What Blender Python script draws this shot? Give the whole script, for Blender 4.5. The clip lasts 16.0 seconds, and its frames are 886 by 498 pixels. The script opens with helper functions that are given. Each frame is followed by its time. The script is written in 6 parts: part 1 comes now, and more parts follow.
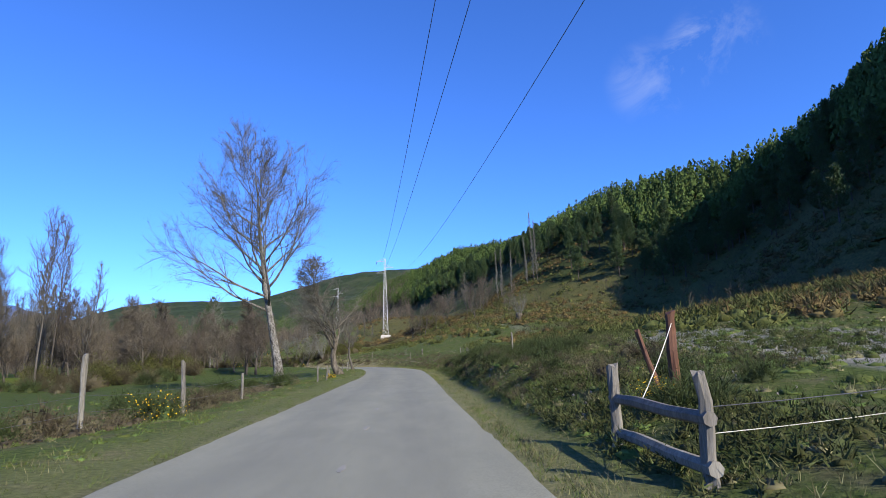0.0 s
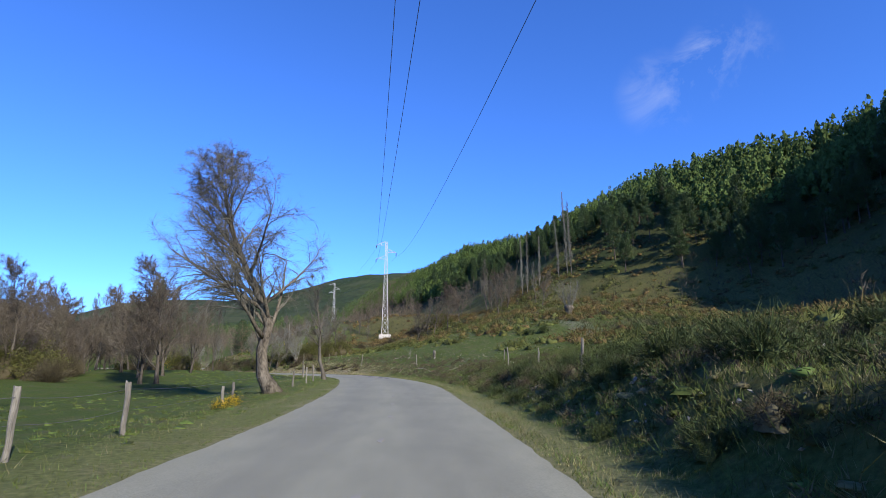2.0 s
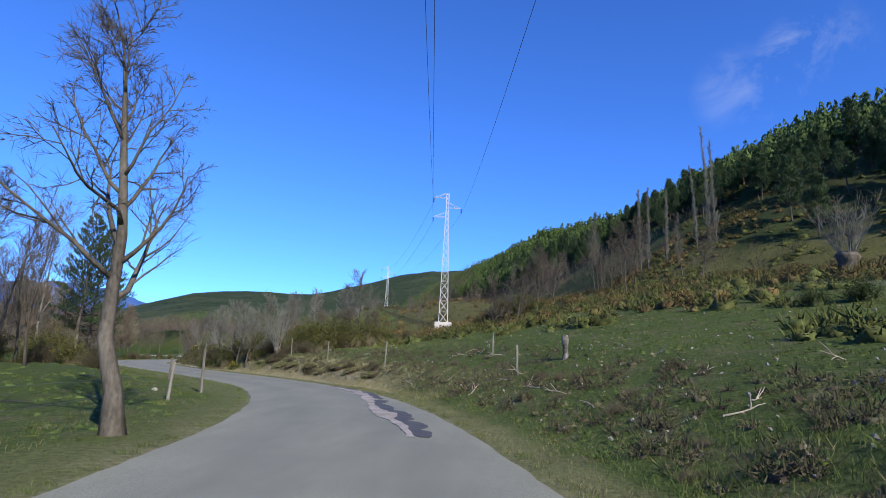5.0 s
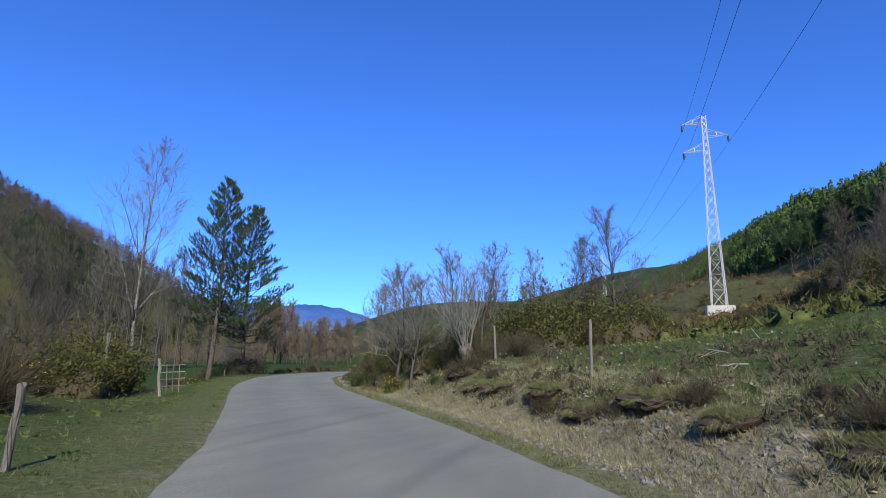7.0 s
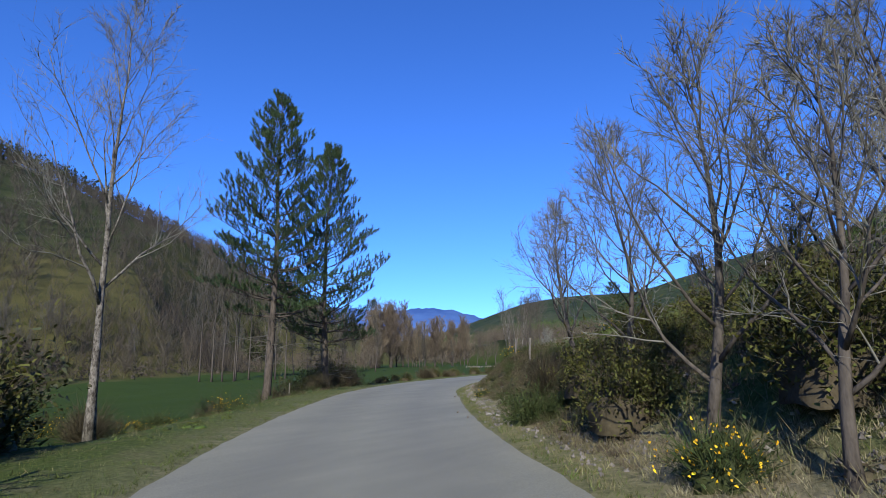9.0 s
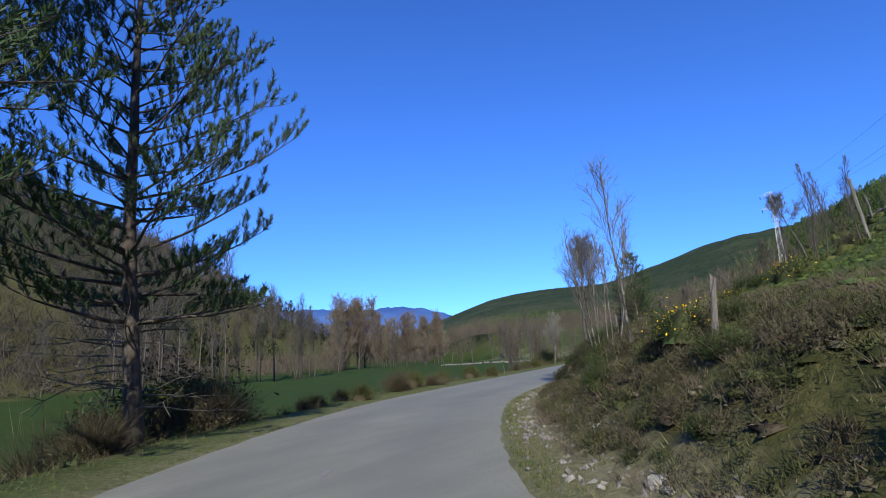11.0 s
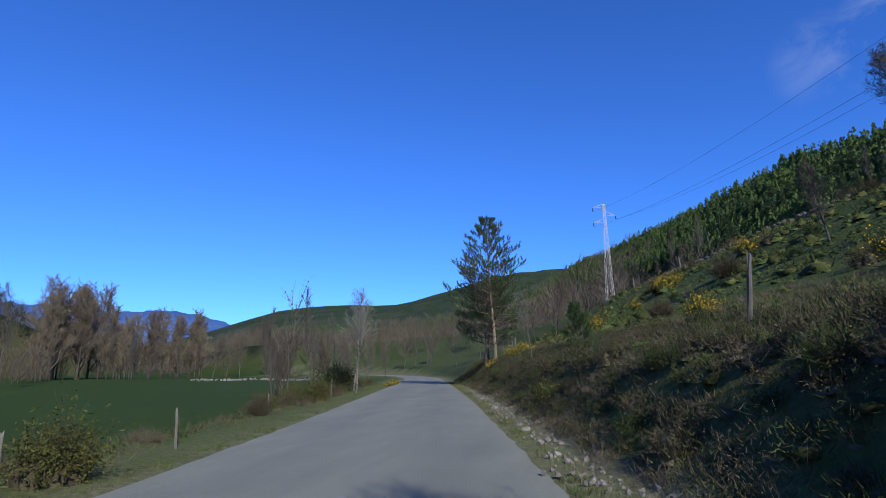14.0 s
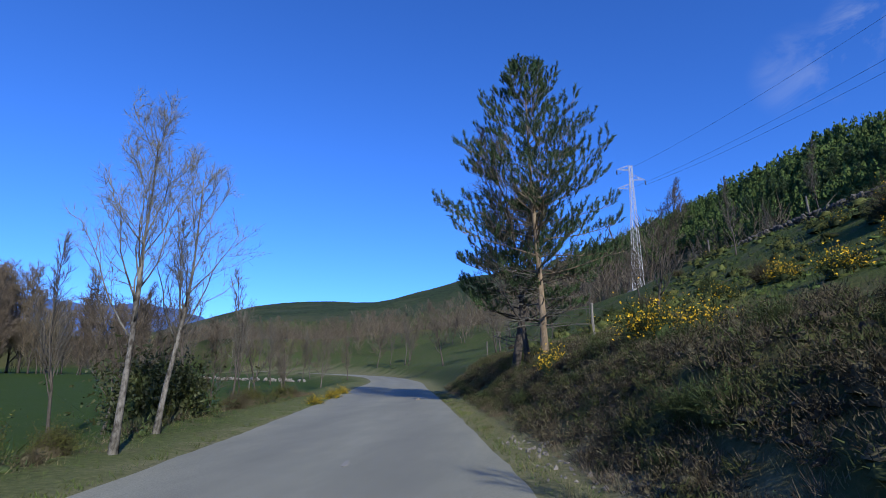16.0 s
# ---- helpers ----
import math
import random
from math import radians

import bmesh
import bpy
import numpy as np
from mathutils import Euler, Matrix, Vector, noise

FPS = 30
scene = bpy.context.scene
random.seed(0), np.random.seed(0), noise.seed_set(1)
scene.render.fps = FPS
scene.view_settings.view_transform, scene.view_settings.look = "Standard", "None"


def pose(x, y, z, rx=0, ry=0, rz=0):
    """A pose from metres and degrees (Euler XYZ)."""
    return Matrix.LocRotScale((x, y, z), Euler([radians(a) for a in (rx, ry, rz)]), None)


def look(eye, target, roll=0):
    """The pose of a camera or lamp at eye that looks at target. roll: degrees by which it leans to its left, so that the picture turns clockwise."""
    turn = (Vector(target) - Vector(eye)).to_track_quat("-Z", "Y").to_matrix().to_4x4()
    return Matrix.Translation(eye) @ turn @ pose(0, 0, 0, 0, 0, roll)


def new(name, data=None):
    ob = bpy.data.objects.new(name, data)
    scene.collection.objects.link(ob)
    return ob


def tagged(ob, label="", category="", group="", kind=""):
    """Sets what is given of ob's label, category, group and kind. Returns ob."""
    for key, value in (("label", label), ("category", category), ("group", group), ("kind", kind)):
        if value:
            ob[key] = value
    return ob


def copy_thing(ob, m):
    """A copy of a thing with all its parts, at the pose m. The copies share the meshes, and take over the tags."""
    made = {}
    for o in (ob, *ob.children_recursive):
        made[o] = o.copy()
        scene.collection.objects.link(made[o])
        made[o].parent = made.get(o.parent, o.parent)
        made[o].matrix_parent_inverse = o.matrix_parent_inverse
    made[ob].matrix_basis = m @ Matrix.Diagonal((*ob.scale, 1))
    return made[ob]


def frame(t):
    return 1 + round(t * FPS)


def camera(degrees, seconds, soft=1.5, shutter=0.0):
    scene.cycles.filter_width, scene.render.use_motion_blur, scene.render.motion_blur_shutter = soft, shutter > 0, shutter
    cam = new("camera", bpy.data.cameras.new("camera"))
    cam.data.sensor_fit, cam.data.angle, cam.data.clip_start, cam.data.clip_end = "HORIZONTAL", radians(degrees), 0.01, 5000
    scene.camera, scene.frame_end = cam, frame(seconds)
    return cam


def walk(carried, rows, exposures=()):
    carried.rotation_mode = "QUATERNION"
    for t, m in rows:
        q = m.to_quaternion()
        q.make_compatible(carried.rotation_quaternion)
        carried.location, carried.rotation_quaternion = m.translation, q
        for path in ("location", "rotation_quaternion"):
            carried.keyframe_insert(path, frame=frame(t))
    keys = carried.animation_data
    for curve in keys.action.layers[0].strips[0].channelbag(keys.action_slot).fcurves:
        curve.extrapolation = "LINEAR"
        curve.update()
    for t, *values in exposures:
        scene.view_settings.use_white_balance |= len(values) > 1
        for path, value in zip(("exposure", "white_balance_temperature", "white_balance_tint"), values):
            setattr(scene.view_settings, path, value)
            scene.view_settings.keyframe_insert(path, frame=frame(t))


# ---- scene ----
cam = camera(77.86, 16.0, soft=0.85)
PATH = [
    (0, (-0.000, 0.000, 1.404), (0.630, 9.798, 3.306), -1.84),
    (0.5, (0.104, 7.038, 1.289), (0.631, 16.839, 3.201), -0.63),
    (1, (-0.183, 13.971, 1.404), (0.340, 23.769, 3.336), -1.29),
    (1.5, (-0.296, 20.474, 1.328), (0.163, 30.269, 3.293), -0.40),
    (2, (-0.416, 26.611, 1.287), (0.122, 36.390, 3.307), -0.18),
    (2.5, (-0.391, 32.467, 1.367), (0.190, 42.248, 3.364), 0.04),
    (3, (-0.493, 37.956, 1.418), (0.064, 47.734, 3.438), 0.45),
    (3.5, (-0.528, 43.665, 1.340), (-0.007, 53.434, 3.416), 0.24),
    (4, (-0.656, 49.576, 1.350), (-0.352, 59.362, 3.383), 0.02),
    (4.5, (-0.967, 55.632, 1.350), (-1.039, 65.425, 3.369), 0.44),
    (5, (-1.531, 61.778, 1.356), (-2.152, 71.557, 3.356), 2.29),
    (5.5, (-2.692, 67.910, 1.364), (-4.114, 77.601, 3.376), 2.84),
    (6, (-4.275, 73.914, 1.348), (-6.666, 83.411, 3.373), 1.58),
    (6.5, (-6.390, 79.329, 1.398), (-9.750, 88.539, 3.371), 1.22),
    (7, (-8.559, 83.743, 1.332), (-12.653, 92.643, 3.337), 0.87),
    (7.5, (-10.988, 87.498, 1.369), (-15.641, 96.121, 3.367), -0.58),
    (8, (-13.483, 90.777, 1.307), (-18.664, 99.093, 3.307), -3.37),
    (8.5, (-15.831, 93.658, 1.307), (-21.494, 101.678, 3.204), -2.92),
    (9, (-18.387, 96.905, 1.355), (-24.145, 104.832, 3.357), -1.22),
    (9.5, (-21.156, 100.338, 1.349), (-26.901, 108.265, 3.393), -0.69),
    (10, (-24.062, 103.985, 1.364), (-29.738, 111.937, 3.498), -0.17),
    (10.5, (-27.105, 107.827, 1.384), (-32.676, 115.885, 3.391), -0.92),
    (11, (-30.097, 111.841, 1.414), (-35.380, 120.106, 3.359), -3.43),
    (11.5, (-32.845, 115.521, 1.267), (-37.766, 123.987, 3.293), -1.93),
    (12, (-35.361, 119.388, 1.377), (-39.748, 128.149, 3.378), -2.50),
    (12.5, (-37.636, 123.513, 1.358), (-41.386, 132.560, 3.384), -2.43),
    (13, (-39.606, 128.229, 1.260), (-42.674, 137.517, 3.340), -1.44),
    (13.5, (-41.215, 133.804, 1.400), (-43.573, 143.296, 3.487), -0.76),
    (14, (-42.452, 139.657, 1.259), (-44.352, 149.239, 3.395), -0.50),
    (14.5, (-43.737, 145.576, 1.334), (-45.341, 155.217, 3.447), 0.09),
    (15, (-44.955, 151.319, 1.406), (-46.359, 160.985, 3.548), 0.32),
    (15.5, (-45.890, 156.592, 1.297), (-47.274, 166.253, 3.477), -0.19),
    (16, (-47.150, 162.057, 1.310), (-48.743, 171.697, 3.437), 0.45),
]
walk(cam, [(t, look(eye, target, roll)) for t, eye, target, roll in PATH], exposures=[(0, 0.62, 6800, 10), (3, 0.60, 6780, 10), (6.5, 0.31, 6450, 10), (10.5, 0.27, 6550, 10), (12.5, 0.10, 6300, 10), (14, 0.02, 6200, 10), (16, 0.12, 6220, 10)])
# ------------------------------------------------------------------ world, sun
world = bpy.data.worlds.new("world")
scene.world = world
world.use_nodes = True
wt = world.node_tree
sky = wt.nodes.new("ShaderNodeTexSky")
sky.sky_type = "NISHITA"
sky.sun_disc = False
sky.sun_elevation = radians(30.7)
sky.sun_rotation = radians(147)
sky.altitude = 1100
sky.air_density, sky.dust_density, sky.ozone_density = 1.0, 0.15, 3.0
tint = wt.nodes.new("ShaderNodeMix")
tint.data_type, tint.blend_type = "RGBA", "MULTIPLY"
tint.inputs[0].default_value = 1.0
tint.inputs[7].default_value = (0.37, 0.75, 1.50, 1)
wt.links.new(sky.outputs[0], tint.inputs[6])
# a few thin wisps of cloud over the ridge
way = wt.nodes.new("ShaderNodeTexCoord")
wisp = wt.nodes.new("ShaderNodeTexNoise")
wisp.inputs["Scale"].default_value, wisp.inputs["Detail"].default_value, wisp.inputs["Roughness"].default_value, wisp.inputs["Distortion"].default_value = 9.0, 8, 0.62, 0.8
wt.links.new(way.outputs["Generated"], wisp.inputs["Vector"])
cloud = tint.outputs[2]
for aim, size in (((0.40, 0.81, 0.43), 0.0030), ((0.48, 0.748, 0.457), 0.0035), ((0.45, 0.762, 0.468), 0.0012)):
    dot = wt.nodes.new("ShaderNodeVectorMath")
    dot.operation = "DOT_PRODUCT"
    wt.links.new(way.outputs["Generated"], dot.inputs[0])
    dot.inputs[1].default_value = Vector(aim).normalized()
    near = wt.nodes.new("ShaderNodeMapRange")
    near.interpolation_type = "SMOOTHSTEP"
    near.inputs["From Min"].default_value, near.inputs["From Max"].default_value = 1 - size, 1.0
    wt.links.new(dot.outputs["Value"], near.inputs[0])
    body = wt.nodes.new("ShaderNodeMapRange")
    body.inputs["From Min"].default_value, body.inputs["From Max"].default_value, body.inputs["To Max"].default_value = 0.46, 0.82, 0.27
    wt.links.new(wisp.outputs[0], body.inputs[0])
    both = wt.nodes.new("ShaderNodeMath")
    both.operation = "MULTIPLY"
    wt.links.new(near.outputs[0], both.inputs[0])
    wt.links.new(body.outputs[0], both.inputs[1])
    veil = wt.nodes.new("ShaderNodeMix")
    veil.data_type = "RGBA"
    wt.links.new(both.outputs[0], veil.inputs[0])
    wt.links.new(cloud, veil.inputs[6])
    veil.inputs[7].default_value = (4.6, 5.0, 5.6, 1)
    cloud = veil.outputs[2]
wt.links.new(cloud, wt.nodes["Background"].inputs[0])
wt.nodes["Background"].inputs[1].default_value = 0.13

SUN_FROM = Vector((0.505, -0.778, 0.55))
sun = new("sun", bpy.data.lights.new("sun", "SUN"))
sun.data.energy, sun.data.angle, sun.data.color = 5.0, radians(0.53), (1.0, 0.93, 0.82)
sun.matrix_world = look(SUN_FROM * 200, (0, 0, 0))

# ------------------------------------------------------------------ materials


def material(name, rough=0.9, spec=0.2, metal=0.0):
    m = bpy.data.materials.new(name)
    m.use_nodes = True
    b = m.node_tree.nodes["Principled BSDF"]
    b.inputs["Roughness"].default_value = rough
    b.inputs["Specular IOR Level"].default_value = spec
    b.inputs["Metallic"].default_value = metal
    return m, m.node_tree, b


def node(tree, kind, **values):
    n = tree.nodes.new("ShaderNode" + kind)
    for k, v in values.items():
        if k in n.inputs:
            n.inputs[k].default_value = v
    return n


def noise_tex(tree, scale, detail=5.0, rough=0.6, coords="Object", stretch=None):
    tc = tree.nodes.new("ShaderNodeTexCoord")
    n = node(tree, "TexNoise", Scale=scale, Detail=detail, Roughness=rough)
    out = tc.outputs[coords]
    if stretch:
        mp = tree.nodes.new("ShaderNodeMapping")
        mp.inputs["Scale"].default_value = stretch
        tree.links.new(out, mp.inputs[0])
        out = mp.outputs[0]
    tree.links.new(out, n.inputs["Vector"])
    return n


def ramp(tree, source, stops):
    r = tree.nodes.new("ShaderNodeValToRGB")
    el = r.color_ramp.elements
    while len(el) < len(stops):
        el.new(0.5)
    for e, (p, c) in zip(el, stops):
        e.position, e.color = p, (*c, 1)
    tree.links.new(source, r.inputs[0])
    return r


def mix(tree, fac, a, b, mode="MIX"):
    m = tree.nodes.new("ShaderNodeMix")
    m.data_type, m.blend_type = "RGBA", mode
    for sock, v in ((m.inputs[0], fac), (m.inputs[6], a), (m.inputs[7], b)):
        if isinstance(v, (int, float)):
            sock.default_value = v
        elif isinstance(v, tuple):
            sock.default_value = (*v, 1)
        else:
            tree.links.new(v, sock)
    return m.outputs[2]


def bump(tree, bsdf, source, strength, distance):
    b = tree.nodes.new("ShaderNodeBump")
    b.inputs["Strength"].default_value, b.inputs["Distance"].default_value = strength, distance
    tree.links.new(source, b.inputs["Height"])
    tree.links.new(b.outputs[0], bsdf.inputs["Normal"])


def mottled(name, dark, light, scale=3.0, fine=40.0, rough=0.9, spec=0.2, bump_m=0.01, stretch=None, island=0.0, obj_random=0.0, span=(0.36, 0.72)):
    """Two scales of mottling between two colours, with relief."""
    m, t, b = material(name, rough, spec)
    n1 = noise_tex(t, scale, stretch=stretch)
    n2 = noise_tex(t, fine, 4.0, stretch=stretch)
    f = t.nodes.new("ShaderNodeMath")
    f.operation = "MULTIPLY_ADD"
    t.links.new(n2.outputs[0], f.inputs[0])
    f.inputs[1].default_value = 0.5
    h = t.nodes.new("ShaderNodeMath")
    h.operation = "MULTIPLY"
    t.links.new(n1.outputs[0], h.inputs[0])
    h.inputs[1].default_value = 0.6
    t.links.new(h.outputs[0], f.inputs[2])
    col = ramp(t, f.outputs[0], [(span[0], dark), (span[1], light)]).outputs[0]
    if island or obj_random:
        src = t.nodes.new("ShaderNodeNewGeometry").outputs["Random Per Island"] if island else t.nodes.new("ShaderNodeObjectInfo").outputs["Random"]
        k = max(island, obj_random)
        hs = t.nodes.new("ShaderNodeHueSaturation")
        mr = node(t, "MapRange", **{"To Min": 1 - k, "To Max": 1 + k})
        t.links.new(src, mr.inputs[0])
        t.links.new(mr.outputs[0], hs.inputs["Value"])
        mh = node(t, "MapRange", **{"To Min": 0.5 - 0.06 * k, "To Max": 0.5 + 0.06 * k})
        t.links.new(src, mh.inputs[0])
        t.links.new(mh.outputs[0], hs.inputs["Hue"])
        t.links.new(col, hs.inputs["Color"])
        col = hs.outputs[0]
    t.links.new(col, b.inputs["Base Color"])
    if bump_m:
        bump(t, b, n2.outputs[0], 0.6, bump_m)
    return m


M_WOOD = mottled("weathered_wood", (0.075, 0.07, 0.06), (0.235, 0.22, 0.19), 3, 30, 0.85, 0.2, 0.004, (3, 3, 0.3), obj_random=0.25)
M_WOOD_RED = mottled("creosoted_wood", (0.06, 0.028, 0.018), (0.16, 0.075, 0.045), 3, 30, 0.7, 0.3, 0.004, (3, 3, 0.3))
M_BARK = mottled("grey_bark", (0.035, 0.031, 0.026), (0.13, 0.116, 0.098), 2.5, 18, 0.9, 0.1, 0.02, (1, 1, 0.35), obj_random=0.15)
M_BARK_PALE = mottled("lichened_bark", (0.045, 0.04, 0.033), (0.25, 0.24, 0.212), 5.5, 18, 0.9, 0.1, 0.025, (1, 1, 0.55), span=(0.45, 0.68))
M_BARK_PINE = mottled("pine_bark", (0.03, 0.027, 0.023), (0.14, 0.12, 0.10), 3, 14, 0.9, 0.1, 0.03, (1, 1, 0.4))
M_BARK_OLD = mottled("old_willow_bark", (0.035, 0.03, 0.024), (0.17, 0.15, 0.12), 5, 18, 0.95, 0.1, 0.05, (1, 1, 0.4), span=(0.42, 0.66))
M_BARK_TAN = mottled("tan_pine_bark", (0.10, 0.075, 0.05), (0.30, 0.235, 0.16), 3, 14, 0.9, 0.1, 0.02, (1, 1, 0.4))
M_TWIG = mottled("twigs", (0.052, 0.05, 0.042), (0.14, 0.134, 0.11), 1.0, 6, 0.85, 0.15, 0, obj_random=0.2)
M_TWIG_RED = mottled("budding_twigs", (0.058, 0.05, 0.04), (0.15, 0.13, 0.098), 0.5, 6, 0.85, 0.15, 0, obj_random=0.2)
M_TWIG_PALE = mottled("pale_twigs", (0.095, 0.095, 0.08), (0.22, 0.222, 0.185), 0.5, 6, 0.85, 0.15, 0, obj_random=0.15)
# twigs of the far clump, their sunlit brightness put into the colour
M_TWIG_SUNLIT = mottled("sunlit_twigs", (0.10, 0.084, 0.062), (0.23, 0.19, 0.135), 0.3, 4, 0.85, 0.15, 0, obj_random=0.15)
M_NEEDLE = mottled("pine_needles", (0.02, 0.042, 0.016), (0.068, 0.112, 0.038), 0.8, 5, 0.6, 0.3, 0, island=0.35)
M_NEEDLE_FAR = mottled("pine_wood", (0.03, 0.052, 0.015), (0.088, 0.132, 0.036), 0.05, 2.0, 0.8, 0.1, 0, island=0.2)
M_EARTH = mottled("dark_earth", (0.028, 0.022, 0.016), (0.11, 0.085, 0.058), 5, 30, 0.95, 0.1, 0.02)
M_STRAW = mottled("straw", (0.15, 0.135, 0.08), (0.36, 0.33, 0.205), 0.8, 6, 0.85, 0.1, 0, island=0.3)
M_STONE = mottled("pale_stone", (0.11, 0.105, 0.09), (0.31, 0.29, 0.25), 4, 30, 0.9, 0.2, 0.01, obj_random=0.25)
M_DRY = mottled("dry_stems", (0.055, 0.046, 0.032), (0.17, 0.14, 0.095), 2, 9, 0.9, 0.1, 0, island=0.3)
M_GRASS = mottled("grass_blades", (0.034, 0.055, 0.012), (0.10, 0.13, 0.033), 0.4, 4, 0.75, 0.15, 0, island=0.4)
M_GRASS_DRY = mottled("dry_grass_blades", (0.08, 0.075, 0.035), (0.21, 0.195, 0.10), 0.4, 4, 0.8, 0.15, 0, island=0.35)
M_BROOM = mottled("broom_stems", (0.018, 0.03, 0.01), (0.06, 0.08, 0.024), 1.2, 8, 0.75, 0.2, 0, island=0.35)
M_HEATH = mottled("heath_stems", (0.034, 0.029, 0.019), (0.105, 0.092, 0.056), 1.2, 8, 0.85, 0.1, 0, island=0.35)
M_SCRUB = mottled("heath_scrub", (0.022, 0.018, 0.009), (0.165, 0.122, 0.05), 0.55, 3, 0.9, 0.1, 0, island=0.25)
M_GORSE = mottled("gorse_scrub", (0.014, 0.022, 0.006), (0.12, 0.13, 0.04), 0.5, 3, 0.85, 0.1, 0, island=0.25)
M_LOWBRUSH = mottled("low_brush", (0.015, 0.021, 0.008), (0.078, 0.088, 0.032), 0.9, 5, 0.85, 0.1, 0, island=0.3)
# far hill pines: greyer green, with some haze put into the colour
M_HILLPINE = mottled("hazed_hill_pines", (0.03, 0.05, 0.018), (0.085, 0.115, 0.042), 0.02, 2.0, 0.85, 0.1, 0, island=0.25)
M_SPUR = mottled("spur_pines", (0.014, 0.02, 0.009), (0.048, 0.055, 0.022), 0.05, 2.0, 0.85, 0.1, 0, island=0.2)
M_FLOWER = mottled("yellow_flowers", (0.55, 0.32, 0.01), (0.85, 0.58, 0.03), 2, 8, 0.6, 0.2, 0, island=0.2)
M_STEEL = mottled("galvanised_steel", (0.38, 0.39, 0.41), (0.6, 0.61, 0.62), 1.5, 12, 0.5, 0.5, 0)
M_CONCRETE = mottled("concrete", (0.34, 0.33, 0.30), (0.55, 0.53, 0.49), 2, 20, 0.9, 0.2, 0.005)
M_WIRE = mottled("wire", (0.05, 0.05, 0.055), (0.1, 0.1, 0.11), 2, 20, 0.6, 0.4, 0)
M_ROPE = mottled("pale_rope", (0.45, 0.42, 0.35), (0.7, 0.66, 0.58), 6, 40, 0.9, 0.1, 0)
M_DARKLEAF = mottled("dark_leaves", (0.018, 0.026, 0.01), (0.06, 0.07, 0.024), 0.8, 5, 0.6, 0.25, 0, island=0.25)
M_LEAF = mottled("evergreen_leaves", (0.026, 0.034, 0.009), (0.105, 0.108, 0.026), 0.8, 5, 0.7, 0.15, 0, island=0.22)

# ------------------------------------------------------------------ mesh helpers


def mesh_object(name, verts, faces, mat, parent=None, label="", smooth=False):
    me = bpy.data.meshes.new(name)
    me.from_pydata([tuple(v) for v in verts] if not isinstance(verts, np.ndarray) else verts.tolist(), [], faces if isinstance(faces, list) else faces.tolist())
    me.materials.append(mat)
    if smooth:
        me.polygons.foreach_set("use_smooth", np.ones(len(me.polygons), bool))
    ob = new(name, me)
    if parent:
        ob.parent = parent
    if label:
        ob["label"] = label
    return ob


def part(name, bm, mat, parent, label=""):
    """A bmesh as one mesh object under a thing or a part."""
    me = bpy.data.meshes.new(name)
    bm.to_mesh(me)
    bm.free()
    me.materials.append(mat)
    ob = new(name, me)
    ob.parent = parent
    if label:
        ob["label"] = label
    return ob


class Soup:
    """Gathers vertices and faces for one mesh."""

    def __init__(self):
        self.v, self.f = [], []

    def add(self, verts, faces):
        n = len(self.v)
        self.v.extend(verts)
        self.f.extend([tuple(i + n for i in f) for f in faces])

    def tube(self, pts, radii, sides=5, cap=True):
        rings = []
        n = len(self.v)
        ref = Vector((0.31, 0.17, 0.93)).normalized()
        for i, p in enumerate(pts):
            d = (pts[min(i + 1, len(pts) - 1)] - pts[max(i - 1, 0)]).normalized()
            u = d.cross(ref)
            if u.length < 0.05:
                u = d.cross(Vector((1, 0, 0)))
            u.normalize()
            w = d.cross(u)
            for k in range(sides):
                a = 2 * math.pi * k / sides
                self.v.append(p + (u * math.cos(a) + w * math.sin(a)) * radii[i])
        for i in range(len(pts) - 1):
            for k in range(sides):
                a, b = n + i * sides + k, n + i * sides + (k + 1) % sides
                self.f.append((a, b, b + sides, a + sides))
        if cap and sides > 2:
            self.f.append(tuple(n + k for k in range(sides))[::-1])
            self.f.append(tuple(n + (len(pts) - 1) * sides + k for k in range(sides)))

    def box(self, c, size, m=None):
        x, y, z = (s / 2 for s in size)
        vs = [Vector((sx * x, sy * y, sz * z)) for sz in (-1, 1) for sy in (-1, 1) for sx in (-1, 1)]
        if m:
            vs = [m @ v for v in vs]
        self.add([v + Vector(c) for v in vs], [(0, 2, 3, 1), (4, 5, 7, 6), (0, 1, 5, 4), (2, 6, 7, 3), (0, 4, 6, 2), (1, 3, 7, 5)])

    def make(self, name, mat, parent=None, label="", smooth=False):
        return mesh_object(name, self.v, self.f, mat, parent, label, smooth)


# ------------------------------------------------------------------ the road's line and the lie of the land
ROAD = [(-1.0, -120, 5.2), (-1.1, -60, 5.2), (-1.1, -20, 5.2), (-1.1, 0.0, 5.2), (-1.15, 20.5, 5.05), (-1.15, 32.5, 5.15), (-1.2, 43.7, 5.1), (-1.95, 59.2, 5.5),
        (-4.3, 73.9, 4.9), (-8.1, 84.0, 4.8), (-13.2, 91.0, 4.7), (-17.95, 96.25, 4.85), (-22.85, 101.35, 4.9), (-27.4, 106.3, 5.1),
        (-32.3, 112.45, 5.3), (-36.6, 118.6, 5.3), (-40.85, 127.8, 5.2), (-43.6, 139.45, 5.05), (-45.95, 151.1, 4.9), (-48.2, 161.85, 4.95),
        (-52.2, 180.0, 4.85), (-56.2, 197.0, 4.8), (-62.0, 220.0, 4.8), (-74.0, 250.0, 4.8), (-100.0, 290.0, 4.8), (-140.0, 330.0, 4.8)]


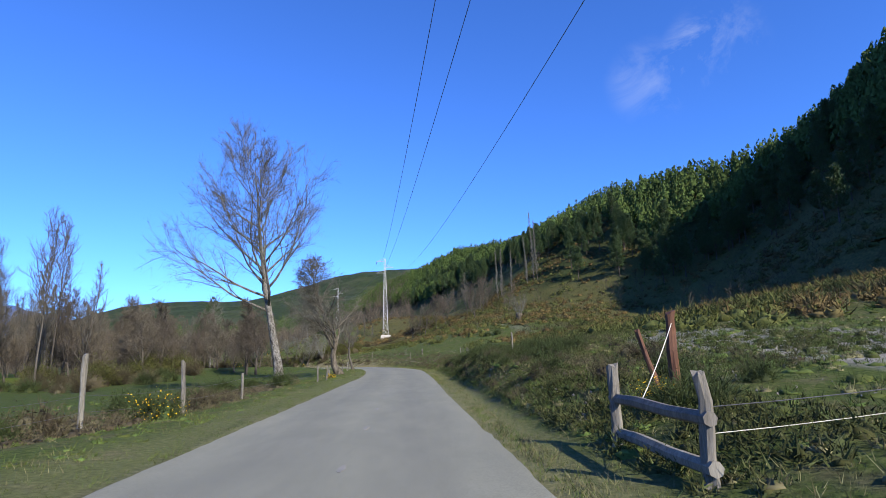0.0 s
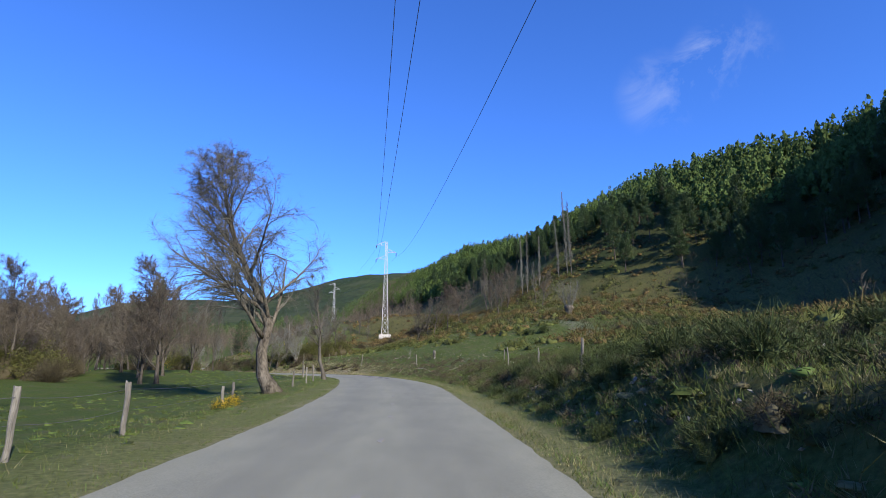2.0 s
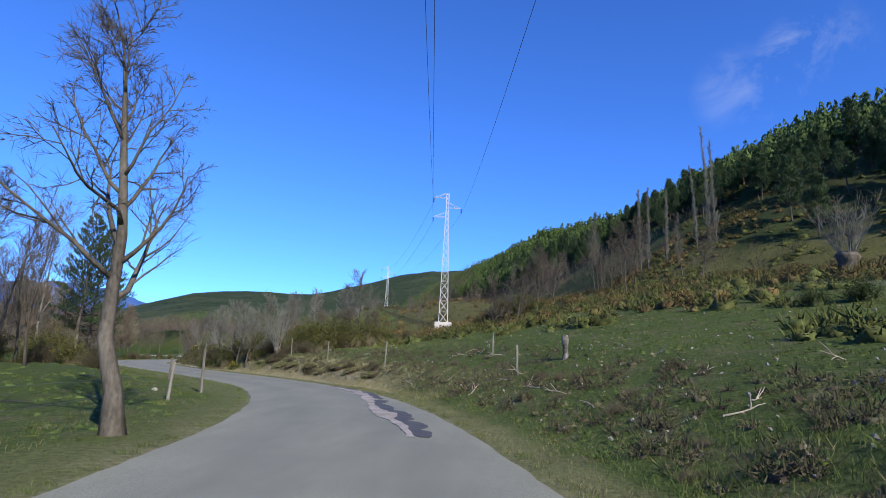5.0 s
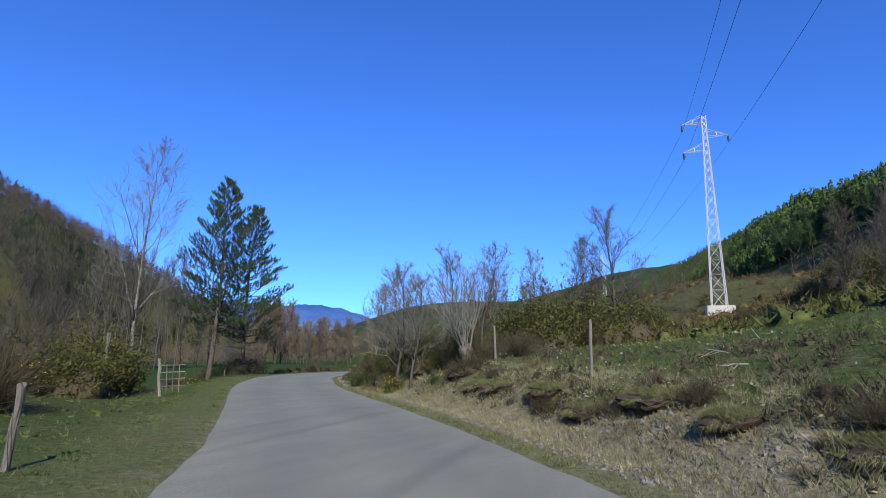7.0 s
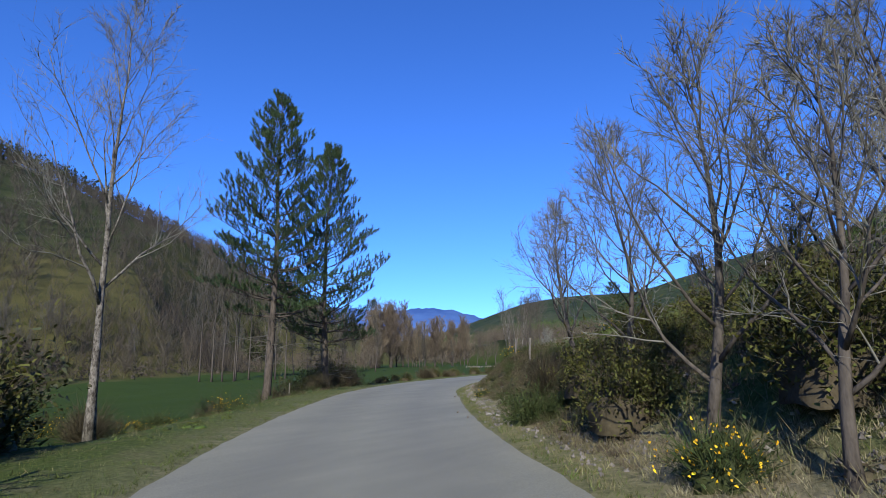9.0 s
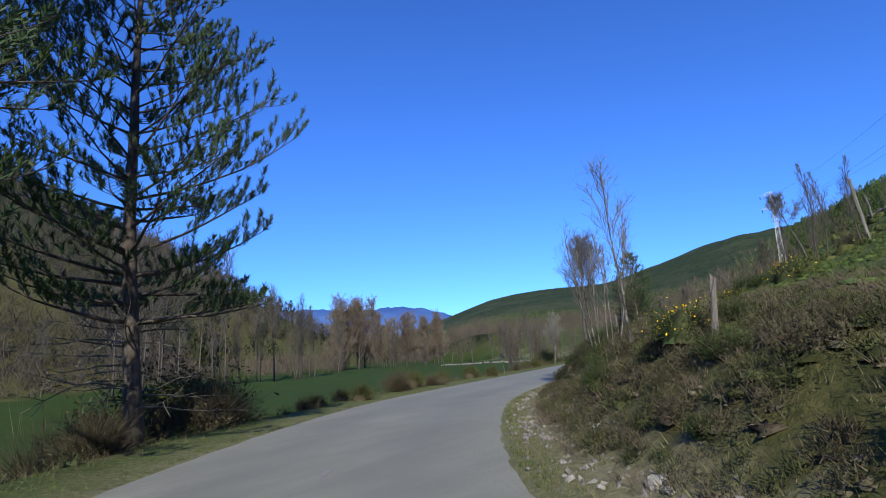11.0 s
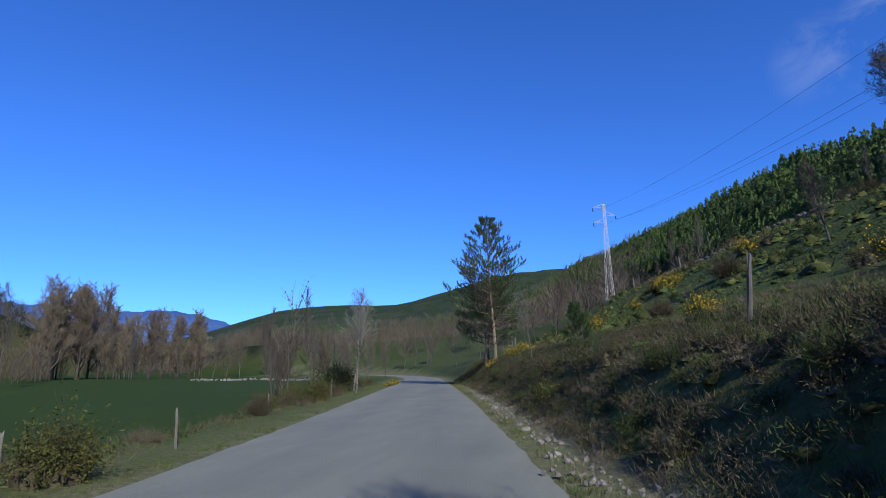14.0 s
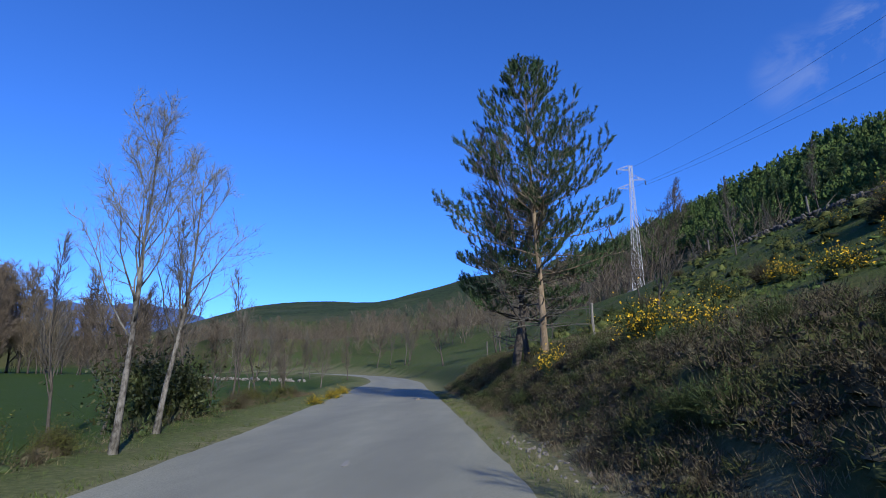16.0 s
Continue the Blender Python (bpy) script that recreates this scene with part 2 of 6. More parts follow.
def spline(points, step):
    """Catmull-Rom through control points, about step metres apart."""
    p = np.array(points, float)
    p = np.vstack([2 * p[0] - p[1], p, 2 * p[-1] - p[-2]])
    out = []
    for a, b, c, d in zip(p[:-3], p[1:-2], p[2:-1], p[3:]):
        n = max(1, int(np.hypot(*(c - b)[:2]) / step))
        for k in range(n):
            u = k / n
            out.append(0.5 * (2 * b + (c - a) * u + (2 * a - 5 * b + 4 * c - d) * u * u + (3 * b - a - 3 * c + d) * u ** 3))
    out.append(p[-2])
    return np.array(out)


LINE = spline(ROAD, 1.0)
TAN = np.gradient(LINE[:, :2], axis=0)
TAN /= np.hypot(TAN[:, 0], TAN[:, 1])[:, None]
NRM = np.stack([TAN[:, 1], -TAN[:, 0]], 1)
ARC = np.r_[0, np.cumsum(np.hypot(*np.diff(LINE[:, :2], axis=0).T))]
ARC -= ARC[np.argmin(np.hypot(LINE[:, 0] + 1.1, LINE[:, 1]))]


def to_road(x, y):
    """Station along the road and distance to the right of its middle, and half its width there."""
    x, y = np.atleast_1d(np.asarray(x, float)), np.atleast_1d(np.asarray(y, float))
    s, d, w = np.empty(len(x)), np.empty(len(x)), np.empty(len(x))
    for k in range(0, len(x), 4000):
        px, py = x[k:k + 4000], y[k:k + 4000]
        i = ((px[:, None] - LINE[:, 0]) ** 2 + (py[:, None] - LINE[:, 1]) ** 2).argmin(1)
        dx, dy = px - LINE[i, 0], py - LINE[i, 1]
        along = dx * TAN[i, 0] + dy * TAN[i, 1]
        side = dx * NRM[i, 0] + dy * NRM[i, 1]
        s[k:k + 4000] = ARC[i] + along
        d[k:k + 4000] = np.where(np.abs(along) < 2, side, np.sign(side) * np.hypot(dx, dy))
        w[k:k + 4000] = LINE[i, 2] / 2
    return s, d, w


def on_road(s, d):
    """The place at a station, d metres right of the road's middle."""
    x = np.interp(s, ARC, LINE[:, 0]) + d * np.interp(s, ARC, NRM[:, 0])
    y = np.interp(s, ARC, LINE[:, 1]) + d * np.interp(s, ARC, NRM[:, 1])
    return float(x), float(y)


def half(s):
    return float(np.interp(s, ARC, LINE[:, 2])) / 2


def smooth(x):
    x = np.clip(x, 0, 1)
    return x * x * (3 - 2 * x)


_R = np.random.RandomState(7)
_LAT = _R.rand(128, 128)


def vnoise(x, y):
    """Value noise, -1 to 1."""
    xi, yi = np.floor(x).astype(int), np.floor(y).astype(int)
    u, v = x - xi, y - yi
    u, v = u * u * (3 - 2 * u), v * v * (3 - 2 * v)
    g = lambda a, b: _LAT[a % 128, b % 128]
    return 2 * ((g(xi, yi) * (1 - u) + g(xi + 1, yi) * u) * (1 - v) + (g(xi, yi + 1) * (1 - u) + g(xi + 1, yi + 1) * u) * v) - 1


def fractal(x, y, octaves=4):
    return sum(vnoise(x * 2 ** k + 17.3 * k, y * 2 ** k + 5.1 * k) / 2 ** k for k in range(octaves))


# right-hand side by station: height and width of the bank, slope of the meadow above it, its breadth
SIDE_S = [-40, 4, 14, 24, 40, 58, 75, 88, 96, 104, 112, 122, 134, 150, 170, 200, 260]
BANK_H = [0.3, 0.25, 0.6, 1.0, 0.8, 0.6, 0.35, 0.75, 0.85, 0.95, 1.1, 1.1, 1.1, 1.25, 1.25, 1.1, 1.0]
BANK_W = [3.0, 2.4, 1.6, 1.4, 2.0, 3.0, 3.5, 2.8, 3.0, 2.8, 2.5, 2.4, 2.2, 1.8, 2.0, 2.6, 3.0]
RISE = [0.08, 0.05, 0.09, 0.145, 0.155, 0.145, 0.12, 0.15, 0.18, 0.20, 0.22, 0.24, 0.28, 0.33, 0.34, 0.31, 0.26]
WIDE = [26, 26, 30, 34, 36, 42, 48, 52, 54, 56, 50, 46, 42, 40, 38, 38, 38]
# left-hand side: fall from the verge to the field
FALL = [0.25, 0.25, 0.3, 0.3, 0.3, 0.3, 0.0, -0.4, -0.5, -0.4, 0.2, 1.0, 1.9, 2.1, 1.8, 1.5, 1.0]


def valley_station(x, y, s, a):
    """The station that rules the right-hand slope: the road's own beside it, that of the straight valley line far up."""
    v = (y * 0.966 - (x - 8) * 0.259) * 1.02
    k = smooth((a - 6) / 26)
    return s * (1 - k) + v * k


def field_edge(s):
    """How far the left-hand field reaches from the road."""
    return np.interp(s, [60, 105, 125, 205, 300], [62, 62, 88, 92, 118])


def land(x, y):
    """The ground's height."""
    x, y = np.atleast_1d(np.asarray(x, float)), np.atleast_1d(np.asarray(y, float))
    s, d, w = to_road(x, y)
    st = valley_station(x, y, s, np.maximum(d - w, 0))
    q = lambda table: np.interp(st, SIDE_S, table)
    a = np.maximum(d - w, 0)
    b = np.maximum(-d - w, 0)
    wide = q(WIDE)
    # the long wooded slope keeps beside a straight line up the valley
    u = (x - 8) * 0.966 + y * 0.259
    meadow = np.minimum(a, wide)
    hill = np.maximum(np.minimum(u - 6, a) - wide, 0)
    right = q(BANK_H) * smooth((a - np.interp(st, [14, 24, 60, 80], [0.7, 1.0, 1.0, 0.7])) / q(BANK_W)) + q(RISE) * np.maximum(meadow - 1.5, 0)
    # the upper slope steepens towards the terrace wall
    right += np.interp(st, [125, 145], [0, 0.016]) * np.clip(a - 7, 0, 12) ** 2 * smooth((-14 - x) / 9)
    crest = 54.0
    v = y * 0.966 - (x - 8) * 0.259
    tall = np.interp(v, [-100, 66, 76, 92, 110, 210, 290, 600], [1.36, 1.34, 1.22, 1.06, 0.90, 0.85, 1.15, 1.24])
    slope = lambda h: 0.55 * h + 0.24 * np.maximum(h - 15, 0)
    right += tall * np.where(hill < crest, slope(np.minimum(hill, crest)) * smooth((hill + 10) / 22), slope(crest) - 0.16 * (hill - crest))
    left = -q(FALL) * smooth((b - 1.6) / 4.5)
    z = np.where(d > 0, right, left)
    # low ground of the valley, and the spur on its far side
    spur = 150 - 0.62 * np.hypot((x + 420) * 0.85, (y - 132) * 0.72)
    z = np.where(d < 0, z + np.maximum(0, np.minimum(spur, 140)) * smooth((b - field_edge(st)) / 45), z)
    # hills round the head of the valley
    rx, ry = x + 30, y - 100
    r = np.hypot(rx, ry)
    az = np.degrees(np.arctan2(-rx, ry))
    el = np.interp(az, [-60, -20, -4, 4, 7, 10, 13, 17, 22, 28, 33, 38, 48, 60, 75], [9, 10.6, 10.0, 9.95, 9.3, 8.35, 7.6, 6.7, 6.35, 5.9, 4.2, 2.2, 1.6, 3, 6])
    top = np.tan(np.radians(el)) * 1300
    far = top * np.clip((r - 330) / 970, 0, 1) ** 1.15 * np.where(r > 1300, np.maximum(0.0, 1 - (r - 1300) / 1500), 1)
    z = np.where((far > 0) & (y > 60), np.maximum(z, far - 2), z)
    # knolls and hollows of the right-hand meadow
    for hx, hy, hz, hr in ((-5, 145, -5.2, 17), (18, 92, 2.4, 18), (-15.7, 101.6, 0.5, 2.4), (-12, 112, -0.4, 11), (-2, 126, -3.2, 13)):
        z = z + hz * np.exp(-((x - hx) ** 2 + (y - hy) ** 2) / hr ** 2) * smooth((a - 2) / 6)
    # unevenness, none on the road
    n = fractal(x / 9.0, y / 9.0, 4)
    away = smooth((np.abs(d) - w - 0.2) / 3.0)
    z = z + n * away * np.clip(0.10 + 0.004 * np.abs(d), 0, 0.5) + fractal(x / 120.0, y / 120.0, 3) * np.clip((np.abs(d) - 70) * 0.03, 0, 4) * away
    # lumps of the grown-over banks
    lump = fractal(x / 1.3, y / 1.3, 2) * smooth((a - 1.0) / 0.8) * smooth((9 - a) / 3) * (d > 0)
    z = z + lump * np.interp(s, [10, 20, 60, 70, 108, 116, 200, 215], [0, 0.13, 0.1, 0.03, 0.03, 0.10, 0.12, 0])
    # hollows washed out of the cut bank
    z = z - 0.55 * np.clip(1.5 * vnoise(x * 0.75, y * 0.75) - 0.25, 0, 1) * np.exp(-((a - 2.1) / 0.6) ** 2) * smooth((s - 86) / 4) * smooth((108 - s) / 5) * (d > 0)
    z = z - 0.06 * (np.abs(d) < w + 0.1)
    return z


def ground_at(x, y):
    return float(land(x, y)[0])


def ticks(lo, hi, step, end_lo, end_hi, grow=1.13):
    mid = list(np.arange(lo, hi, step))
    up, g = [mid[-1] + step], step
    while up[-1] < end_hi:
        g *= grow
        up.append(up[-1] + g)
    dn, g = [mid[0] - step], step
    while dn[-1] > end_lo:
        g *= grow
        dn.append(dn[-1] - g)
    return np.array(dn[::-1] + mid + up)


gx, gy = ticks(-72, 22, 0.5, -3600, 3600), ticks(-4, 215, 0.5, -1500, 4200)
GX, GY = np.meshgrid(gx, gy)
GZ = land(GX.ravel(), GY.ravel())
verts = np.stack([GX.ravel(), GY.ravel(), GZ], 1)
nx, ny = len(gx), len(gy)
ii = (np.arange(ny - 1)[:, None] * nx + np.arange(nx - 1)).ravel()
faces = np.stack([ii, ii + 1, ii + nx + 1, ii + nx], 1)

# ground: grass, worn earth and heath by station and height above the road
M_GROUND, gt, gb = material("meadow_ground", 0.95, 0.1)


def attribute(name):
    a = gt.nodes.new("ShaderNodeAttribute")
    a.attribute_name = name
    return a.outputs["Fac"]


n_big, n_mid, n_fine = noise_tex(gt, 0.12), noise_tex(gt, 0.9, 6), noise_tex(gt, 9, 8, 0.7)
n_dots = noise_tex(gt, 3.2, 8, 0.75)
turf = ramp(gt, n_fine.outputs[0], [(0.3, (0.022, 0.037, 0.008)), (0.55, (0.066, 0.092, 0.023)), (0.75, (0.14, 0.15, 0.055))]).outputs[0]
crop = ramp(gt, n_fine.outputs[0], [(0.3, (0.017, 0.036, 0.006)), (0.7, (0.048, 0.08, 0.015))]).outputs[0]
straw = ramp(gt, n_fine.outputs[0], [(0.3, (0.045, 0.041, 0.022)), (0.7, (0.155, 0.138, 0.08))]).outputs[0]
earth = ramp(gt, n_fine.outputs[0], [(0.3, (0.115, 0.095, 0.056)), (0.7, (0.35, 0.305, 0.20))]).outputs[0]
heath = ramp(gt, n_dots.outputs[0], [(0.3, (0.022, 0.027, 0.009)), (0.5, (0.08, 0.08, 0.029)), (0.66, (0.145, 0.115, 0.043)), (0.8, (0.21, 0.18, 0.08))]).outputs[0]
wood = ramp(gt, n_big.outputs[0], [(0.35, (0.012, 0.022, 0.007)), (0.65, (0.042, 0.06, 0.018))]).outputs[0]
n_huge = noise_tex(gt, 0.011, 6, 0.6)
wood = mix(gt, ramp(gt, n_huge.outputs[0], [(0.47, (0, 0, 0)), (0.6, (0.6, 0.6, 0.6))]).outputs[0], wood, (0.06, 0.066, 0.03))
gravel = ramp(gt, n_fine.outputs[0], [(0.3, (0.11, 0.108, 0.095)), (0.7, (0.34, 0.33, 0.295))]).outputs[0]


def blotch(source, lo, hi):
    return ramp(gt, source, [(lo, (0, 0, 0)), (hi, (1, 1, 1))]).outputs[0]


col = mix(gt, blotch(n_mid.outputs[0], 0.5, 0.74), turf, straw)
col = mix(gt, attribute("crop"), col, crop)
pale = ramp(gt, n_fine.outputs[0], [(0.3, (0.09, 0.098, 0.04)), (0.7, (0.22, 0.21, 0.10))]).outputs[0]
col = mix(gt, attribute("heath"), col, heath)
col = mix(gt, attribute("earth"), col, earth)
col = mix(gt, attribute("verge"), col, pale)
col = mix(gt, attribute("gravel"), col, gravel)
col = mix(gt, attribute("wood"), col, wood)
gt.links.new(col, gb.inputs["Base Color"])
bump(gt, gb, n_fine.outputs[0], 0.8, 0.06)

ground = mesh_object("ground", verts, faces, M_GROUND, smooth=True)
tagged(ground, "rough spring meadow ground rising to wooded hills", "ground", kind="structure")

VS, VD, VW = to_road(verts[:, 0], verts[:, 1])
VA, VB = np.maximum(VD - VW, 0), np.maximum(-VD - VW, 0)
wobble = fractal(verts[:, 0] / 6.0, verts[:, 1] / 6.0, 3)


def paint(name, values):
    at = ground.data.attributes.new(name, "FLOAT", "POINT")
    at.data.foreach_set("value", np.clip(values, 0, 1).astype(np.float32))


VT = valley_station(verts[:, 0], verts[:, 1], VS, VA)
q = lambda xs, ys: np.interp(VT, xs, ys)
paint("crop", (VD < 0) * smooth((VB - 3.5 + wobble) / 3) * (VB < field_edge(VS) - 1) * q([60, 100, 112], [0.4, 0.3, 1]))
paint("heath", np.maximum(0.85 * (VD > 0) * smooth((VA - 1.3 + 0.3 * wobble) / 0.6) * smooth((7.5 - VA + 2 * wobble) / 3) * q([10, 18, 55, 68, 108, 114, 200, 215], [0, 0.7, 0.6, 0, 0, 1, 1, 0]), np.maximum((VD > 0) * smooth((VA - q([0, 40, 70, 110, 130, 170], [22, 10, 26, 20, 24, 26]) + 4 * wobble) / 8) * q([0, 40, 110, 130], [1, 1, 0.8, 0.85]), (VD < 0) * smooth((VB - field_edge(VS) + 2 + 4 * wobble) / 6))))
paint("earth", 0.85 * (VD > 0) * (1 - smooth((np.abs(VA - q([104, 112], [1.5, 0.8]) - q([104, 112], [0.3, 0.12]) * wobble) - q([104, 112], [0.75, 0.28]) - q([104, 112], [0.4, 0.14]) * wobble) / q([104, 112], [0.7, 0.4]))) * q([60, 84, 90, 104, 112, 134, 180, 200], [0, 0, 1, 1, 0.95, 0.95, 0.8, 0.2]) + 0.45 * (np.abs(VD) < VW + 0.25))
paint("verge", 0.75 * np.maximum((VD > 0) * (1 - smooth((VA - 0.65 - 0.25 * wobble) / 0.5)), (VD < 0) * 0.6 * (1 - smooth((VB - 0.9 - 0.5 * wobble) / 1.2))))
track = q([-30, 8, 20, 56, 85, 110], [14, 11.5, 9.5, 13, 23, 24])
paint("gravel", (VD > 0) * q([-30, 15, 21, 40, 85, 95], [1, 1, 0.8, 0.35, 0.25, 0]) * (1 - smooth((np.abs(VA - track + 0.6 * wobble) - q([0, 12, 22, 60], [3.4, 2.6, 1.4, 0.8])) / 0.8)))
rr = np.hypot(verts[:, 0] + 30, verts[:, 1] - 100)
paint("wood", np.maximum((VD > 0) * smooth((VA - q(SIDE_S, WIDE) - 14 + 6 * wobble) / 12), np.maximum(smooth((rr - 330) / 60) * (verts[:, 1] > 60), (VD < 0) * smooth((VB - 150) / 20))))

# road: a slightly crowned sheet with ragged edges
M_ROAD, rt, rb = material("worn_asphalt", 0.85, 0.25)
r1, r2, r3 = noise_tex(rt, 0.35, 4), noise_tex(rt, 60, 3), noise_tex(rt, 2.0, 6, 0.65, stretch=(1, 0.25, 1))
base = ramp(rt, r3.outputs[0], [(0.3, (0.19, 0.195, 0.138)), (0.7, (0.25, 0.256, 0.182))]).outputs[0]
base = mix(rt, 0.35, base, ramp(rt, r2.outputs[0], [(0.3, (0.09, 0.09, 0.075)), (0.7, (0.38, 0.37, 0.32))]).outputs[0])
base = mix(rt, ramp(rt, r1.outputs[0], [(0.45, (0, 0, 0)), (0.75, (0.5, 0.5, 0.5))]).outputs[0], base, (0.17, 0.176, 0.136))
lane = rt.nodes.new("ShaderNodeAttribute")
lane.attribute_name = "across"
streak = noise_tex(rt, 0.7, 5, 0.6, stretch=(1, 0.12, 1))
worn = ramp(rt, lane.outputs["Fac"], [(0.0, (1.0, 0.99, 0.95)), (0.1, (0.95, 0.95, 0.94)), (0.27, (0.84, 0.84, 0.85)), (0.48, (0.97, 0.97, 0.96)), (0.72, (0.84, 0.84, 0.85)), (0.92, (0.95, 0.95, 0.94)), (1.0, (1.0, 0.99, 0.95))]).outputs[0]
base = mix(rt, 1.0, base, worn, "MULTIPLY")
base = mix(rt, ramp(rt, streak.outputs[0], [(0.45, (0, 0, 0)), (0.7, (0.4, 0.4, 0.4))]).outputs[0], base, (0.135, 0.137, 0.11))
rt.links.new(base, rb.inputs["Base Color"])
bump(rt, rb, r2.outputs[0], 0.4, 0.006)
rv, rf = [], []
cols = [-1, -0.985, -0.5, 0, 0.5, 0.985, 1]
fine = np.arange(ARC[0] + 1, ARC[-1] - 1, 0.4)
for s in fine:
    h = half(s)
    for c in cols:
        x, y = on_road(s, c * h + (0.025 * vnoise(np.array([s * 1.3]), np.array([c * 9.0]))[0] + 0.025 * vnoise(np.array([s * 4.0]), np.array([c * 5.0]))[0] if abs(c) > 0.9 else 0))
        rv.append((x, y, -0.08 if abs(c) == 1 else 0.015 * (1 - c * c) - 0.012))
k = len(cols)
for i in range(len(fine) - 1):
    for j in range(k - 1):
        a = i * k + j
        rf.append((a, a + 1, a + k + 1, a + k))
road = mesh_object("road", rv, rf, M_ROAD, smooth=False)
at = road.data.attributes.new("across", "FLOAT", "POINT")
at.data.foreach_set("value", np.tile((np.array(cols) + 1) / 2, len(fine)).astype(np.float32))
tagged(road, "narrow worn grey asphalt country road", "road", kind="structure")

# ------------------------------------------------------------------ growing things


def fast_mesh(name, v, counts, idx, mat, smooth_it=False):
    """A mesh from numpy arrays: vertices, face sizes and vertex indices."""
    me = bpy.data.meshes.new(name)
    v = np.asarray(v, np.float32)
    me.vertices.add(len(v))
    me.vertices.foreach_set("co", v.ravel())
    me.loops.add(len(idx))
    me.loops.foreach_set("vertex_index", np.asarray(idx, np.int32))
    me.polygons.add(len(counts))
    starts = np.r_[0, np.cumsum(counts)[:-1]].astype(np.int32)
    me.polygons.foreach_set("loop_start", starts)
    me.polygons.foreach_set("loop_total", np.asarray(counts, np.int32))
    if smooth_it:
        me.polygons.foreach_set("use_smooth", np.ones(len(counts), bool))
    me.materials.append(mat)
    me.update(calc_edges=True)
    return me


def blade_arrays(base, tip, width, rs):
    """Bent tapered blades: five corners each, from base to tip."""
    n = len(base)
    along = tip - base
    side = np.cross(along, rs.normal(size=(n, 3)))
    side /= np.linalg.norm(side, axis=1)[:, None] + 1e-9
    side *= np.asarray(width).reshape(-1, 1) / 2 * np.ones((n, 1))
    bend = rs.normal(size=(n, 3)) * np.linalg.norm(along, axis=1)[:, None] * 0.07
    mid = base + along * 0.55 + bend
    v = np.stack([base - side, base + side, mid + side * 0.8, mid - side * 0.8, tip], 1).reshape(-1, 3)
    o = np.arange(n)[:, None] * 5
    idx = np.concatenate([o + np.array([0, 1, 2, 3]), o + np.array([3, 2, 4])], 1).ravel()
    return v, np.tile([4, 3], n), idx


def blades(name, base, tip, width, mat, rs):
    return fast_mesh(name, *blade_arrays(base, tip, width, rs), mat)


def slivers(base, tip, width, rs):
    """Thin single triangles from base to tip."""
    n = len(base)
    side = np.cross(tip - base, rs.normal(size=(n, 3)))
    side /= np.linalg.norm(side, axis=1)[:, None] + 1e-9
    side *= np.asarray(width).reshape(-1, 1) / 2 * np.ones((n, 1))
    return np.stack([base - side, base + side, tip], 1).reshape(-1, 3), np.full(n, 3), np.arange(3 * n)


def fine_mesh(name, base, tip, width, mat, rs):
    return fast_mesh(name, *slivers(base, tip, width, rs), mat)


def limb(rs, start, way, length, bend, n, lift):
    """A crooked line of n steps that bends by chance and turns up (lift > 0) or down."""
    pts = [start]
    d = way.normalized()
    for _ in range(n):
        d = (d + Vector(rs.normal(size=3)) * bend + Vector((0, 0, lift))).normalized()
        pts.append(pts[-1] + d * (length / n))
    return pts


def off_axis(rs, d, angle):
    side = d.cross(Vector(rs.normal(size=3)))
    if side.length < 1e-4:
        side = Vector((1, 0, 0))
    side.normalize()
    return d * math.cos(angle) + side * math.sin(angle)


